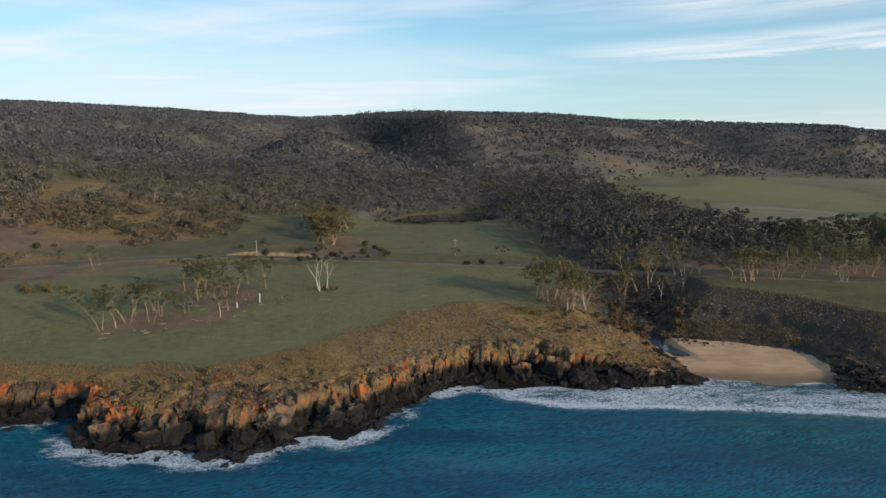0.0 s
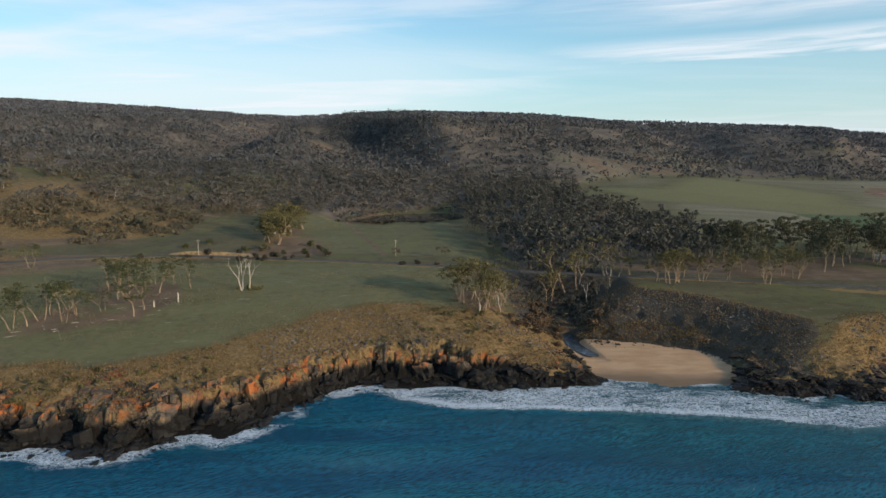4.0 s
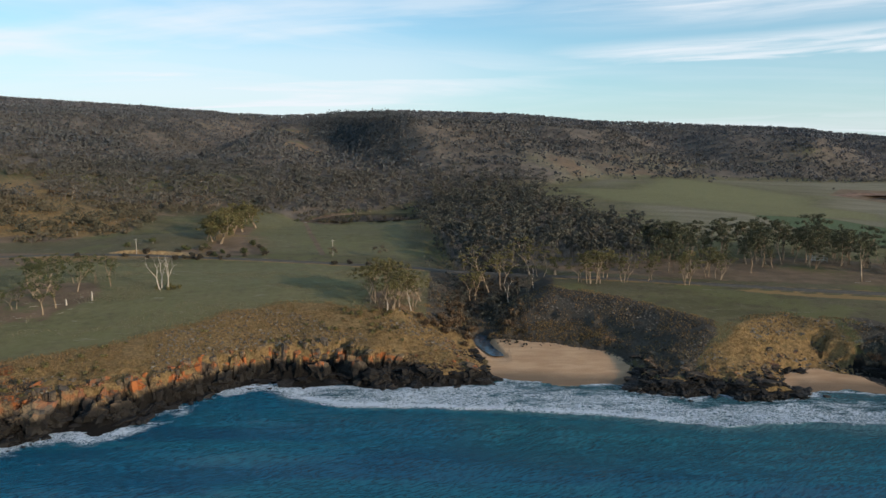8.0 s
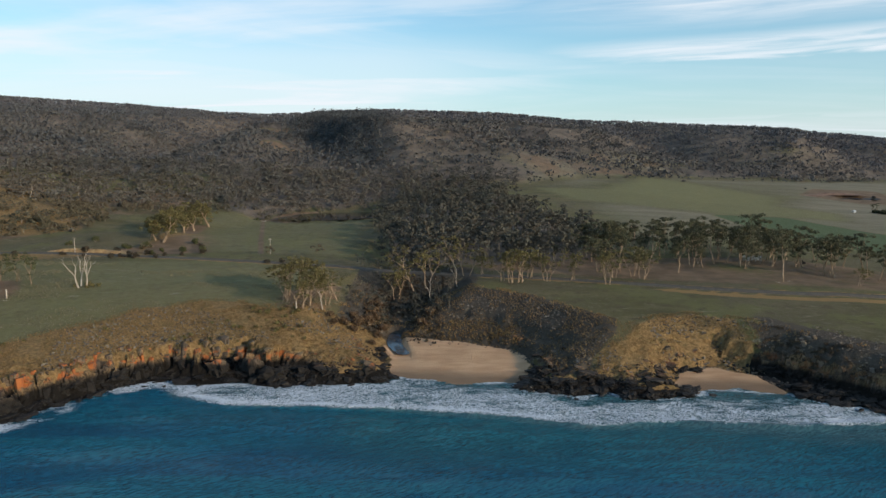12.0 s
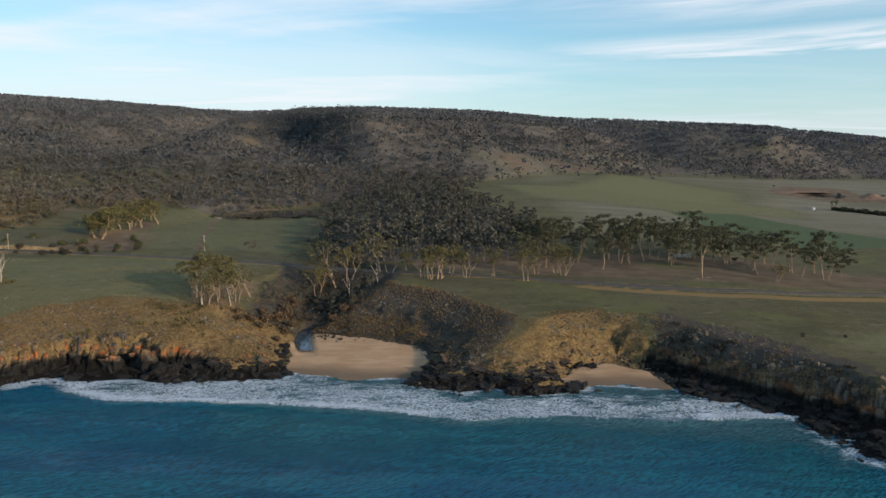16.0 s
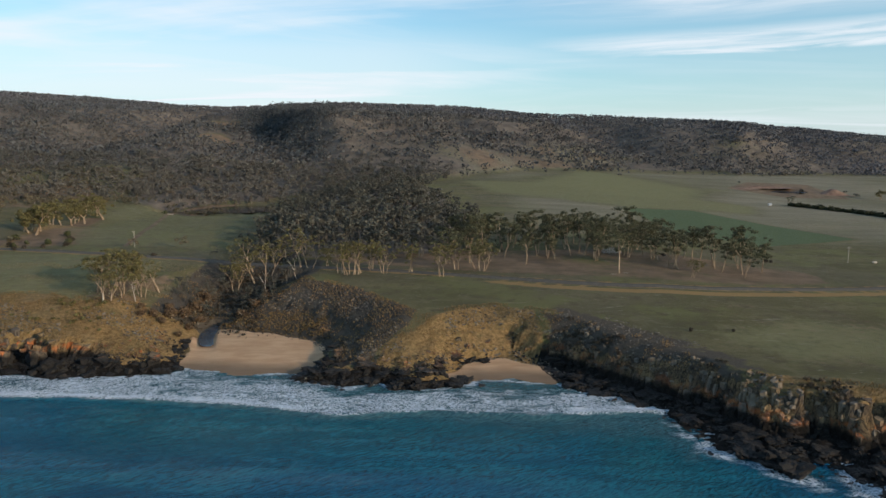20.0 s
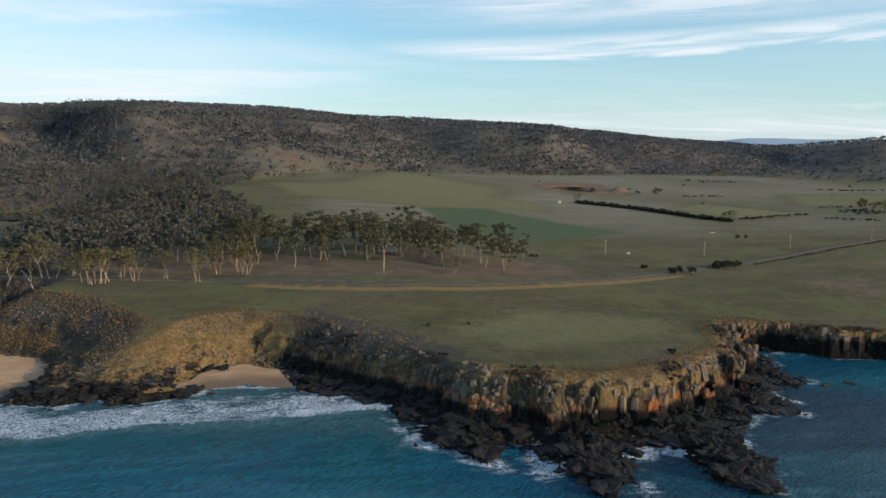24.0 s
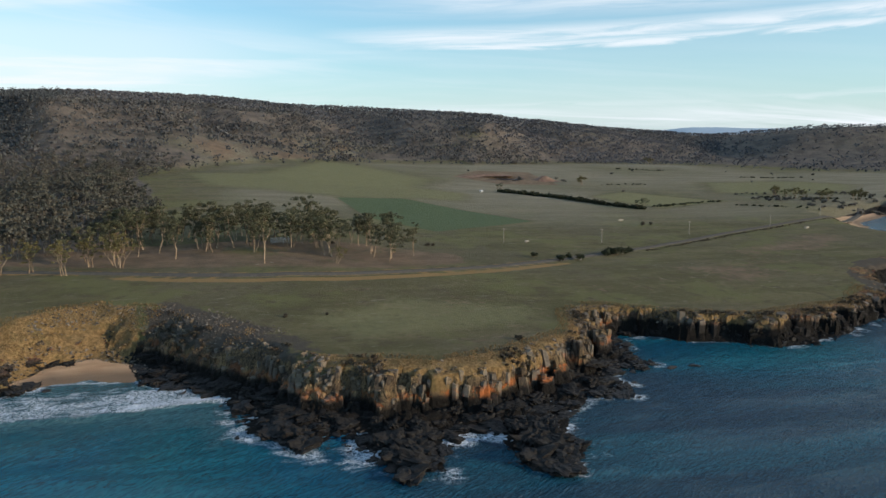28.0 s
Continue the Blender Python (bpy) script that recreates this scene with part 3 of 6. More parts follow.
TOP_WEST = [(-5000, 120), (-300, 192), (-116, 183), (-96, 178), (-85, 175), (-76, 180), (-64, 174), (-52, 180), (-40, 187), (-29, 196), (-20, 205), (-10, 218), (5, 227), (18, 226),
            (30, 222), (39, 222), (47, 228), (52, 238), (54, 252), (56, 268), (66, 285), (80, 281), (86, 262), (103, 248), (117, 233), (127, 220), (134, 210), (133, 197)]
TOP_EAST = [(136, 196), (141, 204), (150, 212), (162, 216), (174, 211), (187, 200), (195, 187), (205, 174), (214, 159), (228, 149), (243, 143), (256, 144), (276, 153), (288, 161),
            (296, 175), (299, 185), (307, 191), (315, 189), (333, 178), (357, 169), (380, 174), (401, 178), (430, 196), (446, 220), (472, 240), (520, 252), (556, 276),
            (570, 310), (590, 350), (630, 415), (720, 455), (900, 515), (1500, 640), (5000, 920)]
PLATEAU = TOP_WEST + TOP_EAST + [(5000, 5000), (-5000, 5000)]
BEACH_A = [(71, 191), (91, 187), (107, 183), (109, 190), (111, 201), (106, 214), (93, 222), (81, 226), (69, 228), (66, 219), (69, 205)]
BEACH_B = [(150, 178), (145, 183), (148, 191), (154, 197), (164, 198.5), (171, 194), (175, 185), (175, 176), (165, 178)]
BEACH_FAR = [(590, 325), (602, 330), (650, 400), (722, 436), (722, 452), (640, 420), (598, 352)]
CREEK = [(69, 206), (69, 216), (71, 235), (69, 255), (73, 275), (69, 300), (60, 330), (50, 380)]
ROAD = [(-900, 290), (-420, 276), (-240, 276), (-178, 296), (-142, 314), (-115, 323), (-84, 325), (-56, 319), (-29, 312), (-4, 305), (28, 297), (57, 290), (86, 281), (127, 270), (160, 259), (194, 245),
        (222, 239.5), (250, 241), (292, 251), (321, 261), (349, 273), (376, 288), (403, 300), (450, 322), (527, 358), (603, 388), (650, 412), (700, 450), (800, 560), (1000, 720)]
# how the hills rise, seen from the middle of the flight: bearing; foot and its height; mid slope; ridge
SLOPE_OPEN = [(-343, 574), (-296, 551), (-256, 529), (-231, 520), (-209, 490), (-188, 472), (-159, 450), (-137, 463), (-91, 482), (-60, 500), (-47, 512), (-36, 505), (0, 490), (20, 400), (40, 320), (-400, 290), (-420, 560)]
BRUSH_EAST = [(-150, 352), (-133, 361), (-114, 386), (-116, 432), (-137, 463), (-151, 430), (-167, 441), (-180, 428), (-216, 473), (-245, 485), (-227, 423), (-213, 387), (-197, 374), (-174, 376)]
BRUSH_WEST = [(-300, 380), (-223, 372), (-209, 369), (-264, 472), (-276, 519), (-319, 557), (-400, 540)]
GRASS_STRIP = [(-190, 330), (-155, 353), (-140, 357), (-125, 373), (-113, 392), (-127, 451), (-95, 472), (-66, 440), (-64, 359), (-62, 330)]
HILLS_AZ = [-75, -50, -31, -20, -13, -5, 3, 10, 17, 25, 33, 40, 46, 55, 75]
HILL_FOOT = [420, 420, 425, 450, 525, 600, 670, 800, 900, 960, 1150, 1250, 1250, 1250, 1300]
HILL_FOOT_Z = [18, 18, 17.5, 17, 16, 20, 27, 31, 32, 28, 24, 20, 15, 14, 14]
HILL_MID = [600, 610, 640, 790, 930, 920, 960, 1040, 1190, 1150, 1400, 1500, 1480, 1480, 1480]
HILL_MID_Z = [50, 52, 45, 54, 66, 66, 68, 70, 78, 67, 55, 44, 50, 56, 60]
HILL_RIDGE = [1600, 1600, 1700, 1600, 1500, 1400, 1340, 1320, 1370, 1440, 1700, 1900, 1700, 1650, 1700]
HILL_RIDGE_Z = [168, 172, 170, 149, 138, 141, 131, 117, 111, 104, 82, 66, 82, 88, 86]
# creases of the hills, from their mouths upwards: places; rise of the steep eastern side, its width, dip of the bed
CREASES = [([(10, 730), (-30, 800), (-75, 950), (-130, 1150), (-205, 1420)], 50, 90, 12),
           ([(-240, 560), (-250, 733), (-262, 900), (-275, 1150), (-290, 1480)], 14, 160, 30),
           ([(215, 900), (194, 950), (137, 1098), (85, 1310)], 26, 60, 10),
           ([(445, 960), (424, 1017), (410, 1149), (385, 1330)], 20, 70, 8),
           ([(548, 1010), (520, 1078), (490, 1194), (460, 1370)], 18, 70, 8),
           ([(760, 1050), (735, 1130), (715, 1250), (700, 1420)], 20, 80, 8),
           ([(1060, 900), (1050, 1050), (1120, 1220), (1180, 1400)], 44, 150, 8)]


def chaikin(line, n=1):
    """A polyline with its corners cut."""
    for _ in range(n):
        out = [line[0]]
        for (ax, ay), (bx, by) in zip(line[:-1], line[1:]):
            out += [(0.75 * ax + 0.25 * bx, 0.75 * ay + 0.25 * by), (0.25 * ax + 0.75 * bx, 0.25 * ay + 0.75 * by)]
        line = out + [line[-1]]
    return line


ROAD = chaikin(ROAD, 2)
CREEK = chaikin(CREEK, 2)


def plain(x, y):
    """The height of the grass near the shore."""
    a = np.interp(x, [-100, 0, 40, 130, 220, 300, 400, 700], [9.0, 9.5, 10.2, 11.0, 11.0, 8.6, 6.0, 3.0])
    b = np.interp(x, [-100, 0, 60, 150, 220, 300, 400], [7.5, 7.2, 4.5, 3.6, 3.6, 2.0, 1.0])
    return a + b * smooth(168, 256, y)


def inland(x, y):
    """The height of plain and hills."""
    az = np.degrees(np.arctan2(x - 100, np.maximum(y, 1.0)))
    d = np.hypot(x - 100, y)
    warp = 70 * (fbm(x, y, 260, 3, 5) - 0.5)
    f, m, r = (np.interp(az, HILLS_AZ, v) for v in (HILL_FOOT, HILL_MID, HILL_RIDGE))
    zf, zm, zr = (np.interp(az, HILLS_AZ, v) for v in (HILL_FOOT_Z, HILL_MID_Z, HILL_RIDGE_Z))
    near = plain(x, y)
    u = smooth(0, 1, (d - 310) / np.maximum(f - 310, 60))
    low = near * (1 - u) + zf * u
    e = d + warp * smooth(f, m, d)
    up1 = np.clip((e - f) / (m - f), 0, 1)
    up2 = np.clip((e - m) / (r - m), 0, 1)
    h = low + (zm - zf) * (0.65 * up1 + 0.35 * up1 * up1) + (zr - zm) * (1.25 * up2 - 0.25 * up2**3)
    h = h - 40 * smooth(0, 1, (e - r) / 900)
    wx, wy = x + 55 * (fbm(x, y, 130, 3, 15) - 0.5), y + 55 * (fbm(x, y, 130, 3, 16) - 0.5)
    for line, tall, wide, dip in CREASES:
        gap = dist_line(wx, wy, line)
        side = np.where(wx > np.interp(wy, [p[1] for p in line], [p[0] for p in line]), gap, -gap)
        on = smooth(line[0][1] - 30, 0.5 * line[0][1] + 0.5 * line[-1][1], wy) * smooth(r - 10, r - 240, d)
        h = h + on * (tall * np.where(side > 0, smooth(0, wide, side) * smooth(wide * 4.2, wide, side), 0) - dip * np.exp(-(side / 55) ** 2))
    rise = np.clip((h - zf) / 120, 0, 1)
    ridged = 1 - np.abs(2 * fbm(x + 0.3 * y, y * 0.5, 210, 3, 9) - 1)
    h = h + rise * (1 - 0.85 * smooth(r - 260, r - 40, d)) * 50 * (ridged - 0.80) + rise * 6 * (fbm(x, y, 45, 3, 2) - 0.5)
    cap = 58 + (zr - 58) * np.minimum(d / r, 1.0) - 10 * smooth(0.97, 0.85, d / r)
    h = np.where(d > 420, np.minimum(h, cap + 3 * (fbm(x, y, 60, 2, 6) - 0.5)), h)
    h = h + 5.0 * np.exp(-(((x + 74) / 40) ** 2 + ((y - 372) / 22) ** 2)) + 6.0 * np.exp(-(((x + 200) / 70) ** 2 + ((y - 420) / 50) ** 2))
    return h + 0.8 * (fbm(x, y, 40, 3, 4) - 0.5)


def rock_line(x):
    """How high bare rock reaches up the cliffs."""
    return np.interp(x, [-110, -60, -20, 0, 30, 56, 106, 150, 176, 215, 250, 300, 320, 360, 410], [7.2, 8.0, 7.2, 6.6, 6.4, 3.9, 3.6, 3.8, 6.8, 8.2, 9.0, 8.4, 7.6, 7.0, 5.6])


def survey(x, y):
    """Height and ground cover at each place."""
    x, y = np.asarray(x, float), np.asarray(y, float)
    near = (np.abs(x - 100) < 900) & (y < 640)
    wx = x + 3.2 * (fbm(x, y, 9, 3, 31) - 0.5) * (np.abs(x - 150) < 330)
    wy = y + 3.2 * (fbm(x, y, 9, 3, 57) - 0.5) * (np.abs(x - 150) < 330)
    d_sea = np.where(y > 400, 400.0, -400.0)
    d_top = np.where(y > 400, 400.0, -400.0)
    d_sea[near] = signed(wx[near], wy[near], LAND)
    d_top[near] = signed(wx[near], wy[near], PLATEAU)
    h_in = inland(x, y) - 5.5 * smooth(210, 187, y) * smooth(98, 112, x) * smooth(150, 136, x)
    h = h_in.copy()
    slope = (d_sea > 0) & (d_top < 0)
    sand_a, sand_b = signed(wx, wy, BEACH_A), signed(wx, wy, BEACH_B)
    frayed = (3.4 * (fbm(x, y, 10, 3, 58) - 0.5) + 2.6 * (fbm(x, y, 3.2, 3, 59) - 0.5)) * smooth(1.0, 5.0, d_sea)
    sand_a, sand_b = sand_a + frayed, sand_b + frayed
    d_sea_edge = d_sea
    d_sea = np.minimum(d_sea, np.maximum(-np.maximum(sand_a, sand_b), 0.02)) * (d_sea > 0) + d_sea * (d_sea <= 0)
    u = d_sea / np.maximum(d_sea - d_top, 0.01)
    k = np.interp(x, [-90, 10, 60, 110, 135, 180, 205, 235, 285, 305, 325, 345], [0.24, 0.24, 0.30, 0.40, 0.45, 0.5, 0.62, 0.66, 0.62, 0.55, 0.42, 0.40])
    du = 3.4 / np.maximum(d_sea - d_top, 7.0)
    broad, edge1 = cells(x, y, 6.5, 201)
    block, edge2 = cells(x, y, 2.6, 202)
    us = u + ((broad - 0.5) * 5.0 + (block - 0.5) * 3.2) / np.maximum(d_sea - d_top, 9.0)
    steep = smooth(k - 0.7 * du, k + 0.7 * du, us)
    w1 = np.interp(x, [60, 110, 172, 182, 204, 222, 310, 335], [0.58, 0.55, 0.40, 0.26, 0.30, 0.64, 0.70, 0.74])
    prof = 0.14 * smooth(0, 1, u / np.maximum(k - 0.02, 0.05)) + w1 * steep + (0.86 - w1) * smooth(k - du, 1.0, u)
    bank = smooth(34, 54, x) * smooth(172, 162, x)
    gentle = 0.16 * smooth(0, 0.16, u) + 0.10 * smooth(0.42, 0.55, us) + 0.74 * u ** 0.9
    prof = prof * (1 - bank) + gentle * bank
    crag = (1 - np.abs(2 * fbm(x, y, 5.0, 3, 77) - 1)) - 0.6
    bluff = np.clip(4 * u * (1 - u), 0, 1)
    h = np.where(slope, h_in * prof + (1.0 * crag + 0.9 * (block - 0.5) - 0.5 * (1 - edge2)) * bluff * smooth(0, 6, -d_top) * smooth(rock_line(x) + 2.5, rock_line(x), h_in * prof), h)
    d_sea = d_sea_edge
    # the gully of the creek
    d_creek = dist_line(wx, wy, CREEK)
    bed = 0.6 + 0.085 * np.maximum(y - 206, 0)
    cut = bed + np.maximum(d_creek - 3.4, 0) * 0.46
    cut = np.maximum(cut, h_in - np.maximum(dist_line(x, y, ROAD) - 4.5, 0) * 0.55)
    gully = (y > 203) & (y < 380) & (d_creek < 40)
    h = np.where(gully, np.minimum(h, np.maximum(cut, bed)), h)
    bed_pool = smooth(3.8, 2.0, dist_line(x, y, [(73, 208), (71, 214), (69, 222), (68, 230), (68, 236)]))
    # the dam beyond the paddock
    dam = signed(x, y, [(-38, 508), (-24, 560), (36, 575), (44, 528), (6, 498)])
    h = h * (1 - smooth(-24, -2, dam)) + smooth(-24, -2, dam) * (16.25 + 0.3 * np.clip(dam, -24, 0) * (y < 530) - 3.0 * smooth(-1, 7, dam))
    # the pit in the far field
    pit = signed(x, y, [(456, 694), (486, 712), (512, 694), (484, 660)])
    h = h * (1 - smooth(-14, -1, pit)) + smooth(-14, -1, pit) * (19.8 - 1.6 * smooth(-1, 5, pit))
    # sand
    sand_c = signed(x, y, BEACH_FAR)
    sand = np.maximum(np.maximum(smooth(-0.4, 1.6, sand_a), smooth(-0.5, 1.0, sand_b)), smooth(-1, 3, sand_c))
    level = np.maximum(np.maximum(smooth(-2.5, 0.5, sand_a), smooth(-2.5, 0.5, sand_b)), smooth(-16, 0, sand_c))
    flat = 0.10 + 0.085 * np.maximum(d_sea, -6)
    h = np.where(d_sea > -12, h * (1 - level) + np.minimum(h + 3, flat) * level, h)
    h = np.where(bed_pool > 0, h * (1 - bed_pool) + np.minimum(h, 1.0) * bed_pool, h)
    # under water
    h = np.where((d_sea <= 0) & (sand < 0.5), np.maximum(-0.25 - 0.16 * -d_sea, -7.0), h)
    h = np.where((d_sea <= 0) & (sand >= 0.5), np.maximum(flat, -2.0), h)
    return dict(h=h, d_sea=d_sea, d_top=d_top, u=u, sand_level=level, k=k, sand=sand, slope=slope, d_creek=d_creek, gully=gully)


def height(x, y):
    return survey(np.atleast_1d(np.asarray(x, float)), np.atleast_1d(np.asarray(y, float)))["h"]


def covers(x, y, s):
    """Ground cover masks."""
    d_road = dist_line(x, y, ROAD)
    az, d = np.degrees(np.arctan2(x - 100, np.maximum(y, 1.0))), np.hypot(x - 100, y)
    f = np.interp(az, HILLS_AZ, HILL_FOOT)
    slope, u, k = s["slope"], s["u"], s["k"]
    line = rock_line(x) - 9.0 * smooth(5, 10, s["d_sea"]) * smooth(48, 58, x) * smooth(176, 170, x) - 0.5 + 2.4 * (fbm(x, y, 11, 3, 23) - 0.5) + 7.0 * (fbm(x, y, 19, 3, 29) - 0.5)
    rock = np.where(slope, smooth(line + 0.9, line - 0.7, s["h"]), 0.0)
    rock = np.maximum(rock, ((s["d_sea"] <= 0) & (s["sand"] < 0.5)).astype(float))
    dry = np.where(slope, 1.0, 0.0)
    dry = np.maximum(dry, smooth(-5.0, 0.5, -s["d_top"]) * (s["d_sea"] > 0) * np.interp(x, [120, 180], [0.75, 0.45]) * (1 - smooth(50, 38, s["d_creek"]) * (y > 212)))
    south = (y < np.interp(x, [p[0] for p in ROAD], [p[1] for p in ROAD]))
    verge = np.where(south & (x > 150) & (x < 400), np.maximum(smooth(4.0, 6.5, d_road), 0.55 * smooth(3.9, 3.2, d_road)) * smooth(11.5, 9.0, d_road) * smooth(150, 172, x) * smooth(360, 320, x), smooth(5.8, 4.4, d_road) * np.interp(x, [300, 360], [0.6, 0.42]))
    # the scrubby bank behind the larger beach, part of its shade put into dark cover, and the gully
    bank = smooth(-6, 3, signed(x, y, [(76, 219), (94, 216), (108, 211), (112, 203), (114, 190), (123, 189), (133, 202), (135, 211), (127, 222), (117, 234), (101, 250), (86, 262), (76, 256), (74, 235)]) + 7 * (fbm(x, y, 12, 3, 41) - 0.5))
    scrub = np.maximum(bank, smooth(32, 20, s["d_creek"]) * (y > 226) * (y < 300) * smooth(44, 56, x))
    east = slope * smooth(168, 182, x) * smooth(226, 206, x) * smooth(3.0, 6.0, s["h"]) * (0.45 + 0.8 * fbm(x, y, 9, 3, 36))
    scrub = np.maximum(scrub, np.maximum(east, 0.9 * slope * smooth(404, 416, x)))
    brink = smooth(12, 4, s["d_top"]) * (s["d_top"] > -0.5) * smooth(174, 184, x) * smooth(228, 214, x)
    scrub = np.maximum(scrub, 0.85 * brink * (0.5 + 0.8 * fbm(x, y, 8, 3, 37)))
    dry = dry * (1 - scrub)
    # bare earth under the gums beyond the road, and by the copse
    earth = smooth(-8, 8, signed(x, y, [(92, 292), (150, 270), (200, 254), (262, 247), (296, 262), (300, 290), (250, 330), (180, 330), (110, 330)])) * (0.55 + 0.5 * (fbm(x, y, 30, 3, 8) - 0.4))
    earth = np.maximum(earth, smooth(-5, 10, signed(x, y, [(-76, 334), (-62, 352), (-66, 380), (-74, 440), (-58, 446), (-46, 375), (-30, 346), (-18, 332), (-40, 321), (-70, 323)])) * 0.85)
    earth = np.maximum(earth, smooth(-4, 6, signed(x, y, [(22, 222), (48, 214), (58, 222), (60, 262), (44, 268), (26, 240)])) * (0.2 + 0.6 * fbm(x, y, 9, 3, 13)))
    earth = np.maximum(earth, smooth(-8, 10, signed(x, y, [(-104, 194), (-62, 208), (-56, 240), (-70, 262), (-100, 262)])) * (0.42 + 0.6 * (fbm(x, y, 12, 3, 3) - 0.1)))
    earth = np.maximum(earth, smooth(-6, 6, signed(x, y, [(425, 690), (480, 770), (540, 760), (520, 640), (455, 640)])) * 0.95)
    earth = np.maximum(earth, 0.75 * smooth(2.2, 1.0, dist_line(x, y, [(-46, 522), (-33, 466), (-14, 385), (0, 328)])))
    earth = np.maximum(earth, 0.36 * smooth(190, 235, x) * smooth(430, 380, x) * smooth(250, 225, y) * (s["d_top"] > 0) * (0.6 + 0.8 * fbm(x, y * 2.0, 30, 3, 73)))
    wood = smooth(f - 40, f + 60, d)
    litter = wood * (0.62 + 0.5 * (fbm(x, y, 70, 3, 12) - 0.35))
    dam = signed(x, y, [(-38, 508), (-24, 560), (36, 575), (44, 528), (6, 498)])
    earth = np.maximum(earth, 0.8 * smooth(-10, -5, dam) * (x < -14))
    litter = litter * (1 - smooth(-12, -5, dam)) + 0.7 * smooth(0, 14, signed(x, y, [(58, 296), (50, 340), (30, 590), (60, 740), (120, 740), (160, 560), (165, 320), (110, 296)]))
    dry = np.maximum(dry, 0.42 * s["gully"] * smooth(0.6, 1.6, plain(x, y) - s["h"])) * (1 - scrub)
    litter = litter * (1 - 0.8 * smooth(-14, -24, az) * smooth(760, 560, d))
    for cx, cy, cr in ((-172, 1029, 26), (-150, 1052, 20), (-120, 888, 24), (-98, 880, 15)):
        bare = smooth(cr * 1.1, cr * 0.5, np.hypot(x - cx, (y - cy) * 0.6) * (0.5 + fbm(x, y, 22, 3, 95)))
        earth, litter = np.maximum(earth, 0.9 * bare), litter * (1 - 0.8 * bare)
    open_slope = smooth(0, 6, az) * smooth(20, 15, az) * smooth(f - 20, f + 40, d) * smooth(f + 230, f + 120, d)
    litter = litter * (1 - 0.25 * open_slope)
    left = smooth(-14, -24, az) * smooth(330, 380, d) * smooth(760, 560, d)
    left = left * (1 - smooth(-6, 4, signed(x, y, GRASS_STRIP)))
    litter = litter * (1 - smooth(-8, 8, signed(x, y, SLOPE_OPEN)))
    dry = np.maximum(dry, 0.64 * left * smooth(0.44, 0.56, fbm(x, y, 70, 3, 6)))
    earth = np.maximum(earth, left * (0.55 + 0.4 * (fbm(x, y, 60, 3, 6) - 0.3)))
    stubble = smooth(330, 430, y) * smooth(150, 230, x) * (0.55 + 0.7 * (fbm(x, y, 140, 2, 17) - 0.35)) * (1 - wood)
    stubble = np.maximum(stubble, 0.35 * smooth(-40, 40, signed(x, y, [(170, 420), (235, 500), (235, 690), (330, 860), (240, 880), (150, 700), (160, 560)])) * (1 - 0.6 * wood))
    stubble = np.maximum(stubble, 0.75 * open_slope)
    earth = np.maximum(earth, 0.62 * open_slope * (0.4 + fbm(x, y, 40, 3, 22)))
    lush = 0.75 * smooth(-45, 30, signed(x, y, [(285, 590), (346, 570), (392, 660), (322, 840), (225, 660)]))
    crop = smooth(-5, 5, signed(x, y, [(280, 520), (330, 520), (388, 408), (310, 362), (284, 420)]))
    lush = np.maximum(lush, 0.60 * smooth(-18, 14, signed(x, y, [(165, 690), (271, 672), (400, 562), (378, 512), (285, 524), (189, 585)])))
    lush = np.maximum(lush, 0.75 * smooth(-10, 8, signed(x, y, [(503, 545), (556, 577), (604, 500), (520, 462)])))
    lush = np.maximum(lush, 0.55 * smooth(-10, 14, signed(x, y, [(228, 158), (288, 168), (298, 196), (250, 212), (214, 190)])))
    lush = np.maximum(lush, 0.60 * smooth(-20, 20, signed(x, y, [(640, 560), (760, 520), (860, 600), (820, 680), (700, 660)])))
    earth = np.maximum(earth, 0.5 * smooth(-30, 30, signed(x, y, [(350, 244), (400, 284), (470, 312), (600, 376), (540, 290), (450, 226), (390, 200)])) * (0.4 + fbm(x, y * 2.0, 40, 3, 72)))
    lush = np.maximum(lush, 0.16 * smooth(-6, 6, signed(x, y, GRASS_STRIP)))
    lush = np.maximum(lush, 0.50 * smooth(52, 30, x) * smooth(312, 300, y) * smooth(165, 185, y))
    lush = np.maximum(lush, 0.45 * smooth(-10, 14, signed(x, y, [(-60, 330), (-80, 528), (-30, 512), (38, 486), (48, 318)])))
    lush = np.maximum(lush, 0.55 * smooth(-10, 20, signed(x, y, [(-40, 228), (10, 240), (44, 262), (46, 292), (0, 300), (-60, 306), (-60, 250)])))
    return dict(rock=rock, dry=np.clip(dry, 0, 1), scrub=np.clip(scrub, 0, 1), earth=np.clip(earth, 0, 1) * (1 - np.clip(scrub, 0, 1)), lush=lush, stubble=np.clip(stubble, 0, 1) * (1 - np.clip(lush * 1.3, 0, 1)) * (1 - crop), sand=s["sand"], litter=np.clip(litter, 0, 1), verge=np.clip(np.maximum(verge, 1.1 * smooth(3.0, 4.5, d_road) * smooth(10.0, 7.5, d_road) * (~south) * smooth(-92, -82, x) * smooth(-40, -52, x)), 0, 1), crop=crop)


def growing(a, b, first, grow):
    out, st = [a], first
    while abs(out[-1] - a) < abs(b - a):
        out.append(out[-1] + math.copysign(st, b - a))
        st *= grow
    out[-1] = b
    return np.array(out)


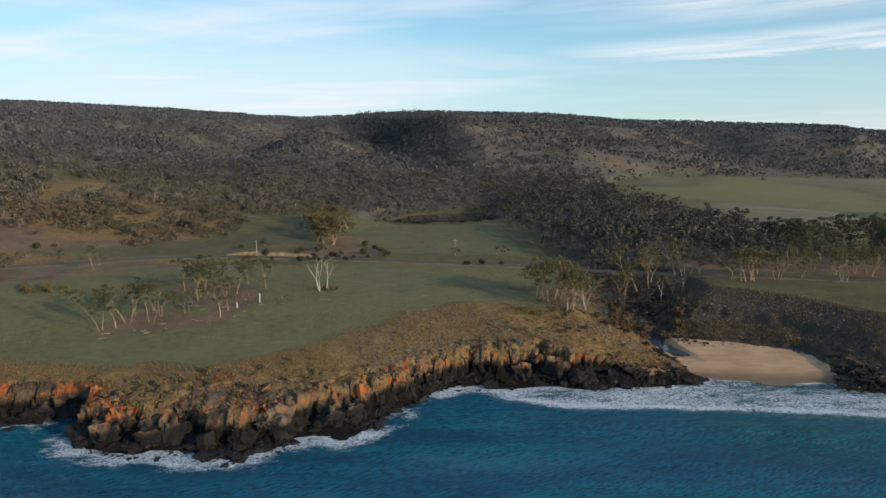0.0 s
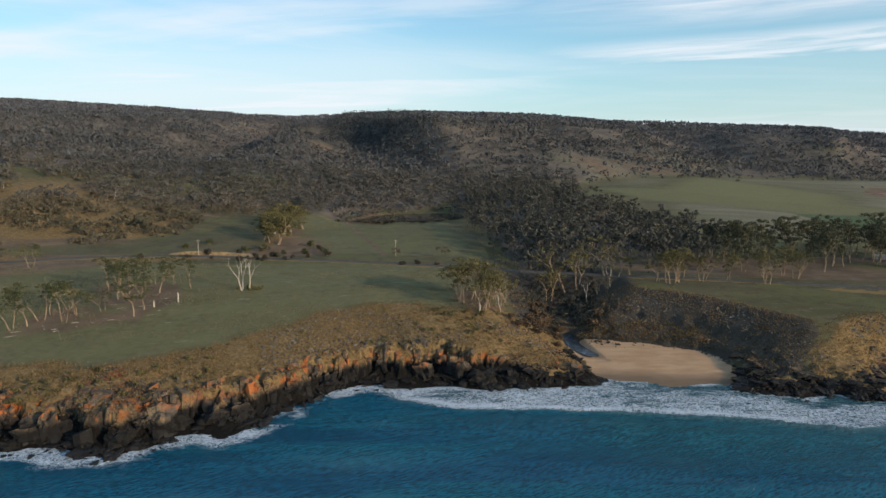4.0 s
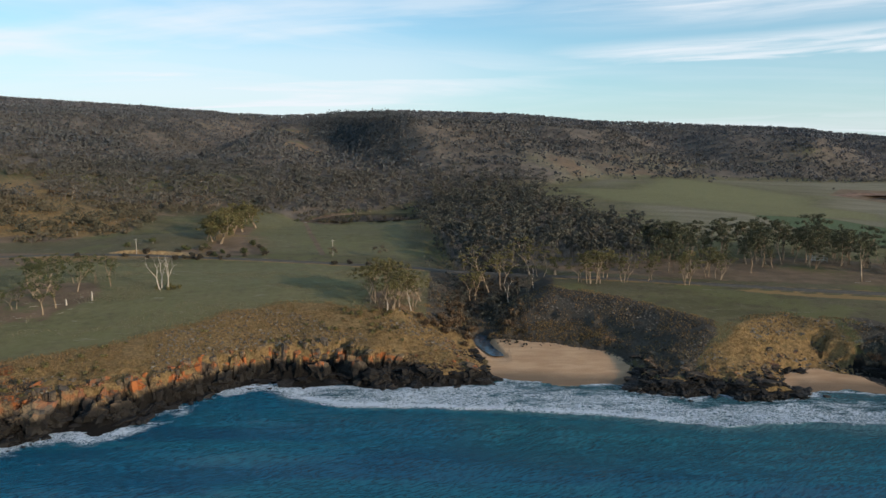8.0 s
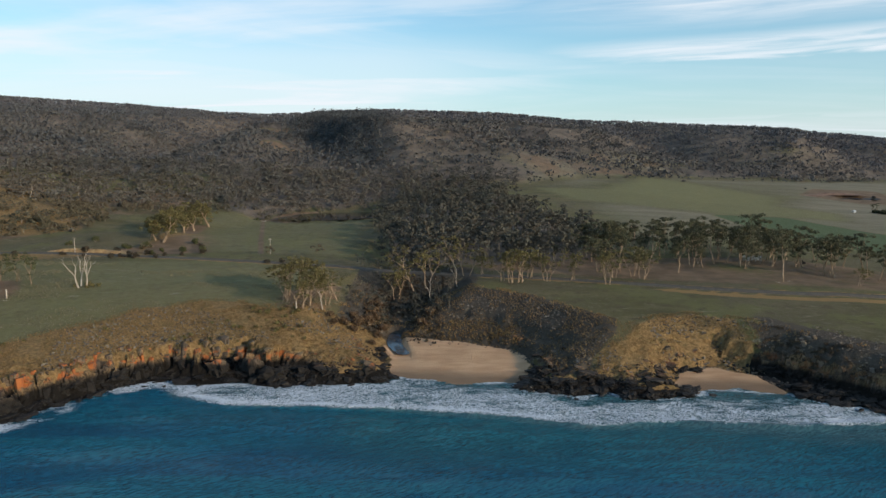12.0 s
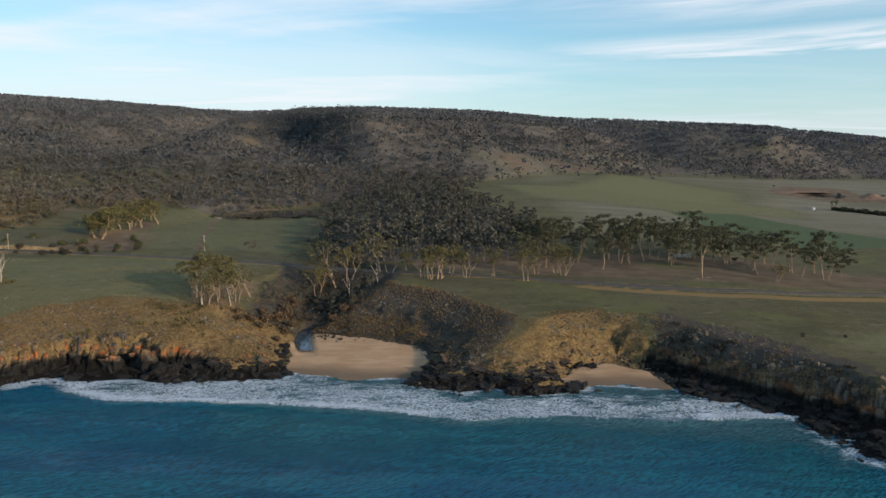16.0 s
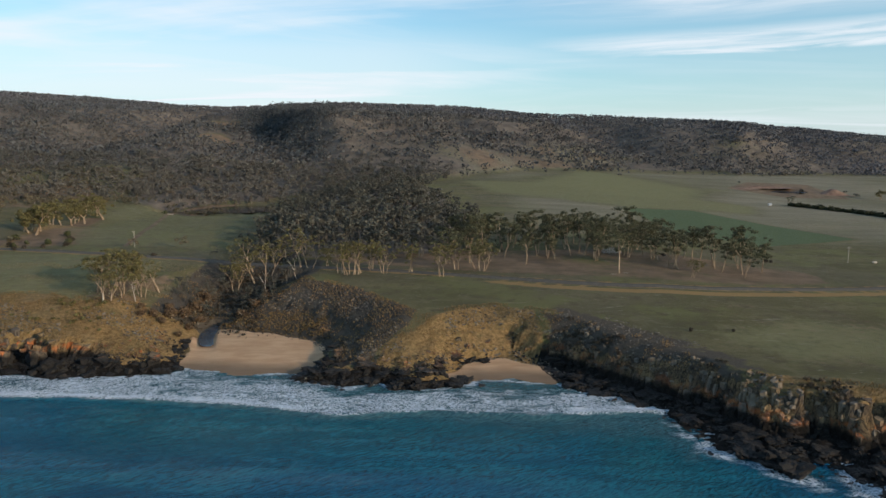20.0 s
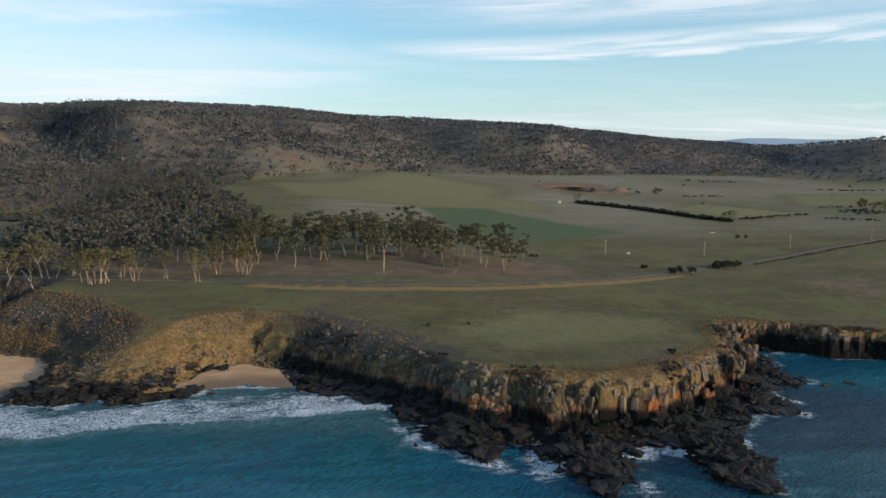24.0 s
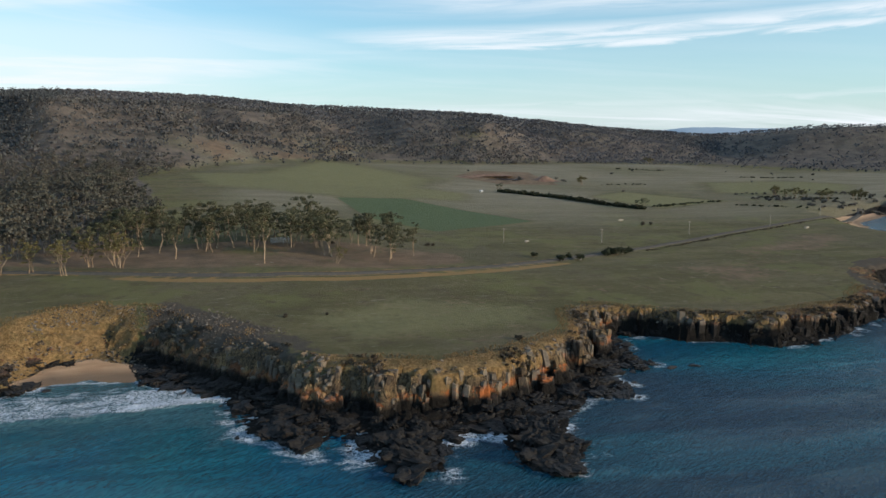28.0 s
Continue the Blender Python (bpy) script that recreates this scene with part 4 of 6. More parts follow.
def build_ground():
    xs = np.unique(np.concatenate([growing(-150, -5000, 2.0, 1.05), np.arange(-150, 430, 0.9), growing(430, 5000, 2.0, 1.045)]).round(3))
    ys = np.unique(np.concatenate([[-5000, -1500, 0, 60, 85], np.arange(98, 216, 0.7), np.arange(216, 240, 1.2), np.arange(240, 340, 2.5), growing(340, 5000, 4.0, 1.025)]).round(3))
    gx, gy = np.meshgrid(xs, ys)
    s = survey(gx.ravel(), gy.ravel())
    c = covers(gx.ravel(), gy.ravel(), s)
    verts = np.stack([gx.ravel(), gy.ravel(), s["h"]], 1)
    me = mesh_np("ground", verts, grid_faces(len(xs), len(ys)), GROUND, (c["rock"].reshape(gx.shape)[:-1, :-1] < 0.5).ravel(), c)
    return tagged(new("ground", me), "dry green coastal pasture rising to wooded hills", "ground", kind="structure")


build_ground()


# ---- the sea ----
def sea_fields(x, y):
    d = np.full(np.shape(x), 300.0)
    near = (np.abs(x - 150) < 700) & (y > 0) & (y < 560)
    wx, wy = x + 5 * (fbm(x, y, 14, 3, 91) - 0.5), y + 5 * (fbm(x, y, 14, 3, 92) - 0.5)
    d[near] = -signed(wx[near], wy[near], LAND)
    bay = smooth(30, 80, x) * smooth(215, 180, x)
    shallow = np.maximum(smooth(46, 8, d) * (0.25 + 0.75 * np.maximum(bay, smooth(296, 312, x) * smooth(372, 345, x) * smooth(146, 166, y) * 0.35)), 0.9 * bay * smooth(105, 165, y))
    shallow = np.maximum(shallow, 0.55 * smooth(120, 178, y) * smooth(-10, 40, x) * smooth(220, 180, x))
    cove = np.exp(-(((x - 352) / 42) ** 2 + ((y - 150) / 20) ** 2))
    shallow = np.maximum(shallow * np.interp(x, [270, 300], [1.0, 0.55]), 0.75 * cove)
    # the surf: broken water off the beaches, lace round the rocks
    surf = smooth(2, 22, x) * smooth(206, 192, x)
    edge = y + 5.0 * (fbm(x, y * 0.3, 26, 3, 44) - 0.5)
    front = np.interp(x, [0, 8, 30, 48, 70, 95, 118, 142, 165, 187, 198], [186, 181, 170, 170, 168, 163, 156, 159, 156, 156, 158])
    back = np.interp(x, [6, 20, 60, 105, 120, 150, 190], [10, 20, 32, 28, 20, 24, 24])
    band = smooth(front - 0.6, front + 1.2, edge) * (1 - 0.85 * smooth(back * 0.45, back, edge - front))
    wide = 3.0 + 5.0 * fbm(x, y * 0.1, 34, 2, 54)
    bore = smooth(front - 0.5, front + 0.7, edge) * smooth(front + wide + 2.5, front + wide - 1.0, edge) * smooth(0.26, 0.42, fbm(x, y * 0.1, 40, 2, 52))
    inner = np.exp(-((edge - front - 0.45 * back - 3.0 * (fbm(x, y * 0, 22, 2, 51) - 0.5)) / 1.3) ** 2) * smooth(0.42, 0.6, fbm(x, y * 0.3, 24, 2, 53))
    lines = surf * np.maximum(np.maximum(bore * (0.80 + 0.35 * fbm(x, y, 6, 2, 49)), band * (0.30 + 0.50 * fbm(x, y, 15, 3, 49))), np.maximum(0.55 * inner, 0.75 * np.exp(-((d - 0.9) / 0.7) ** 2)))
    rocks = smooth(np.interp(x, [-80, -40, 0, 180, 205, 270, 290], [10, 9, 6, 6, 7.5, 7.5, 5]), 0.0, d) * (1 - bay * 0.4) * (0.28 + 0.95 * smooth(0.35, 0.7, fbm(x, y, 8, 3, 33))) * np.interp(x, [-120, 60, 180, 200, 300, 320, 420], [0.9, 1.0, 0.85, 0.75, 0.75, 0.4, 0.5])
    foam = np.clip(np.maximum(lines * 0.95, rocks * 0.72), 0, 1)
    murk = surf * smooth(front - np.interp(x, [60, 130, 180], [4, 9, 26]), front + 1, y) * 0.85 + 0.4 * smooth(12, 4, d) * surf
    murk = np.maximum(murk, 0.7 * smooth(18, 2, d) * surf)
    navy = np.maximum(smooth(212, 262, x + 0.35 * (150 - y)), 0.0) * (1 - smooth(298, 316, x) * smooth(372, 345, x) * smooth(140, 162, y) * 0.5) * (1 - 0.8 * cove)
    swell = 0.22 * np.sin((y * 0.95 + 0.12 * x) * 0.32 + 2.5 * fbm(x, y, 60, 2, 13)) * smooth(2, 30, d) * (0.4 + fbm(x, y, 50, 2, 14))
    chop = 0.42 * (fbm(x * 0.55 + 0.3 * y, y * 1.5, 5.0, 3, 71) - 0.5)
    breaker = 0.75 * surf * np.exp(-((edge - front - 0.8) / 1.2) ** 2)
    return foam, shallow, murk, navy, swell + chop + breaker + 0.25 * foam * (fbm(x, y, 2.2, 2, 5) - 0.3)


def build_sea():
    xs = np.unique(np.concatenate([growing(-160, -5000, 3, 1.2), np.arange(-160, 450, 0.9), growing(450, 5000, 3, 1.12)]).round(3))
    ys = np.unique(np.concatenate([growing(90, -5000, 4, 1.3), np.arange(90, 205, 0.9), growing(205, 640, 3, 1.08)]).round(3))
    gx, gy = np.meshgrid(xs, ys)
    x, y = gx.ravel(), gy.ravel()
    foam, shallow, murk, navy, z = sea_fields(x, y)
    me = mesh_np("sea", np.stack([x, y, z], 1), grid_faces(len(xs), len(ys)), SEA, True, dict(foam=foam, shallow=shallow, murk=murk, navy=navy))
    return tagged(new("sea", me), "deep teal sea with white surf on the beaches", "water", kind="structure")


build_sea()


def ribbon(name, line, half, lift, mat, step=3.0, jitter=0.0):
    """A strip that follows the ground."""
    pts = np.array(line, float)
    seg = np.r_[0, np.cumsum(np.hypot(*np.diff(pts, axis=0).T))]
    t = np.arange(0, seg[-1], step)
    px, py = np.interp(t, seg, pts[:, 0]), np.interp(t, seg, pts[:, 1])
    dx, dy = np.gradient(px), np.gradient(py)
    n = np.hypot(dx, dy)
    nx, ny = -dy / n, dx / n
    across = np.linspace(-1, 1, 5)
    w = half * (1 + jitter * (vnoise(t, t * 0, 7, 3) - 0.5))
    X = px[:, None] + nx[:, None] * across * w[:, None]
    Y = py[:, None] + ny[:, None] * across * w[:, None]
    Z = height(X.ravel(), Y.ravel()).reshape(X.shape)
    Z = np.maximum(Z, Z[:, 2:3] - 0.1).mean(1, keepdims=True) * 0.7 + Z * 0.3 + lift
    Z[:, 0] -= lift + 0.3
    Z[:, -1] -= lift + 0.3
    return mesh_np(name, np.stack([X.ravel(), Y.ravel(), Z.ravel()], 1), grid_faces(5, len(t)), mat, True)


near_road = [p for p in ROAD if -500 < p[0] < 700]
tagged(new("road", ribbon("road", near_road, 2.8, 0.45, ASPHALT, 3.0)), "grey sealed country road with pale gravel edges", "road", kind="structure")

# ---- cliffs ----
rng = np.random.default_rng(7)


def hull_rock(seed, sx, sy, sz, points=16, square=0.55):
    """An angular block: the hull of a few scattered points in a rough box."""
    r = np.random.default_rng(seed)
    bm = bmesh.new()
    for p in r.uniform(-1, 1, (points, 3)):
        q = p / max(np.abs(p).max() ** square, 0.2)
        q *= 1 - 0.35 * r.random()
        bm.verts.new((q[0] * sx, q[1] * sy, q[2] * sz))
    res = bmesh.ops.convex_hull(bm, input=bm.verts)
    bmesh.ops.delete(bm, geom=[g for g in set(res["geom_interior"] + res["geom_unused"]) if isinstance(g, bmesh.types.BMVert)], context="VERTS")
    bmesh.ops.triangulate(bm, faces=bm.faces)
    return bm


def crag_rock(seed, fine=3, wild=1.0):
    """A rugged outcrop: a squarish lump with creases, ledges and broken corners."""
    r = np.random.default_rng(seed)
    bm = bmesh.new()
    bmesh.ops.create_icosphere(bm, subdivisions=fine, radius=1.0)
    count = 7 if fine < 4 else 12
    axes, phase = r.normal(size=(count, 3)), r.uniform(0, 6.3, count)
    for v in bm.verts:
        d = np.array(v.co)
        rad = 1.0 / max((np.abs(d) ** 4).sum() ** 0.25, 0.1)
        for k in range(count):
            rad *= 1 + (0.17, 0.15, 0.12, 0.09, 0.08, 0.06, 0.05, 0.05, 0.045, 0.04, 0.035, 0.03)[k] * wild * (0.6 - 2 * abs(math.sin(float(d @ axes[k]) * (1.6 + 0.75 * k) + phase[k])) ** 1.5 + 0.4)
        rad = 0.55 * rad + 0.45 * round(rad * 5 * (1 if fine < 4 else 2)) / (5 * (1 if fine < 4 else 2))
        v.co = d * rad * 0.82
    return bm


def column_rock(seed):
    """A dolerite column: five or six sides, uneven, stepped and broken at the top."""
    r = np.random.default_rng(seed)
    bm = bmesh.new()
    n = int(r.integers(5, 7))
    a = np.sort(r.uniform(0, 0.6, n) + np.arange(n) * 2 * np.pi / n)
    rad = r.uniform(0.8, 1.15, n)
    rings = []
    tilt = r.uniform(-0.35, 0.35, 2)
    for z, grow in ((-1.0, 1.12), (-0.2, 1.0), (0.55, 0.96), (1.0, 0.86)):
        off = r.uniform(-0.07, 0.07, (n, 2))
        top = (z > 0.5) * (tilt[0] * np.cos(a) + tilt[1] * np.sin(a)) * 0.35
        rings.append([bm.verts.new((rad[k] * grow * math.cos(a[k]) + off[k][0], rad[k] * grow * math.sin(a[k]) + off[k][1], z + top[k])) for k in range(n)])
    for lo, hi in zip(rings[:-1], rings[1:]):
        for k in range(n):
            bm.faces.new((lo[k], lo[(k + 1) % n], hi[(k + 1) % n], hi[k]))
    bm.faces.new(rings[-1])
    return bm


def keep(bm, name, mat):
    me = bpy.data.meshes.new(name)
    bm.to_mesh(me)
    bm.free()
    me.materials.append(mat)
    return me


def tri_arrays(bm):
    """Places and triangles of a bmesh, which is freed."""
    bmesh.ops.triangulate(bm, faces=bm.faces)
    bm.verts.index_update()
    v = np.array([vv.co[:] for vv in bm.verts], np.float32)
    f = np.array([[vv.index for vv in ff.verts] for ff in bm.faces], np.int32)
    bm.free()
    return v, f


BLOCKS = [keep(hull_rock(k, 1.0, 0.9, 0.75), "rock", ROCK) for k in range(12)]
BUTTRESS = [keep(crag_rock(160 + k), "rock", ROCK) for k in range(6)]
LEDGES = [keep(crag_rock(180 + k, 4, 0.8), "rock", ROCK) for k in range(3)]
COLUMNS = [keep(column_rock(40 + k), "rock", ROCK) for k in range(8)]
RUBBLE_SHAPES = [tri_arrays(hull_rock(90 + k, 1.0, 0.85, 0.65, 12)) for k in range(8)]


def scatter(x0, x1, y0, y1, n, want, gap, seed):
    """Up to n places in a box that want() accepts, no two nearer than gap."""
    r = np.random.default_rng(seed)
    x, y = r.uniform(x0, x1, n * 25), r.uniform(y0, y1, n * 25)
    s = survey(x, y)
    ok = want(x, y, s)
    x, y, h = x[ok], y[ok], s["h"][ok]
    cells, out = {}, []
    for i in range(len(x)):
        key = (int(x[i] // gap), int(y[i] // gap))
        if any((x[i] - x[j]) ** 2 + (y[i] - y[j]) ** 2 < gap * gap for a in (-1, 0, 1) for b in (-1, 0, 1) for j in cells.get((key[0] + a, key[1] + b), ())):
            continue
        cells.setdefault(key, []).append(i)
        out.append(i)
        if len(out) >= n:
            break
    return x[out], y[out], h[out]


def many(name, shapes, x, y, z, size, turn, mat, label, category, kind="stuff", flat=None, tint=None, lean=None, smooth_faces=False, seed=0):
    """Many small pieces joined into one mesh."""
    r = np.random.default_rng(seed)
    V, F, T, base = [], [], [], 0
    pick = r.integers(0, len(shapes), len(x))
    for k, (v, f) in enumerate(shapes):
        idx = np.nonzero(pick == k)[0]
        if not len(idx):
            continue
        c, s = np.cos(turn[idx])[:, None], np.sin(turn[idx])[:, None]
        sz = size[idx][:, None]
        zz = v[None, :, 2] * (sz if flat is None else sz * flat[idx][:, None])
        X = (v[None, :, 0] * c - v[None, :, 1] * s) * sz + x[idx][:, None]
        Y = (v[None, :, 0] * s + v[None, :, 1] * c) * sz + y[idx][:, None]
        Z = zz + z[idx][:, None]
        V.append(np.stack([X, Y, Z], -1).reshape(-1, 3))
        F.append((f[None] + (np.arange(len(idx)) * len(v))[:, None, None]).reshape(-1, f.shape[1]) + base)
        T.append(np.repeat(tint[idx] if tint is not None else r.random(len(idx)), len(v)))
        base += len(idx) * len(v)
    me = mesh_np(name, np.concatenate(V), np.concatenate(F), mat, smooth_faces, dict(tint=np.concatenate(T)))
    return tagged(new(name, me), label, category, kind=kind)


def build_cliff(label, x0, x1, y0, y1, n_col, n_block, col_size, seed, blocks=0.5, big=0, points=(), columns=0, shelves=0, outcrops=0):
    cliff = thing("sea_cliff", label, "cliff", "sea cliffs along the shore")
    r = np.random.default_rng(seed)
    x, y, h = scatter(x0, x1, y0, y1, n_col, lambda x, y, s: s["slope"] & (s["h"] > 0.9) & (s["h"] < rock_line(x) + 0.4) & ((s["d_sea"] < 9) | (x < 50) | (x > 174)) & (s["sand"] < 0.1) & (s["d_top"] < -0.6), col_size * 0.78, seed)
    for i in range(len(x)):
        w = col_size * (0.3 + 1.15 * r.random() ** 2.2)
        tall = w * r.uniform(1.0, 2.1)
        blocky = r.random() < blocks
        ob = part("rock", (BLOCKS[int(r.integers(0, 12))] if blocky else COLUMNS[int(r.integers(0, 8))]), cliff)
        ob.matrix_basis = Matrix.LocRotScale((x[i], y[i], h[i] + r.uniform(-0.15, 0.35) * w - 0.9 * tall), Euler((r.uniform(-0.25, 0.25), r.uniform(-0.25, 0.25), r.uniform(0, 6.3))), (w, w * r.uniform(0.6, 1.2), tall))
    x, y, h = scatter(x0, x1, y0, y1, n_block, lambda x, y, s: (s["d_sea"] > -2.5) & (s["u"] < s["k"] + 0.05) & (s["d_top"] < -1) & (s["sand"] < 0.15), 1.9, seed + 1)
    for i in range(len(x)):
        w = 0.5 + (2.2 if x1 < 170 else 1.5) * r.random() ** 2.6
        ob = part("rock", BLOCKS[int(r.integers(0, 12))], cliff)
        ob.matrix_basis = Matrix.LocRotScale((x[i], y[i], max(h[i], -0.3) - 0.12 * w), Euler((r.uniform(-0.4, 0.4), r.uniform(-0.4, 0.4), r.uniform(0, 6.3))), (w, w * r.uniform(0.6, 1.1), w * r.uniform(0.35, 0.85)))
    # great rounded buttresses standing out of the face
    x, y, h = scatter(x0, x1, y0, y1, big, lambda x, y, s: s["slope"] & (np.abs(s["u"] - s["k"] * 0.95) < 0.14) & (s["sand"] < 0.1), 3.0, seed + 2)
    for i in range(len(x)):
        w, top = r.uniform(2.0, 4.6), float(rock_line(x[i])) * r.uniform(0.45, 0.95)
        ob = part("rock", BUTTRESS[int(r.integers(0, 6))], cliff)
        ob.matrix_basis = Matrix.LocRotScale((x[i], y[i], top * 0.4 - 0.4), Euler((r.uniform(-0.15, 0.15), r.uniform(-0.15, 0.15), r.uniform(0, 6.3))), (w, w * r.uniform(0.7, 1.0), top * 0.62 + 0.4))
    # upright columns side by side in the face
    x, y, h = scatter(x0, x1, y0, y1, columns, lambda x, y, s: s["slope"] & (np.abs(s["u"] - s["k"]) < 0.13) & ((s["d_sea"] < 9) | (x < 50) | (x > 174)) & (s["sand"] < 0.05) & (s["h"] > 2.2) & (fbm(x, y, 10, 2, 38) > np.interp(x, [165, 180, 215, 225], [0.40, 0.43, 0.43, 0.34])), 0.75, seed + 3)
    for i in range(len(x)):
        w = r.uniform(0.4, 0.8) + 0.7 * r.random() ** 4
        tall = w * r.uniform(1.2, 2.6) + 0.5
        out = r.uniform(-0.15, 0.38)
        ob = part("rock", COLUMNS[int(r.integers(0, 8))] if r.random() < 0.72 else BLOCKS[int(r.integers(0, 12))], cliff)
        ob.matrix_basis = Matrix.LocRotScale((x[i], y[i], h[i] - tall + out * tall * 0.9), Euler((r.uniform(-0.14, 0.14), r.uniform(-0.14, 0.14), r.uniform(0, 6.3))), (w, w * r.uniform(0.7, 1.2), tall))
    # broken columns standing out of the grassy slope above
    x, y, h = scatter(x0, x1, y0, y1, outcrops, lambda x, y, s: s["slope"] & (s["u"] > s["k"] + 0.08) & (s["d_top"] < -1.0) & (s["sand"] < 0.05) & (fbm(x, y, 9, 2, 39) > 0.5), 0.8, seed + 5)
    for i in range(len(x)):
        w = r.uniform(0.35, 0.75) + 0.5 * r.random() ** 4
        tall = w * r.uniform(1.0, 1.9) + 0.3
        ob = part("rock", COLUMNS[int(r.integers(0, 8))] if r.random() < 0.6 else BLOCKS[int(r.integers(0, 12))], cliff)
        ob.matrix_basis = Matrix.LocRotScale((x[i], y[i], h[i] - tall * r.uniform(0.62, 0.9)), Euler((r.uniform(-0.2, 0.2), r.uniform(-0.2, 0.2), r.uniform(0, 6.3))), (w, w * r.uniform(0.7, 1.2), tall))
    # flat shelves of black rock at the water
    x, y, h = scatter(x0, x1, y0, y1, shelves, lambda x, y, s: (s["d_sea"] > 0.5) & (s["u"] < s["k"] * 0.85) & (s["sand"] < 0.05) & (s["h"] < 4.0), 2.4, seed + 4)
    for i in range(len(x)):
        w = r.uniform(1.5, 3.4)
        ob = part("rock", LEDGES[int(r.integers(0, 3))], cliff)
        ob.matrix_basis = Matrix.LocRotScale((x[i], y[i], max(h[i], 0.0) - 0.1), Euler((r.uniform(-0.12, 0.12), r.uniform(-0.12, 0.12), r.uniform(0, 6.3))), (w, w * r.uniform(0.6, 1.0), r.uniform(0.55, 1.2)))
    # solid black rock at the tips of the points
    for px, py, w, tall in points:
        ob = part("rock", LEDGES[int(r.integers(0, 3))], cliff)
        ob.matrix_basis = Matrix.LocRotScale((px, py, tall * 0.1 - 0.3), Euler((r.uniform(-0.15, 0.15), r.uniform(-0.15, 0.15), r.uniform(0, 6.3))), (w * 1.1, w * r.uniform(0.75, 1.0), tall * 0.8))
    return cliff


build_cliff("tall weathered dolerite cliff with orange lichen above black rocks", -118, -6, 138, 190, 130, 80, 1.9, 11, 0.6, 34, columns=230, shelves=40)
build_cliff("dark jointed rock cliff under dry tussock beside the sandy beach", -6, 74, 180, 215, 130, 90, 1.5, 12, 0.6, 20, columns=110, shelves=24)
build_cliff("low tan cliff and black rock ledges between two beaches", 106, 158, 170, 208, 90, 90, 1.1, 13, 0.6, columns=70, shelves=36, points=((139, 178, 2.8, 2.0), (143, 178, 3.0, 1.9), (147, 179, 3.2, 1.9), (151, 181.5, 2.6, 1.7), (133, 177, 2.8, 2.2), (126, 180, 2.6, 2.2), (119, 180, 2.4, 2.0), (111, 184, 2.2, 1.8)))
build_cliff("shaded grey columnar cliff above a dark rock platform", 174, 222, 120, 200, 110, 60, 1.1, 14, 0.4, columns=260, shelves=50, outcrops=170, points=((212, 126, 3.4, 3.0), (211, 131, 3.6, 3.2), (206, 134, 3.2, 2.4)))
build_cliff("columnar tan dolerite cape cliff with orange lichen at its foot", 222, 320, 98, 190, 150, 40, 1.1, 15, 0.35, columns=420, shelves=90, outcrops=90, points=((257, 103, 4.6, 2.6), (254, 107, 4.2, 3.4), (259, 109, 4.4, 3.2), (261, 115, 4.0, 3.4), (256, 114, 4.2, 3.6), (262, 121, 4.2, 3.2), (257, 121, 3.8, 3.4),
                                    (229, 107, 3.4, 2.6), (231, 112, 3.8, 3.2), (228, 116, 3.6, 3.0), (233, 118, 4.0, 3.4), (229, 123, 3.8, 3.2), (236, 124, 3.6, 3.0), (284, 136, 3.6, 2.0), (277, 138, 3.6, 2.6), (296, 149, 2.8, 1.6), (305, 151, 2.6, 1.4)))
build_cliff("long dark columnar cliff wall across the small bay", 318, 440, 150, 215, 120, 60, 1.3, 16, 0.45, columns=260)

x, y, h = scatter(-125, 440, 96, 225, 4600, lambda x, y, s: (s["d_sea"] > -2.2) & (s["d_top"] < -1) & (s["sand"] < 0.25) & (s["u"] < s["k"] + 0.12) & (s["h"] < 6) & (fbm(x, y, 15, 2, 81) > np.interp(x, [100, 200], [0.48, 0.36])), 0.5, 21)
many("shore_boulders", RUBBLE_SHAPES, x, y, np.maximum(h, -0.2), 0.18 + 0.75 * rng.random(len(x)) ** 3, rng.uniform(0, 6.3, len(x)), RUBBLE, "wet black boulders heaped along the shore", "boulders", seed=3)
# grey stones lying in the tussock and along the brink
x, y, h = scatter(-125, 430, 140, 250, 5200, lambda x, y, s: ((s["slope"] & (s["u"] > s["k"] + 0.05)) | ((s["d_top"] > 0) & (s["d_top"] < 9) & (x > 176) & (x < 224))) & (s["sand"] < 0.05) & (fbm(x, y, 14, 2, 66) > np.interp(x, [70, 110, 124, 160, 180, 300, 320], [0.60, 0.58, 0.46, 0.46, 0.47, 0.44, 0.52])), 0.6, 22)
many("loose_stones", RUBBLE_SHAPES, x, y, h + 0.08, 0.15 + np.interp(x, [170, 180, 222, 232], [0.5, 0.30, 0.30, 0.5]) * rng.random(len(x)) ** 2, rng.uniform(0, 6.3, len(x)), STONE, "pale grey stones scattered in dry tussock grass", "stones", seed=4)
# stones washed up behind the sand
x, y, h = scatter(104, 182, 172, 222, 420, lambda x, y, s: (np.abs(signed(x, y, BEACH_B) + 1.6) < 2.0) & (y > 184) | (np.abs(signed(x, y, BEACH_A) + 0.8) < 1.6) & (x > 103), 0.55, 24)
many("beach_stones", RUBBLE_SHAPES, x, y, h + 0.05, 0.16 + 0.55 * rng.random(len(x)) ** 2, rng.uniform(0, 6.3, len(x)), STONE, "tan and grey stones along the back of the sand", "stones", seed=19)
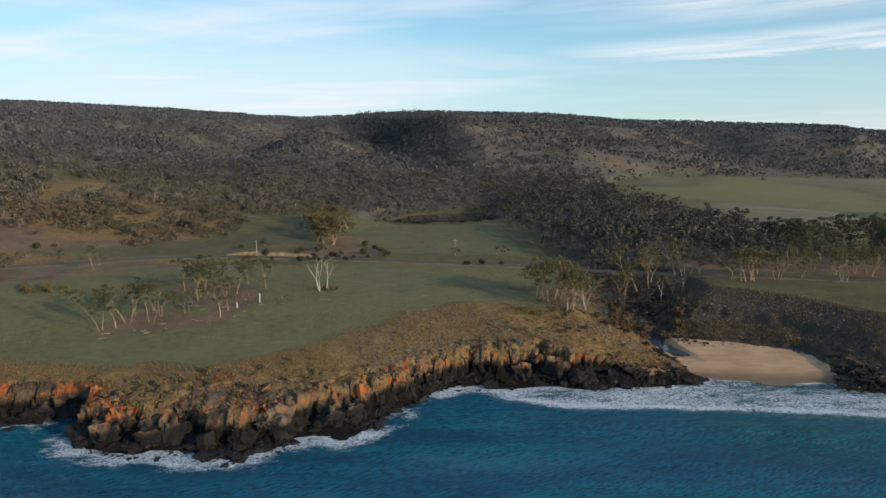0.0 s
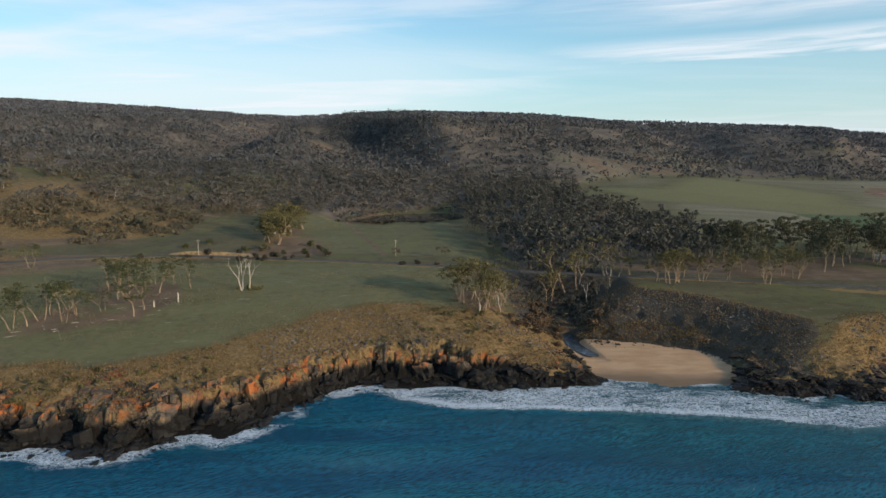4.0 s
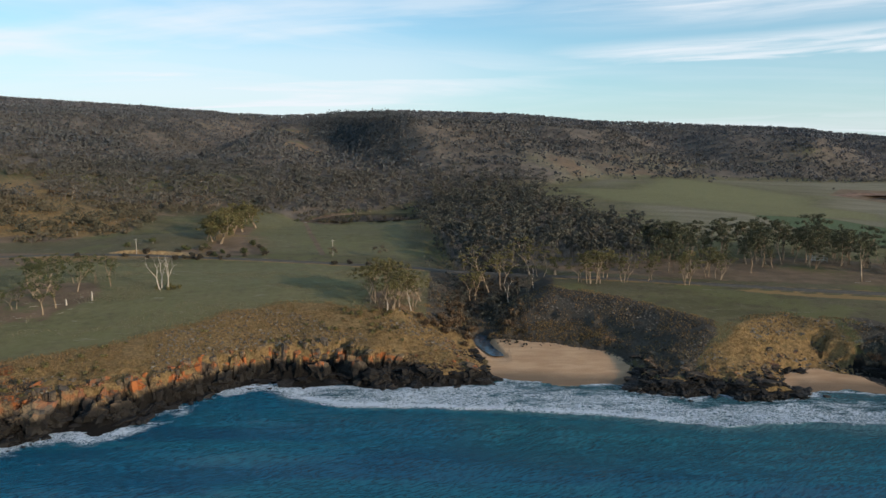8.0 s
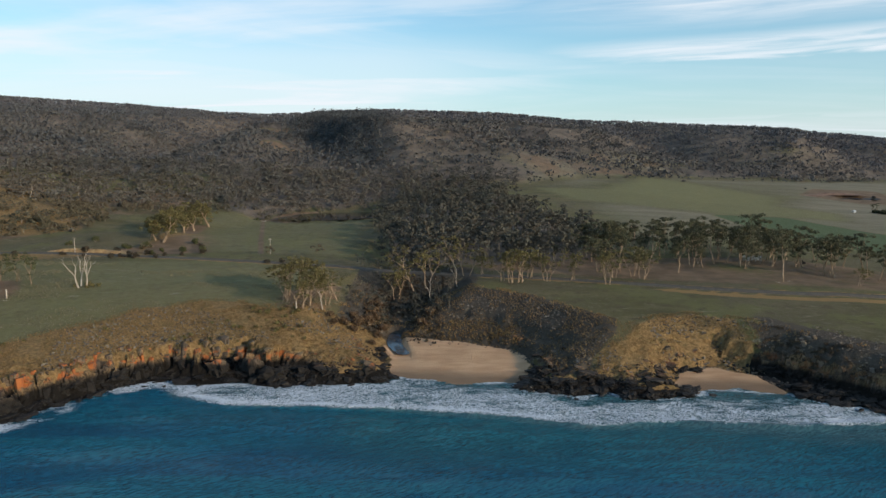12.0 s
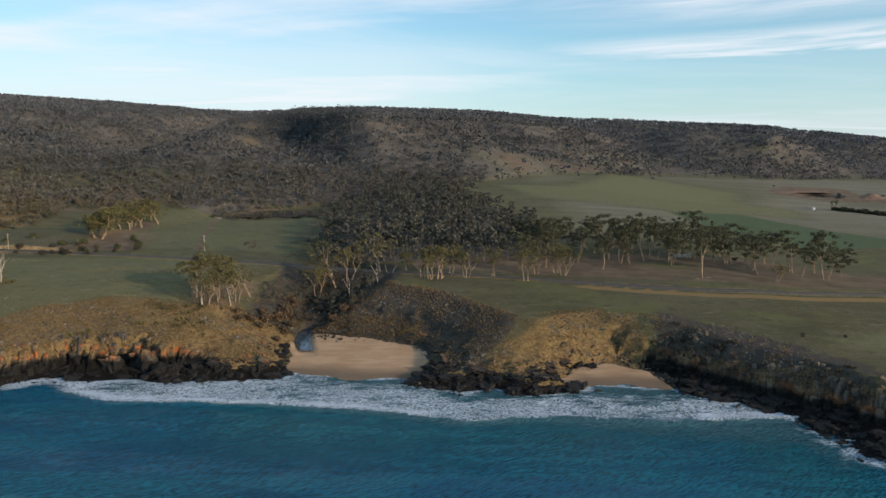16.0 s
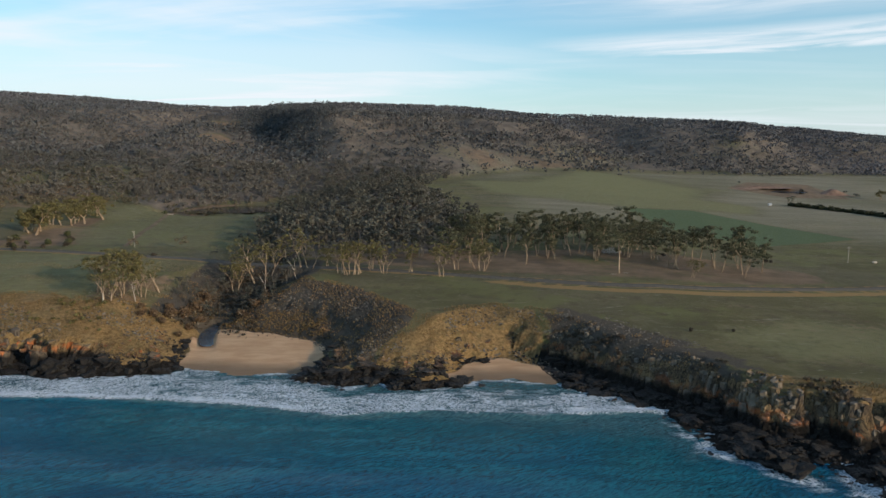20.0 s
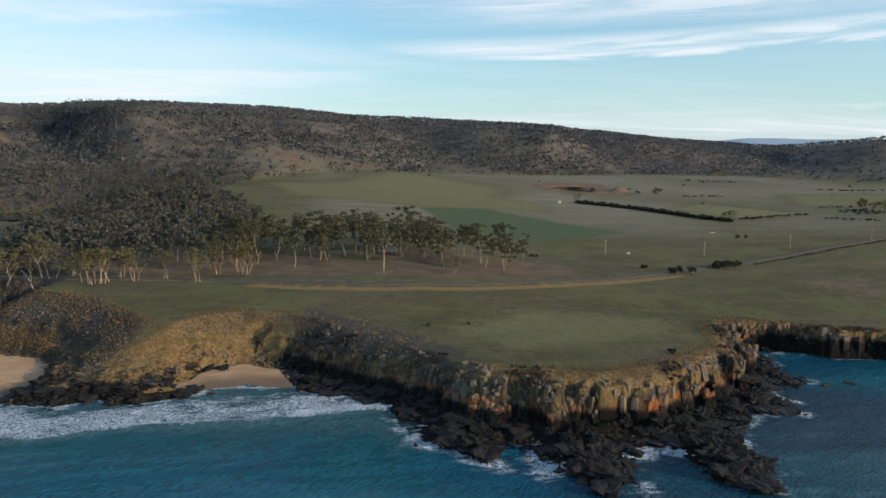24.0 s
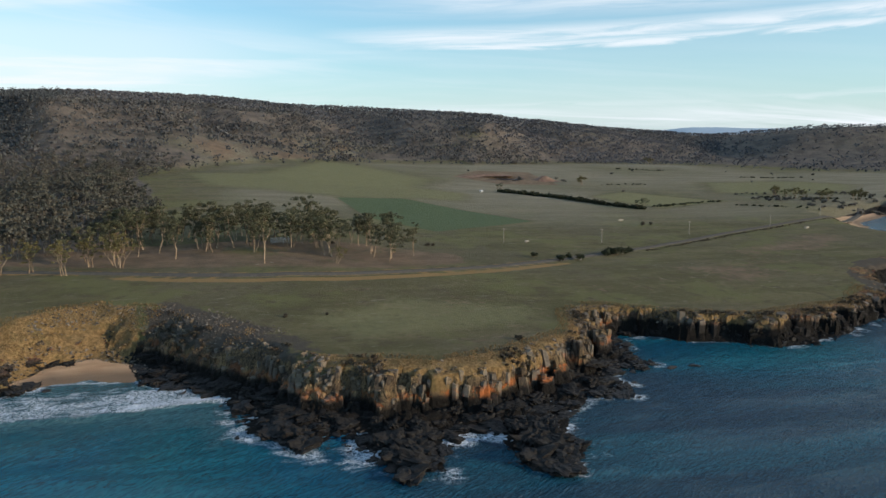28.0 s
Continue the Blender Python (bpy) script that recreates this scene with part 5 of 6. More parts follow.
# rocks left on the sand's edge and awash off the points
spots = [(107, 188), (109, 192), (110, 185), (113, 181), (104, 185), (150, 183), (149, 179), (155, 178), (177, 184), (178, 179), (306, 151), (313, 149), (320, 148), (301, 149), (67, 190), (70, 193), (-45, 140), (-60, 143)]
r = np.random.default_rng(5)
for px, py in spots:
    w = r.uniform(0.8, 1.7)
    rock = thing("boulder", "black wet boulder awash at the edge of the sea", "boulder", "boulders awash")
    rock.matrix_basis = Matrix.LocRotScale((px, py, max(float(height(px, py)[0]), -0.2) + 0.1), Euler((0, 0, r.uniform(0, 6))), (w * 1.4, w, w * 0.6))
    body = part("rock", BLOCKS[int(r.integers(0, 12))], rock)

# ---- vegetation ----
def tube(path, radii, sides=6):
    """A tapering limb along a path: places and quads."""
    path, V, F = np.asarray(path, float), [], []
    for i, p in enumerate(path):
        d = path[min(i + 1, len(path) - 1)] - path[max(i - 1, 0)]
        d = d / (np.linalg.norm(d) + 1e-9)
        a = np.cross(d, (0.31, 0.95, 0.05))
        a /= np.linalg.norm(a) + 1e-9
        b = np.cross(d, a)
        for k in range(sides):
            t = 2 * np.pi * k / sides
            V.append(p + radii[i] * (a * math.cos(t) + b * math.sin(t)))
    for i in range(len(path) - 1):
        for k in range(sides):
            F.append((i * sides + k, i * sides + (k + 1) % sides, (i + 1) * sides + (k + 1) % sides, (i + 1) * sides + k))
    return np.array(V), np.array(F)


def joined(pieces):
    V, F, base = [], [], 0
    for v, f in pieces:
        V.append(v)
        F.append(f + base)
        base += len(v)
    return np.concatenate(V), np.concatenate(F)


def leaf_quads(centres, radii, count, size, r, flat=0.45, droop=0.35):
    """Small leaf sprays scattered through clumps: places and quads."""
    V = []
    for c, rad in zip(centres, radii):
        p = r.normal(size=(count, 3))
        p *= (r.random((count, 1)) ** 0.4) / np.linalg.norm(p, axis=1, keepdims=True)
        p *= (rad, rad, rad * flat)
        p[:, 2] -= droop * rad * (p[:, 0] ** 2 + p[:, 1] ** 2) / rad**2 * 0.5
        p += c
        out = (p - c) / np.array((rad, rad, rad * flat)) + (0, 0, 0.25) + r.normal(size=(count, 3)) * 0.38
        out /= np.linalg.norm(out, axis=1, keepdims=True)
        a = np.cross(out, r.normal(size=(count, 3)))
        a /= np.linalg.norm(a, axis=1, keepdims=True) + 1e-9
        b = np.cross(out, a)
        s = size * r.uniform(0.6, 1.4, (count, 1))
        a, b = a * s, b * s * 0.6
        V.append(np.stack([p - a, p + b, p + a, p - b], 1).reshape(-1, 3))
    V = np.concatenate(V)
    return V, np.arange(len(V)).reshape(-1, 4)


def gum(seed, tall, fork, spread, stems=1, dead=False, leaves=46, size=0.30, clump=1.5, sides=6, twigs=0.7, low=0.0):
    """A gum tree: pale forking limbs with flat leafy clumps at their ends. Returns wood and leaf arrays."""
    r = np.random.default_rng(seed)
    wood, ends = [], []

    def limb(p, d, length, rad, level):
        d = d / np.linalg.norm(d)
        pts, q = [p], p.copy()
        steps = 4
        for _ in range(steps):
            d = d + r.normal(size=3) * 0.13 + np.array((0, 0, 0.07))
            d /= np.linalg.norm(d)
            q = q + d * length / steps
            pts.append(q.copy())
        end = rad * (0.58 if level < 2 else 0.35)
        wood.append(tube(pts, np.linspace(rad, end, steps + 1), sides if level < 2 else 4))
        if level >= 3 or (level == 2 and r.random() < 0.25):
            ends.append(q)
            return
        if level == 2:
            ends.append(pts[-2] + r.normal(size=3) * 0.35)
        if low and level in (1, 2) and r.random() < low:
            ends.append(pts[2] + r.normal(size=3) * (0.7, 0.7, 0.3))
        if level == 1 and r.random() < twigs:
            side = r.normal(size=3) * (1, 1, 0.3)
            side /= np.linalg.norm(side)
            limb(pts[2], d * 0.4 + side, length * 0.55, end * 0.5, 3)
        for k in range(2 if r.random() < 0.62 or level == 2 else 3):
            t = r.uniform(0, 6.28) if k == 0 else t + 6.28 / 2.4 + r.normal() * 0.4
            out = np.array((math.cos(t), math.sin(t), 0)) * spread * (0.75 + 0.35 * level)
            limb(q, d * 0.9 + out * r.uniform(0.5, 1.0), length * r.uniform(0.58, 0.82), end * 0.82, level + 1)

    for k in range(stems):
        t = 6.28 * k / max(stems, 1) + r.uniform(0, 1)
        off = np.array((math.cos(t), math.sin(t), 0)) * (0.35 if stems > 1 else 0)
        lean = np.array((math.cos(t), math.sin(t), 0)) * (0.22 if stems > 1 else 0.08)
        base = np.array((0, 0, -0.6)) + off
        rad = tall * 0.0118 * (0.8 if stems > 1 else 1.15)
        limb(base, np.array((0, 0, 1.0)) + lean, tall * fork, rad, 0)
    ends = np.array(ends)
    wv, wf = joined(wood)
    scale = tall / max(ends[:, 2].max() + clump * 0.3, 1)
    wv, ends = wv * scale, ends * scale
    if dead:
        return (wv, wf), None
    rad = clump * r.uniform(0.5, 1.25, len(ends))
    lv, lf = leaf_quads(ends, rad, leaves, size, r, 0.5)
    return (wv, wf), (lv, lf)


def gum_meshes(bark, leaf, **kw):
    w, l = gum(**kw)
    crown = mesh_np("crown", l[0], l[1], leaf) if l else None
    return mesh_np("trunk", w[0], w[1], bark, True), crown


GUMS_SPREAD = [gum_meshes(BARK, LEAF_GUM, seed=s, tall=11.4, fork=0.19, spread=0.90, stems=st, leaves=28, clump=1.0, size=0.21, low=0.3) for s, st in ((1, 1), (2, 2), (3, 3), (4, 2), (5, 3))]
GUMS_PASTURE = [gum_meshes(BARK, LEAF_PASTURE, seed=s, tall=11.5, fork=0.26, spread=0.80, stems=st, leaves=34, clump=1.15, size=0.22, low=0.1) for s, st in ((51, 1), (52, 2), (53, 1), (54, 2))]
GUMS_TALL = [gum_meshes(BARK, LEAF_ROW, seed=s, tall=14.5, fork=0.25, spread=0.60, stems=st, leaves=54, clump=1.35, size=0.26, low=0.8) for s, st in ((11, 1), (12, 1), (13, 2), (14, 1), (15, 1))]
GUMS_LEAFY = [gum_meshes(BARK, LEAF_GUM, seed=s, tall=12.0, fork=0.11, spread=0.85, stems=st, leaves=62, clump=1.6, size=0.27, low=1.0) for s, st in ((31, 1), (32, 2), (33, 1))]
GUMS_DEAD = [gum_meshes(BARK_DEAD, None, seed=s, tall=10.5, fork=f, spread=0.62, stems=st, dead=True, twigs=1.0) for s, st, f in ((23, 3, 0.17), (22, 1, 0.24))]


def plant(spots, kinds, label, group, seed, lo=0.85, hi=1.15, name="gum_tree", category="tree"):
    r = np.random.default_rng(seed)
    first = {}
    for px, py in spots:
        k = int(r.integers(0, len(kinds)))
        s = r.uniform(lo, hi)
        m = Matrix.LocRotScale((px, py, float(height(px, py)[0])), Euler((0, 0, r.uniform(0, 6.3))), (s, s, s * r.uniform(0.92, 1.08)))
        if k in first:
            copy_thing(first[k], m)
            continue
        tree = thing(name, label, category, group)
        part("trunk", kinds[k][0], tree, "pale bare trunk and limbs")
        if kinds[k][1]:
            part("crown", kinds[k][1], tree, "sparse olive leaf clumps")
        first[k] = tree
        tree.matrix_basis = Matrix.Identity(4)
        copy_thing(tree, m)
    for t in first.values():
        for o in (*t.children_recursive, t):
            bpy.data.objects.remove(o)


plant([(-100.4, 206.5), (-97, 209), (-95.4, 213.8), (-88, 212.6), (-95.3, 218.5), (-87.5, 218.6), (-81.3, 234.6), (-80.7, 239.2), (-68.7, 217), (-68.2, 223.5), (-78, 256.4), (-70.2, 255.7), (-62.7, 250.4), (-70.7, 242.7), (-85, 243), (-84, 250), (-90, 247)],
      GUMS_PASTURE, "white-barked gum tree with dark flat crown on coastal pasture", "gums on the western pasture", 1, 0.92, 1.12)
plant([(-92, 225), (-80.5, 222)], GUMS_SPREAD, "thin leaning gum tree with few leaves on pasture", "gums on the western pasture", 21, 0.6, 0.75)
plant([(39, 221.5), (41.2, 227.2), (45.2, 232), (48, 241), (31.7, 236), (35, 247), (33, 230), (37, 234), (43, 237)], GUMS_SPREAD, "sunlit multi-stemmed gum tree at the edge of the gully", "gums at the gully", 2, 0.95, 1.3)
plant([(66.7, 268), (73.4, 271), (78.2, 272.5), (71.2, 278), (90, 278), (94, 277)], GUMS_SPREAD, "tall pale gum tree growing in the shaded gully", "gums at the gully", 3, 1.05, 1.4)
plant([(107, 265), (110, 262.5), (113, 262.5), (115, 266), (118, 271), (123.4, 265), (133.6, 267.3), (145, 259.7), (151, 275.6), (159.5, 278), (161.4, 271)], GUMS_SPREAD, "sunlit pale gum tree in the roadside row", "roadside gums", 4, 0.92, 1.2)
plant([(180, 286), (192, 308), (191, 301), (196, 308), (203, 308), (209, 311), (212, 305), (213, 265), (237, 316), (240, 305), (239, 284), (241, 281), (258, 312), (259, 289), (258, 280), (265, 276), (276, 284), (227, 306),
       (164, 335), (168, 348), (175, 328), (180, 335), (186, 333), (196, 339), (208, 319), (227, 333), (238, 353), (251, 344), (215, 333), (262, 268)],
      GUMS_TALL, "tall gum tree with flat dark crown on bare brown ground", "gums beyond the road", 5, 0.95, 1.28)
ROW = [(128, 284), (170, 292), (200, 296), (240, 292), (276, 276), (280, 296), (262, 332), (236, 358), (190, 358), (160, 350), (135, 320)]
tx, ty, _ = scatter(125, 285, 288, 362, 52, lambda x, y, s: signed(x, y, ROW) > 0, 4.2, 33)
plant(list(zip(tx, ty)), GUMS_TALL, "tall gum tree with flat dark crown on bare brown ground", "gums beyond the road", 15, 0.62, 1.22)
plant([(240, 262), (100, 280)], GUMS_SPREAD, "small leaning gum tree near the road verge", "gums beyond the road", 6, 0.65, 0.75)
plant([(-55, 353), (-61, 357), (-66, 396), (-72, 432), (-69, 446), (-58, 360), (-62, 420), (-58, 436), (-64, 408), (-68, 421), (-75, 440), (-63, 384)], GUMS_LEAFY, "golden-lit gum tree on the knoll above the road", "gums on the knoll", 7, 1.05, 1.5)
plant([(-141, 290)], GUMS_SPREAD, "lone pale gum tree on the brown slope", "lone gums", 8, 0.8, 0.9)
plant([(-42, 246)], GUMS_DEAD[:1], "dead bleached tree with bare branches on green pasture", "dead trees", 9, 1.32, 1.36, "dead_tree", "dead tree")
plant([(-194, 484), (45, 227), (80, 262), (90, 268)], GUMS_DEAD[1:], "dead bleached gum with bare limbs", "dead trees", 10, 0.85, 1.05, "dead_tree", "dead tree")


def simple_tree(seed, leaves, clumps, crown_w, crown_h, trunk_h, size, flat=0.6, limbs=2):
    """A far tree, about ten metres tall: trunk, two limbs and ragged clumps. Leaf and wood arrays."""
    r = np.random.default_rng(seed)
    c = np.stack([r.normal(0, crown_w * 0.5, clumps), r.normal(0, crown_w * 0.5, clumps), trunk_h + r.uniform(0.0, 1, clumps) ** 0.7 * crown_h], 1)
    lv, lf = leaf_quads(c, r.uniform(0.6, 1.1, clumps) * crown_w * 0.42, leaves, size, r, flat)
    top = trunk_h + crown_h * 0.5
    lean = r.normal(0, 0.5, 2)
    path = [(0, 0, -1), (lean[0] * 0.4, lean[1] * 0.4, trunk_h * 0.7), (lean[0], lean[1], top)]
    pieces = [tube(path, [0.24, 0.17, 0.06], 3) if limbs else tube(path[::2], [0.26, 0.10], 3)]
    for k in range(limbs):
        e = c[int(r.integers(0, clumps))]
        pieces.append(tube([(lean[0] * 0.4, lean[1] * 0.4, trunk_h * 0.7), tuple(e)], [0.12, 0.04], 3))
    return (lv, lf), joined(pieces)


def woodland(name, x, y, shapes, size, leaf, bark, label, category, seed, tint=None, every=1):
    """A wood as one mesh of leaves with its trunks joined to it."""
    h = height(x, y)
    r = np.random.default_rng(seed)
    turn, t = r.uniform(0, 6.3, len(x)), (r.random(len(x)) if tint is None else tint)
    ob = many(name, [s[0] for s in shapes], x, y, h, size, turn, leaf, label, category, "stuff", tint=t, seed=seed)
    wood = many(name + "_trunks", [s[1] for s in shapes], x[::every], y[::every], h[::every], size[::every], turn[::every], bark, "pale and grey trunks of " + label, category, "stuff", tint=t[::every], seed=seed)
    return ob, wood


def sprinkle(n, x0, x1, y0, y1, chance, seed):
    r = np.random.default_rng(seed)
    x, y = r.uniform(x0, x1, n), r.uniform(y0, y1, n)
    ok = r.random(n) < chance(x, y)
    return x[ok], y[ok]


def polar(x, y):
    return np.degrees(np.arctan2(x - 100, np.maximum(y, 1.0))), np.hypot(x - 100, y)


WOOD_RING = [(62, 306), (54, 330), (48, 370), (42, 420), (36, 500), (30, 590), (44, 680), (80, 735), (112, 725), (124, 650), (140, 560), (152, 480), (160, 420), (172, 360), (160, 345), (160, 318), (128, 302), (104, 298), (90, 298)]
DENSE = [simple_tree(k, 21, 8, 3.3, ch, th, 0.51, 0.55) for k, th, ch in zip(range(100, 108), (3.5, 5.0, 6.5, 2.2, 7.5, 4.2, 8.0, 3.0), (8.0, 6.5, 6.0, 7.0, 5.5, 7.5, 5.0, 7.5))]
x, y = sprinkle(3700, 20, 190, 285, 790, lambda x, y: smooth(-3, 6, signed(x, y, WOOD_RING)) * np.interp(y, [280, 340, 500, 660], [0.62, 0.55, 0.46, 0.40]), 31)
keep_off = dist_line(x, y, ROAD) > 6
x, y = x[keep_off], y[keep_off]
woodland("tall_wood", x, y, DENSE, np.random.default_rng(1).uniform(0.65, 1.3, len(x)) * np.interp(x, [45, 80], [0.8, 1.0]) * np.interp(y, [540, 720], [1.0, 0.62]), LEAF_WOOD, BARK_WOOD, "dense tall dark gum wood behind the road", "wood", 41)

# small dark trees filling the gully
gx, gy = sprinkle(520, 46, 98, 238, 300, lambda x, y: smooth(24, 12, dist_line(x, y, CREEK)) * 0.42 * (0.4 + 0.9 * fbm(x, y, 14, 2, 97)), 39)
sel = dist_line(gx, gy, ROAD) > 6
gx, gy = gx[sel], gy[sel]
woodland("gully_wood", gx, gy, DENSE, np.random.default_rng(2).uniform(0.22, 0.5, len(gx)), LEAF_WOOD, BARK_WOOD, "small dark trees crowding the shaded gully", "wood", 45)
HILL = [simple_tree(k, 2, 4, 3.6, 3.8, 1.2, 1.6, limbs=0) for k in range(200, 210)]


def hill_chance(x, y):
    az, d = polar(x, y)
    f, rr = np.interp(az, HILLS_AZ, HILL_FOOT), np.interp(az, HILLS_AZ, HILL_RIDGE)
    on = smooth(f - 45, f + 15, d) * smooth(rr + 90, rr + 40, d)
    patch = fbm(x, y, 110, 3, 61)
    thick = smooth(0.32, 0.46, 0.55 * patch + 0.45 * fbm(x, y, 45, 2, 65) + 0.12 * smooth(f + 250, f + 600, d))
    slope = smooth(-4, 6, signed(x, y, SLOPE_OPEN) + 22 * (fbm(x, y, 24, 2, 64) - 0.5))
    brush = smooth(-6, 5, np.maximum(signed(x, y, BRUSH_EAST), signed(x, y, BRUSH_WEST)) + 16 * (fbm(x, y, 17, 2, 66) - 0.5))
    m = np.interp(az, HILLS_AZ, HILL_MID)
    clear = smooth(1, 6, az) * smooth(19, 15, az) * smooth(m - 50, m - 150, d) * (0.15 + 0.60 * smooth(0.52, 0.44, patch))
    thick = np.maximum(thick, smooth(m - 140, m - 10, d) * smooth(28, 20, az))
    thick = np.maximum(thick, np.maximum(0.6 * smooth(-14, -8, az) * smooth(10, 5, az) * smooth(660, 740, d), 0.85 * smooth(-30, -25, az) * smooth(-6, -11, az) * smooth(930, 860, d)))
    for cx, cy, cr in ((-172, 1029, 30), (-150, 1052, 22), (-120, 888, 27), (-98, 880, 17), (-290, 600, 26), (250, 1010, 20), (-60, 700, 14)):
        thick = thick * smooth(cr * 0.6, cr, np.hypot(x - cx, (y - cy) * 0.6))
        on = on * smooth(cr * 0.5, cr, np.hypot(x - cx, (y - cy) * 0.6))
    far = smooth(28, 40, az) * 0.2
    wooded = on * (0.16 + 0.84 * thick) * (1 - clear) * (1 - far)
    return wooded * (1 - slope) + slope * (0.012 + 0.95 * brush)


r = np.random.default_rng(77)
n = 120000
ang, dist = r.uniform(-58, 58, n), np.sqrt(r.uniform(300.0**2, 1900.0**2, n))
x, y = 100 + dist * np.sin(np.radians(ang)), dist * np.cos(np.radians(ang))
ok = (r.random(n) < hill_chance(x, y) * np.where(np.abs(ang) < 41, 0.72, 0.2)) & (y > 270) & (signed(x, y, [(-44, 500), (-26, 566), (40, 582), (52, 528), (30, 490), (6, 490)]) < 4)
x, y = x[ok], y[ok]
size = r.uniform(0.6, 1.15, len(x)) * (1 - 0.25 * (r.random(len(x)) < 0.3)) * (0.85 + 0.45 * fbm(x, y, 150, 2, 8))
tint = np.clip(fbm(x, y, 60, 2, 3) * 1.4 + fbm(x, y, 220, 2, 13) * 1.8 - 1.35 + r.normal(0, 0.05, len(x)), 0, 1)
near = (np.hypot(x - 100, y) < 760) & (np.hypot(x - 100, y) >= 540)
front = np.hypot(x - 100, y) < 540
NEAR_HILL = [simple_tree(k, 10, 6, 3.6, 4.4, 1.6, 0.72, limbs=0) for k in range(220, 230)]
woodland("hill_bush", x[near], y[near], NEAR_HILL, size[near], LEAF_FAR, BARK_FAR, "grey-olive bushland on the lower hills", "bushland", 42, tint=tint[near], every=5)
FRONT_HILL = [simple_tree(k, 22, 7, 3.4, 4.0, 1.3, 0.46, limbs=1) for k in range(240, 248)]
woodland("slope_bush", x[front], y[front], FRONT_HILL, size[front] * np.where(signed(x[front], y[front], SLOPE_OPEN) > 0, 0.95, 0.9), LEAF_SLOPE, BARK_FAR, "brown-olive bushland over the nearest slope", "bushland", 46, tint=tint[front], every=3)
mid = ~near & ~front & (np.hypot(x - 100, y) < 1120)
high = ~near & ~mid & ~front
# Leaf materials turn paler and bluer with distance in steps, as haze would.
woodland("far_bush", x[mid], y[mid], HILL, size[mid], LEAF_RIDGE_HAZE, BARK_FAR, "middle slope bushland in haze-greyed olive", "bushland", 43, tint=tint[mid], every=8)
woodland("ridge_bush", x[high], y[high], HILL, size[high], LEAF_HIGH_HAZE, BARK_FAR, "high ridge bushland in haze-tinted blue-grey", "bushland", 44, tint=tint[high], every=10)

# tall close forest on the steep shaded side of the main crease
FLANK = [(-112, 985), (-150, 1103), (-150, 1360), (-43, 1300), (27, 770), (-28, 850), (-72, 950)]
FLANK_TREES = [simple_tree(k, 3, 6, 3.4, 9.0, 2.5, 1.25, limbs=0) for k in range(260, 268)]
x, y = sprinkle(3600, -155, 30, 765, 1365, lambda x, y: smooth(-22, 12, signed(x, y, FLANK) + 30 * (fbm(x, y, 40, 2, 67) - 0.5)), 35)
woodland("flank_forest", x, y, FLANK_TREES, np.random.default_rng(4).uniform(0.55, 1.05, len(x)), LEAF_FLANK_SHADE, BARK_FAR, "tall close valley-side forest in shade-darkened leaf colour", "bushland", 47, tint=0.35 * np.random.default_rng(5).random(len(x)), every=4)


# ---- scrub, tussock ----
def bush_shape(seed, leaves=15, size=0.30, flat=0.8):
    r = np.random.default_rng(seed)
    c = np.stack([r.normal(0, 0.45, 4), r.normal(0, 0.45, 4), r.uniform(0.35, 0.8, 4)], 1)
    return leaf_quads(c, r.uniform(0.5, 0.75, 4), leaves, size, r, flat, 0.2)


def tussock_shape(seed):
    r = np.random.default_rng(seed)
    V = []
    for k in range(9):
        a, lean = r.uniform(0, 6.28), r.uniform(0.2, 0.95)
        c, s = math.cos(a), math.sin(a)
        w = 0.14
        V += [(-s * w, c * w, -0.1), (s * w, -c * w, -0.1), (c * lean, s * lean, r.uniform(0.5, 1.0) * (1.15 - 0.6 * lean))]
    return np.array(V), np.arange(27).reshape(-1, 3)


BUSHES = [bush_shape(300 + k) for k in range(6)]
LOW_BUSHES = [bush_shape(320 + k, 7, 0.42) for k in range(6)]
TUFTS = [tussock_shape(400 + k) for k in range(8)]
x, y, h = scatter(-130, 430, 140, 262, 11000, lambda x, y, s: (((s["slope"]) & (s["h"] > rock_line(x) - 0.5)) | ((s["d_top"] > 0) & (s["d_top"] < 3.5))) & (s["sand"] < 0.05) & (s["h"] > 2.5) & (fbm(x, y, 6, 2, 18) > np.interp(x, [174, 182, 220, 232], [0.36, 0.60, 0.60, 0.36])), 0.62, 51)
many("tussock_grass", TUFTS, x, y, h, rng.uniform(0.38, 0.85, len(x)), rng.uniform(0, 6.3, len(x)), TUSSOCK, "golden dry tussock grass on the cliff slopes", "grass", seed=6, tint=(fbm(x, y, 16, 3, 4) > 0.55) * rng.random(len(x)))
# pale tufts in the grass
x, y, h = scatter(-150, 70, 165, 305, 5200, lambda x, y, s: (s["d_top"] > 2) & (dist_line(x, y, ROAD) > 8) & (fbm(x, y * 2.2, 26, 3, 45) + 0.25 * fbm(x, y, 5, 2, 46) > np.interp(x, [60, 100], [0.68, 0.74])), 0.7, 58)
many("pasture_tufts", TUFTS, x, y, h, rng.uniform(0.3, 0.7, len(x)), rng.uniform(0, 6.3, len(x)), STRAW, "pale dry grass tufts scattered over the pasture", "grass", seed=16)
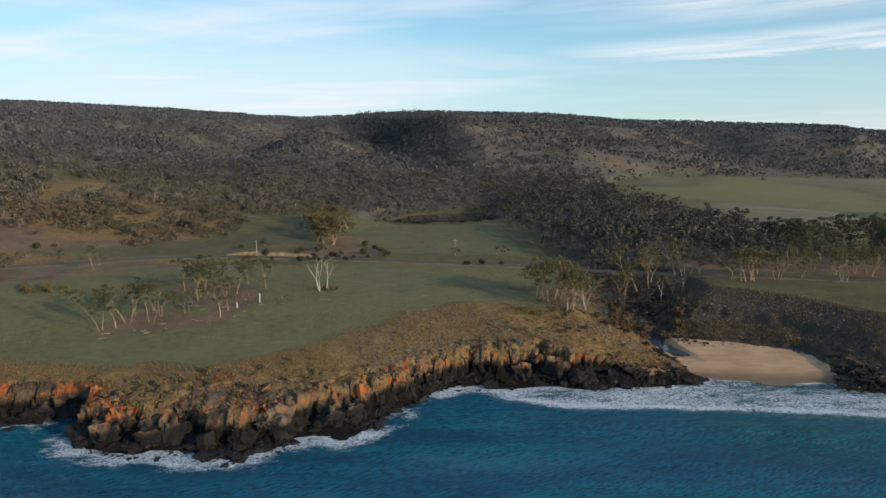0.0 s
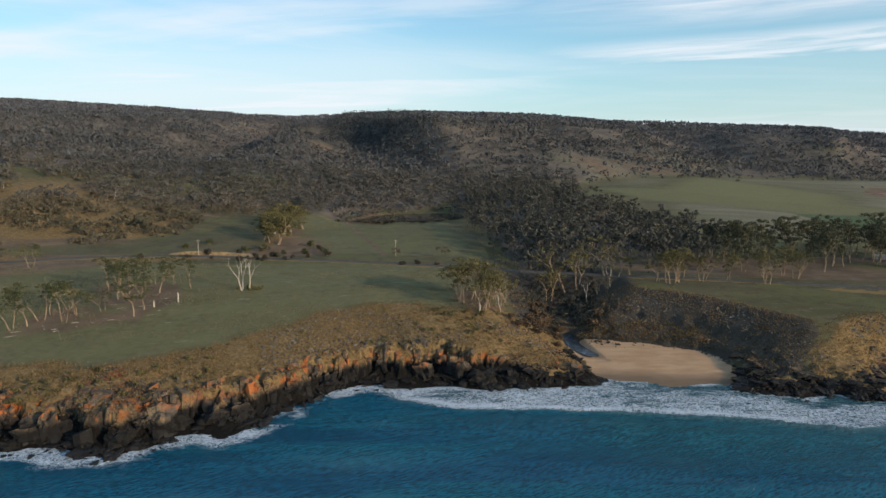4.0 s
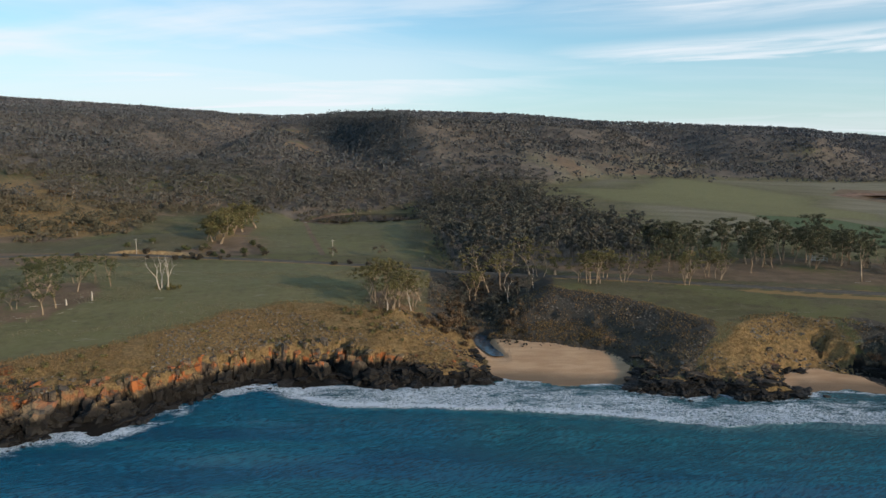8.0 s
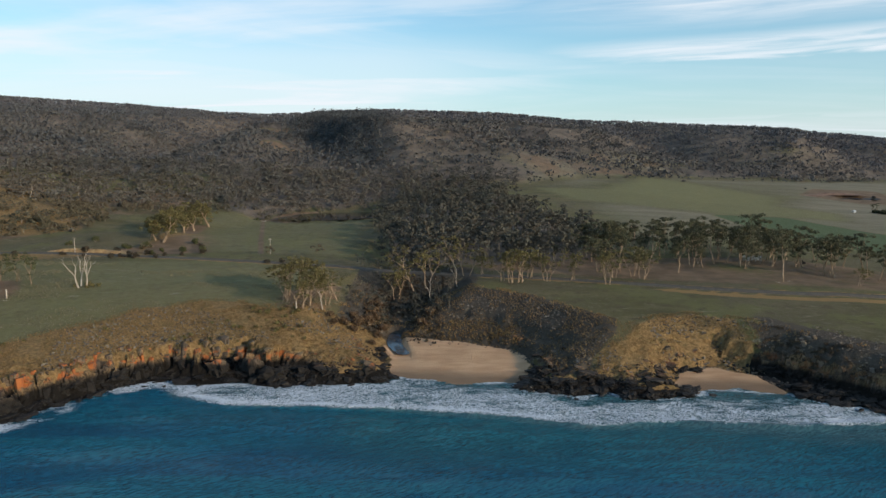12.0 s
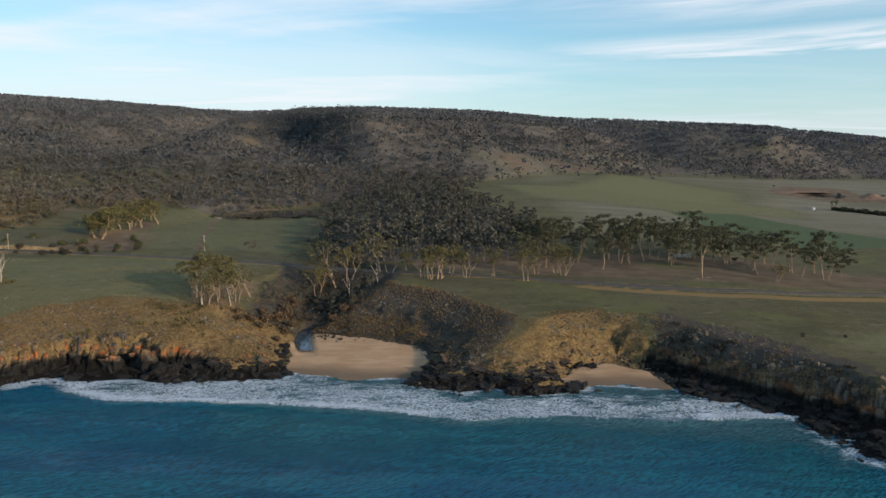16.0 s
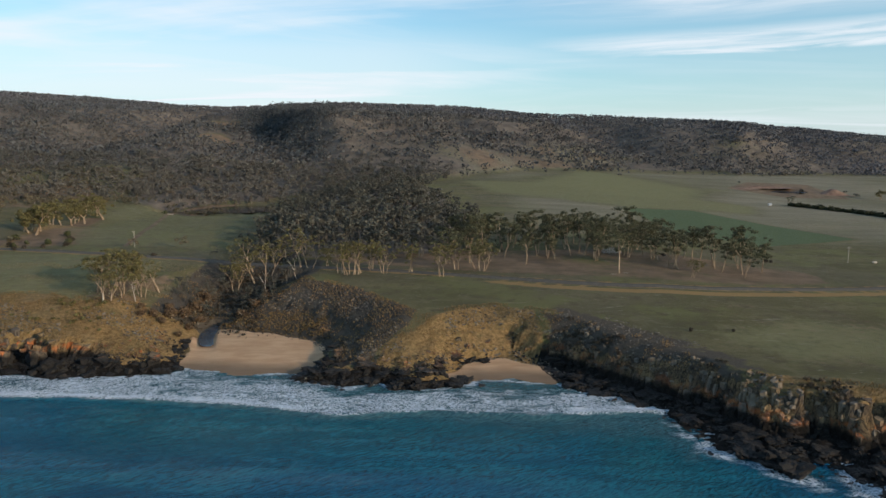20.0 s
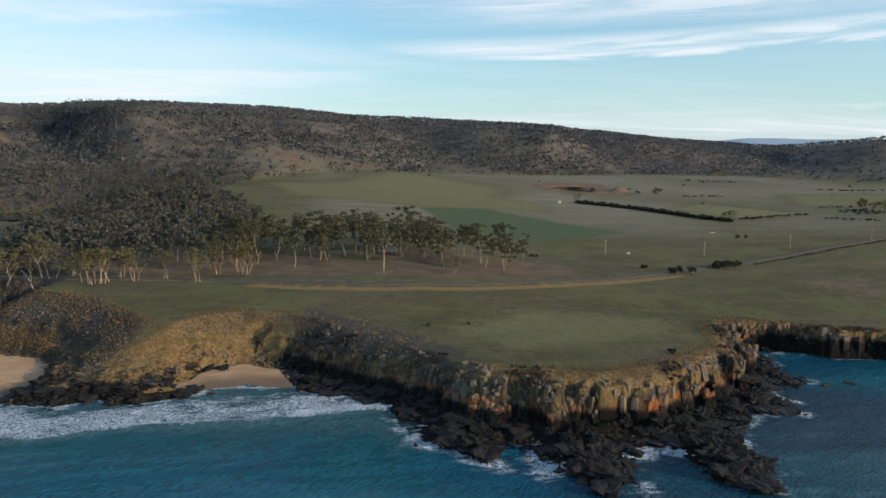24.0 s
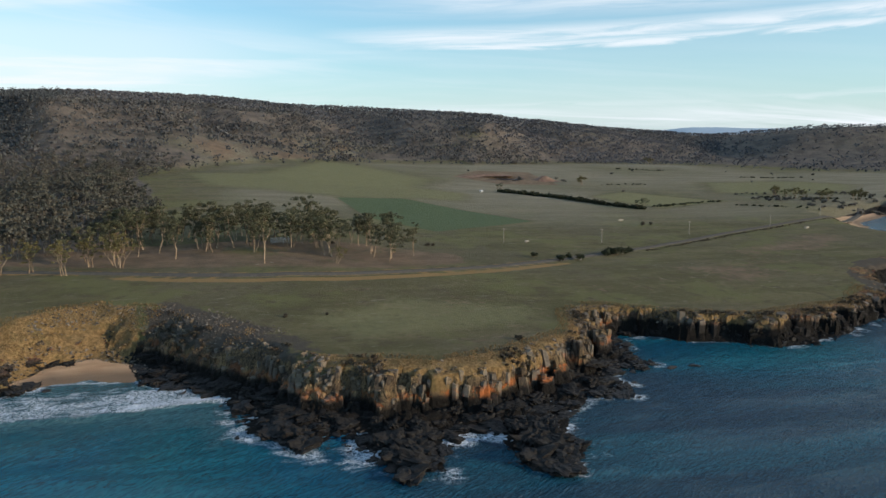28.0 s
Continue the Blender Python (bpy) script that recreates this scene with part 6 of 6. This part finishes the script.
# dark scrub over the shaded bank and in the gully; the hollow's shade is put into its leaves
HOLLOW = [(104, 206), (116, 190), (132, 194), (136, 222), (122, 240), (106, 228)]
BANK = [(74, 221), (94, 217), (108, 212), (112, 203), (115, 192), (124, 191), (133, 203), (135, 211), (127, 221), (117, 233), (101, 249), (85, 262), (75, 256), (72, 235)]
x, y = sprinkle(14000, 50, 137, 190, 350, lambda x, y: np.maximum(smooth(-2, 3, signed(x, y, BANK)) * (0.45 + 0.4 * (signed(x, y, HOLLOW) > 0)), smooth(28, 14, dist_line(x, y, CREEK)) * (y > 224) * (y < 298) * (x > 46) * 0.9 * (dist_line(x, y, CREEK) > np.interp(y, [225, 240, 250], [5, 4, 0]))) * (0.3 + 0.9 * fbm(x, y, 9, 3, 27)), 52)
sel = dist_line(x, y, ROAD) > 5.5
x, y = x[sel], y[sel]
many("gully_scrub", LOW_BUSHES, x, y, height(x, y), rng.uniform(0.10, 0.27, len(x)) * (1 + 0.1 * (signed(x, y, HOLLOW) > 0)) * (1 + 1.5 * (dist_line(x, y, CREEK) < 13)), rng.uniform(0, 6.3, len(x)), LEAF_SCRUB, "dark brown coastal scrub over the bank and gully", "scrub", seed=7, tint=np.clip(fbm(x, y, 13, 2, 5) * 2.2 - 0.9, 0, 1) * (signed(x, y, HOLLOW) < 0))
x, y, h = scatter(174, 430, 130, 222, 800, lambda x, y, s: s["slope"] & (s["h"] > 3.0) & (s["sand"] < 0.05) & (fbm(x, y, 12, 3, 9) > np.interp(x, [175, 212, 225], [0.50, 0.54, 0.62])), 0.9, 53)
many("cliff_scrub", BUSHES, x, y, h, rng.uniform(0.4, 1.0, len(x)), rng.uniform(0, 6.3, len(x)), LEAF_SCRUB, "low dark scrub clinging to the cliff slope", "scrub", seed=8)
x, y, h = scatter(-120, 72, 150, 232, 120, lambda x, y, s: s["slope"] & (s["u"] > s["k"] + 0.05) & (fbm(x, y, 18, 3, 19) > 0.5), 1.6, 54)
many("slope_shrubs", BUSHES, x, y, h, rng.uniform(0.4, 1.1, len(x)), rng.uniform(0, 6.3, len(x)), LEAF_GUM, "scattered green and brown shrubs in tussock", "shrubs", seed=9, tint=rng.random(len(x)) * 0.4)
# shrubs of the brown slope on the inland side
x, y = sprinkle(5200, -420, -60, 335, 640, lambda x, y: (signed(x, y, GRASS_STRIP) < 0) * (dist_line(x, y, ROAD) > 9) * np.maximum(0.75 * smooth(-5, 4, np.maximum(signed(x, y, BRUSH_EAST), signed(x, y, BRUSH_WEST))), smooth(0, -8, signed(x, y, SLOPE_OPEN)) * 0.3 + 0.03 * smooth(-17, -23, polar(x, y)[0])) * smooth(0.34, 0.48, fbm(x, y, 20, 3, 88)), 55)
many("slope_bushes", LOW_BUSHES, x, y, height(x, y), rng.uniform(0.7, 2.2, len(x)), rng.uniform(0, 6.3, len(x)), LEAF_SLOPE, "rounded olive-brown bushes on the brown slope", "bushes", seed=10)
# brown reeds along the back of the sand, pale stones over the bank
x, y = sprinkle(2600, 70, 112, 210, 236, lambda x, y: smooth(9, 3, np.abs(signed(x, y, BEACH_A) + 4)) * (signed(x, y, BEACH_A) < -0.6) * (x < 108) * 0.7, 56)
many("bank_reeds", TUFTS, x, y, height(x, y), rng.uniform(0.5, 1.0, len(x)), rng.uniform(0, 6.3, len(x)), TUSSOCK, "brown reeds and rushes behind the sand", "reeds", seed=14, tint=rng.random(len(x)))
x, y = sprinkle(380, 70, 132, 200, 270, lambda x, y: smooth(-1, 2, signed(x, y, BANK)) * (fbm(x, y, 14, 2, 29) > 0.42) * 0.7, 57)
many("bank_stones", RUBBLE_SHAPES, x, y, height(x, y) + 0.15, 0.12 + 0.3 * rng.random(len(x)) ** 2, rng.uniform(0, 6.3, len(x)), STONE, "pale stones scattered over the scrubby bank", "stones", seed=15)

# ---- water inland, posts, yard, hedge ----
WATER = mat_plain("still_water", (0.010, 0.016, 0.018), (0.016, 0.022, 0.024), 0.05, 0.2)
CREEK_WATER = mat_plain("creek_water", (0.05, 0.07, 0.09), (0.08, 0.10, 0.12), 0.06, 0.3)
POST = mat_plain("grey_timber", (0.32, 0.28, 0.22), (0.48, 0.43, 0.36), 0.85, 3.0)
STEEL = mat_plain("galvanised_steel", (0.45, 0.46, 0.47), (0.60, 0.61, 0.62), 0.45, 4.0, 0.6)
WHITE = mat_plain("white_paint", (0.38, 0.38, 0.36), (0.55, 0.54, 0.51), 0.6, 2.0)
SANDY = mat_plain("sandy_cutting", (0.20, 0.125, 0.058), (0.40, 0.275, 0.135), 0.95, 0.5)
RED_EARTH = mat_plain("red_earth", (0.13, 0.080, 0.058), (0.27, 0.175, 0.125), 0.95, 0.15)


def prism(bm, x0, y0, z0, x1, y1, z1):
    m = Matrix.Translation(((x0 + x1) / 2, (y0 + y1) / 2, (z0 + z1) / 2)) @ Matrix.Diagonal((abs(x1 - x0), abs(y1 - y0), abs(z1 - z0), 1))
    bmesh.ops.create_cube(bm, size=1, matrix=m)


def rod(bm, a, b, rad, sides=8, taper=1.0):
    a, b = Vector(a), Vector(b)
    d = b - a
    m = Matrix.Translation((a + b) / 2) @ d.to_track_quat("Z", "Y").to_matrix().to_4x4()
    bmesh.ops.create_cone(bm, cap_ends=True, segments=sides, radius1=rad, radius2=rad * taper, depth=d.length, matrix=m)


def pond(name, ring, level, mat, label, wob=0.6):
    ring = chaikin(ring + ring[:1], 2)[:-1]
    bm = bmesh.new()
    bm.faces.new([bm.verts.new((px, py, level)) for px, py in ring])
    return tagged(new(name, keep(bm, name, mat)), label, "water", kind="structure")


def power_pole(px, py, tall=7.5):
    pole = thing("power_pole", "weathered timber power pole standing in pasture", "pole", "power poles", at=(px, py, float(height(px, py)[0])))
    bm = bmesh.new()
    rod(bm, (0, 0, -0.5), (0, 0, tall), 0.17, 8, 0.7)
    part("post", keep(bm, "post", POST), pole)
    bm = bmesh.new()
    prism(bm, -0.9, -0.06, tall - 0.6, 0.9, 0.06, tall - 0.45)
    part("crossarm", keep(bm, "crossarm", POST), pole)
    return pole


pond("dam_water", [(-39, 507), (-26, 562), (37, 578), (46, 528), (6, 496)], 16.12, WATER, "dark still dam water below the bush")
pond("quarry_pond", [(458, 694), (486, 710), (510, 694), (484, 663)], 19.5, CREEK_WATER, "pale muddy pond in the red pit")
pond("creek", [(70.5, 212), (68.5, 217), (66.5, 222), (65.5, 230), (66.5, 238), (71.5, 239), (72.5, 230), (73, 222), (74, 216), (74, 211)], 1.45, CREEK_WATER, "narrow still creek pool beside the sand")

for px, py in [(-85, 326), (5, 326), (71, 322), (333, 321), (386, 317), (454, 338), (526, 356), (600, 392)]:
    power_pole(px, py)


def rounded_bush(px, py, size, leaf, label, group, seed, name="bush"):
    r = np.random.default_rng(seed)
    b = thing(name, label, "bush", group, at=(px, py, float(height(px, py)[0])))
    c = np.stack([r.normal(0, 0.42, 9), r.normal(0, 0.42, 9), r.uniform(0.35, 1.25, 9)], 1) * size
    v, f = leaf_quads(c, r.uniform(0.45, 0.7, 9) * size, 52, 0.12 * size + 0.08, r, 0.85, 0.1)
    part("crown", mesh_np("crown", v, f, leaf), b)
    stems = joined([tube([(0, 0, -0.3), tuple(e)], [0.09 * size, 0.03 * size], 4) for e in c[:3]])
    part("stem", mesh_np("stem", stems[0], stems[1], BARK_FAR), b)
    return b


k = 0
for px, py, s in [(-88, 321, 1.3), (-76, 316, 1.0), (-81, 329, 1.9), (-63, 314, 1.5), (-60, 316, 1.2), (-58, 322, 1.4), (-52, 313, 1.6), (-51, 324, 1.5), (-43, 313, 1.1), (-40, 316, 1.3), (-34, 321, 1.2), (-33, 344, 1.7),
                  (-26, 326, 1.5), (-68, 331, 1.5), (-56, 316, 1.3), (10, 300, 1.2), (16, 300, 1.4), (24, 299, 1.2), (-108, 318, 1.3)]:
    rounded_bush(px, py, s, LEAF_SCRUB, "dark roadside shrub on the cutting", "roadside shrubs", 500 + k)
    k += 1
for px, py, s in [(50, 219, 1.3), (53, 222, 1.7), (56, 220, 1.5), (57, 226, 2.1), (60, 231, 2.3), (61, 238, 2.2), (55, 230, 1.6), (59, 244, 2.0), (63, 224, 1.4), (64, 230, 1.9), (48, 224, 1.2), (60, 250, 2.2), (80, 243, 1.8), (78, 236, 1.6), (83, 248, 1.9), (62, 217, 1.1)]:
    rounded_bush(px, py, s, LEAF_BROWN, "rounded brown coastal shrub above the creek", "shrubs above the creek", 700 + k)
    k += 1
for px, py, s in [(-209, 489, 3.2), (-205, 492, 2.6), (-178, 500, 2.8), (-162, 489, 2.4), (-186, 545, 2.6)]:
    rounded_bush(px, py, s, LEAF_BROWN, "orange-brown bush on the scrubby hillside", "brown hillside bushes", 760 + k)
    k += 1
for px, py, s in [(329, 276, 1.5), (337, 265, 1.9), (344, 271, 1.7), (347, 266, 2.0), (366, 277, 2.2), (370, 279, 2.1), (374, 281, 2.3), (378, 283, 2.1), (382, 286, 2.2), (372, 284, 2.0)]:
    rounded_bush(px, py, s, LEAF_DARK, "dense round dark green shrub beside the road", "round shrubs by the road", 540 + k)
    k += 1
for px, py, s in [(-142, 244, 1.5), (-139, 247, 1.2), (-136, 245, 1.4), (-140, 252, 1.6), (-133, 249, 1.1), (-146, 249, 1.7)]:
    rounded_bush(px, py, s, LEAF_GUM, "low bright green shrub beside the road", "green shrubs by the road", 620 + k)
    k += 1
for px, py, s in [(-41, 247.5, 1.1), (-38.5, 245.5, 0.9), (-44, 245, 0.9), (-37, 247, 0.8), (-40, 244.4, 0.7)]:
    rounded_bush(px, py, s, LEAF_GUM, "low green regrowth round the dead tree", "bushes at the dead tree", 860 + k)
    k += 1
for px, py, s in [(-192, 338, 2.2), (-87.5, 352, 1.9), (-97.8, 346, 1.6), (-167, 341, 1.5), (-38.6, 353, 2.0), (-28.4, 333, 1.9), (-37, 331.5, 1.8), (-48, 323, 1.4), (-59, 343, 1.8), (-66.6, 339, 1.7), (-47.4, 332, 1.3), (-47.5, 508, 1.6)]:
    rounded_bush(px, py, s, LEAF_PASTURE, "small rounded dark olive tree on open grass", "small trees on the slope", 880 + k)
    k += 1
for px, py, s in [(271, 155, 0.95), (214, 190, 0.6), (226, 190, 0.5), (291, 313, 1.0), (294, 314, 0.8), (449, 378, 1.6), (454, 377, 1.3), (247, 318, 1.0)]:
    rounded_bush(px, py, s, LEAF_SCRUB, "low dark shrub standing alone in pasture", "lone shrubs", 560 + k)
    k += 1
# the long hedge of dark conifers, and the far clumps by the beach road
t = np.linspace(0, 1, 70)
hx, hy = np.interp(t, [0, 0.12, 0.45, 0.8, 1], [432, 442, 468, 485, 499]), np.interp(t, [0, 0.12, 0.45, 0.8, 1], [575, 568, 536, 487, 459])
hx, hy = np.repeat(hx, 2) + rng.normal(0, 0.8, 140), np.repeat(hy, 2) + rng.normal(0, 0.8, 140)
many("hedge", BUSHES, hx, hy, height(hx, hy), rng.uniform(2.0, 3.0, 140), rng.uniform(0, 6, 140), LEAF_DARK, "long clipped dark conifer hedge across the fields", "hedge", seed=11)
for px, py, s in [(431, 577, 0.55), (434, 575, 0.6), (497, 462, 0.5), (500, 458, 0.55)]:
    plant([(px, py)], GUMS_TALL, "dark tree rising from the end of the hedge", "hedge end trees", 90 + int(px), s, s + 0.02)
fx, fy = sprinkle(190, 640, 760, 430, 560, lambda x, y: 0.9 * (fbm(x, y, 25, 2, 7) > 0.56), 61)
many("coast_bushes", BUSHES, fx, fy, height(fx, fy), rng.uniform(1.3, 2.8, len(fx)), rng.uniform(0, 6, len(fx)), LEAF_FAR, "dark bushes along the coast near the far beach", "bushes", seed=12)
# low hedges and rough strips between the far fields
hx, hy = [], []
for (ax, ay), (bx, by), count in (((513, 468), (600, 497), 46), ((590, 470), (640, 430), 20), ((800, 720), (880, 705), 34), ((700, 842), (760, 815), 26), ((560, 640), (620, 640), 12), ((655, 520), (735, 470), 34)):
    t = rng.uniform(0, 1, count)
    hx += list(ax + (bx - ax) * t + rng.normal(0, 1.5, count))
    hy += list(ay + (by - ay) * t + rng.normal(0, 1.5, count))
hx, hy = np.array(hx), np.array(hy)
many("field_hedge", BUSHES, hx, hy, height(hx, hy), rng.uniform(0.7, 1.7, len(hx)), rng.uniform(0, 6, len(hx)), LEAF_DARK, "low dark broken hedge rows between fields", "hedge", seed=17)
plant([(683, 530), (676, 508), (679, 500), (682, 492), (688, 482), (720, 479), (693, 478), (834, 974), (838, 970), (547, 643), (716, 470)], GUMS_LEAFY[:2], "dark field tree beside the far hedge rows", "far field trees", 71, 0.75, 1.05, "field_tree", "tree")
t = rng.uniform(0, 1, 420)
vx = 395 + 240 * t
vy = np.interp(vx, [p[0] for p in ROAD], [p[1] for p in ROAD]) - 6.5 + rng.normal(0, 0.8, 420)
many("verge_scrub", LOW_BUSHES, vx, vy, height(vx, vy), rng.uniform(0.18, 0.5, 420), rng.uniform(0, 6, 420), LEAF_SCRUB, "low dark scrub along the roadside drain", "scrub", seed=18)
# scattered field trees far off
fx, fy = sprinkle(700, 250, 1000, 560, 1150, lambda x, y: 0.035 * (polar(x, y)[1] < np.interp(polar(x, y)[0], HILLS_AZ, HILL_FOOT)) + 0.35 * (np.abs(fbm(x, y, 120, 2, 71) - 0.5) < 0.008), 62)
many("field_bushes", BUSHES, fx, fy, height(fx, fy), rng.uniform(1.2, 2.8, len(fx)), rng.uniform(0, 6, len(fx)), LEAF_FAR, "small dark bushes along field edges", "bushes", seed=13)


def log_at(px, py, length, turn, rad=0.08):
    ob = thing("fallen_log", "bleached fallen branch lying on the grass", "log", "fallen branches", at=(px, py, float(height(px, py)[0]) + rad))
    d = np.array((math.cos(turn), math.sin(turn), 0.02))
    n = np.array((-d[1], d[0], 0))
    pts = [d * length * (a - 0.5) + n * b for a, b in ((0, 0), (0.3, 0.15), (0.65, -0.1), (1, 0.2))]
    a = tube(pts, [rad, rad * 0.9, rad * 0.7, rad * 0.3], 6)
    part("bole", mesh_np("bole", a[0], a[1], BARK_DEAD, True), ob)
    b = tube([pts[2], pts[2] + n * length * 0.2 + (0, 0, 0.3)], [rad * 0.5, rad * 0.2], 5)
    part("branch", mesh_np("branch", b[0], b[1], BARK_DEAD, True), ob)


r = np.random.default_rng(8)
for px, py in [(-86, 207), (-82, 209), (-91, 206), (-98, 204), (-77, 215), (-74, 214), (-70, 213), (-65, 217), (-64, 229), (-59, 228), (-75, 225), (-80, 228), (210, 263), (216, 266), (36, 216), (-66, 234), (-88, 204), (-93, 209), (-84, 213), (-79, 211), (-73, 219), (-69, 228), (-62, 222), (-96, 201)]:
    log_at(px + r.normal(0, 0.8), py + r.normal(0, 0.8), r.uniform(0.8, 4.2), r.uniform(-1.3, 1.3), r.uniform(0.05, 0.1))


def stump(px, py, tall, label):
    ob = thing("tree_stump", label, "stump", "broken stumps", at=(px, py, float(height(px, py)[0])))
    a = tube([(0, 0, -0.3), (0.05, 0, tall * 0.5), (0.0, 0.06, tall)], [0.30, 0.24, 0.16], 7)
    part("bole", mesh_np("bole", a[0], a[1], BARK_DEAD, True), ob)
    b = tube([(0, 0, tall * 0.6), (0.5, 0.1, tall * 0.8)], [0.12, 0.05], 5)
    part("branch", mesh_np("branch", b[0], b[1], BARK_DEAD, True), ob)


stump(-60, 231, 3.2, "tall bleached broken stump on the pasture")
stump(38, 220, 3.0, "pale broken trunk above the gully edge")
stump(-66, 226, 2.0, "short bleached broken stump among gums")


def stock_yard(px, py):
    """An open steel frame with rails, eight metres long."""
    yard = thing("stock_yard", "white open steel rail frame under the gums", "yard", at=(px, py, float(height(px, py)[0])))
    for x0 in (-4, -1.4, 1.4, 4):
        for y0 in (-1.6, 1.6):
            bm = bmesh.new()
            rod(bm, (x0, y0, -0.3), (x0, y0, 2.3), 0.07, 6)
            part("post", keep(bm, "post", WHITE), yard)
    for y0 in (-1.6, 1.6):
        for z0 in (0.6, 1.2, 1.8, 2.3):
            bm = bmesh.new()
            prism(bm, -4.1, y0 - 0.05, z0 - 0.06, 4.1, y0 + 0.05, z0 + 0.06)
            part("rail", keep(bm, "rail", STEEL), yard)


stock_yard(223, 318)


def earth_mound(px, py, w, d, tall, label):
    n = 28
    gx, gy = np.meshgrid(np.linspace(-1, 1, n), np.linspace(-1, 1, n))
    rad = np.hypot(gx, gy) * (1 + 0.25 * (fbm(gx * 10 + px, gy * 10, 4, 3, 3) - 0.5))
    z = tall * smooth(1.0, 0.15, rad) * (0.75 + 0.5 * fbm(gx * 10, gy * 10 + px, 3, 3, 5)) - 0.4
    v = np.stack([gx.ravel() * w, gy.ravel() * d, z.ravel()], 1)
    ob = thing("earth_mound", label, "earth mound", "pit spoil heaps", at=(px, py, float(height(px, py)[0])), data=mesh_np("earth_mound", v, grid_faces(n, n), RED_EARTH, True))


earth_mound(520, 676, 16, 12, 5.0, "bare red earth heap beside the pit")
earth_mound(470, 715, 30, 9, 2.2, "long pale red bank of dug earth")
earth_mound(440, 690, 16, 8, 1.6, "low red earth bank at the pit edge")


def road_cutting(ax, bx, tall):
    """The bare sandy face where the road is cut into the rise."""
    n, cross = 48, [(4.6, -0.4), (5.0, 0.1), (5.5, 0.5), (6.0, 0.8), (6.6, 1.0), (9.0, 0.75), (16.0, -0.5)]
    t = np.linspace(0, 1, n)
    px = ax + (bx - ax) * t
    py = np.interp(px, [p[0] for p in ROAD], [p[1] for p in ROAD])
    dx, dy = np.gradient(px), np.gradient(py)
    size = np.hypot(dx, dy)
    rise = tall * smooth(0, 0.25, t) * smooth(1, 0.7, t) * (0.65 + 0.7 * vnoise(px, px * 0, 4.5, 12))
    rows = []
    for off, up in cross:
        o = off + 0.9 * (vnoise(px, px * 0 + off * 7, 2.2, 14) - 0.5)
        gx, gy = px - dy / size * o, py + dx / size * o
        rows.append(np.stack([gx, gy, height(gx, gy) + np.where(up > 0, up * rise, up) - 0.05], 1))
    tagged(new("road_cutting", mesh_np("road_cutting", np.concatenate(rows), grid_faces(n, len(cross)), SANDY, True)), "bare sandy yellow cutting beside the road", "earth bank", kind="structure")


road_cutting(-101, -60, 1.35)


def shed(px, py, w, d, h, turn, label):
    ob = thing("farm_shed", label, "shed", "small farm buildings", at=(px, py, float(height(px, py)[0])))
    ob.rotation_euler = (0, 0, turn)
    bm = bmesh.new()
    prism(bm, -w / 2, -d / 2, -0.2, w / 2, d / 2, h)
    bmesh.ops.bevel(bm, geom=bm.edges[:], offset=0.05, segments=1, affect="EDGES")
    part("wall", keep(bm, "wall", WHITE if h > 0.8 else POST), ob)
    if h < 0.8:
        return
    bm = bmesh.new()
    vs = [bm.verts.new(p) for p in ((-w / 2 - 0.3, -d / 2 - 0.3, h), (w / 2 + 0.3, -d / 2 - 0.3, h), (w / 2 + 0.3, 0, h + 0.9), (-w / 2 - 0.3, 0, h + 0.9), (-w / 2 - 0.3, d / 2 + 0.3, h), (w / 2 + 0.3, d / 2 + 0.3, h))]
    bm.faces.new((vs[0], vs[1], vs[2], vs[3]))
    bm.faces.new((vs[3], vs[2], vs[5], vs[4]))
    bm.faces.new((vs[0], vs[3], vs[4]))
    bm.faces.new((vs[1], vs[5], vs[2]))
    part("roof", keep(bm, "roof", STEEL), ob)


shed(414, 575, 2.4, 1.6, 1.0, 0.3, "small white shed at the field edge")
shed(-42, 503, 4, 2, 0.7, 0.2, "small pale shed beside the dam")
shed(541, 342, 5, 1.5, 0.7, 0.5, "low white tank shed near the road")
shed(346, 322, 2, 1, 0.7, 0.1, "low pale stock trough in the field")
shed(449, 404, 4, 0.7, 0.5, 0.1, "long white feed trough in the field")


def far_range():
    """Mountains beyond the plain, with haze put in as a pale blue base colour."""
    az = np.radians(np.linspace(20, 70, 160))
    top = 92 + 48 * fbm(np.arange(160.0), np.zeros(160), 38, 4, 3) * np.interp(np.degrees(az), [20, 33, 37, 41, 46, 70], [0.5, 0.9, 1.35, 1.1, 0.8, 1.0])
    rows = [np.stack([100 + d * np.sin(az), d * np.cos(az), z], 1) for d, z in ((3900, top * 0 + 5), (4250, top * 0.75), (4500, top), (4700, top * 0.4))]
    n = Nodes("haze_blue_range", 1.0, 0.0)
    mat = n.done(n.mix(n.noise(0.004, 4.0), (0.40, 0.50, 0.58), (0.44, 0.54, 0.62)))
    tagged(new("far_range", mesh_np("far_range", np.concatenate(rows), grid_faces(160, 4), mat, True)), "far horizon mountains in a pale haze-blue colour", "mountains", kind="structure")


far_range()
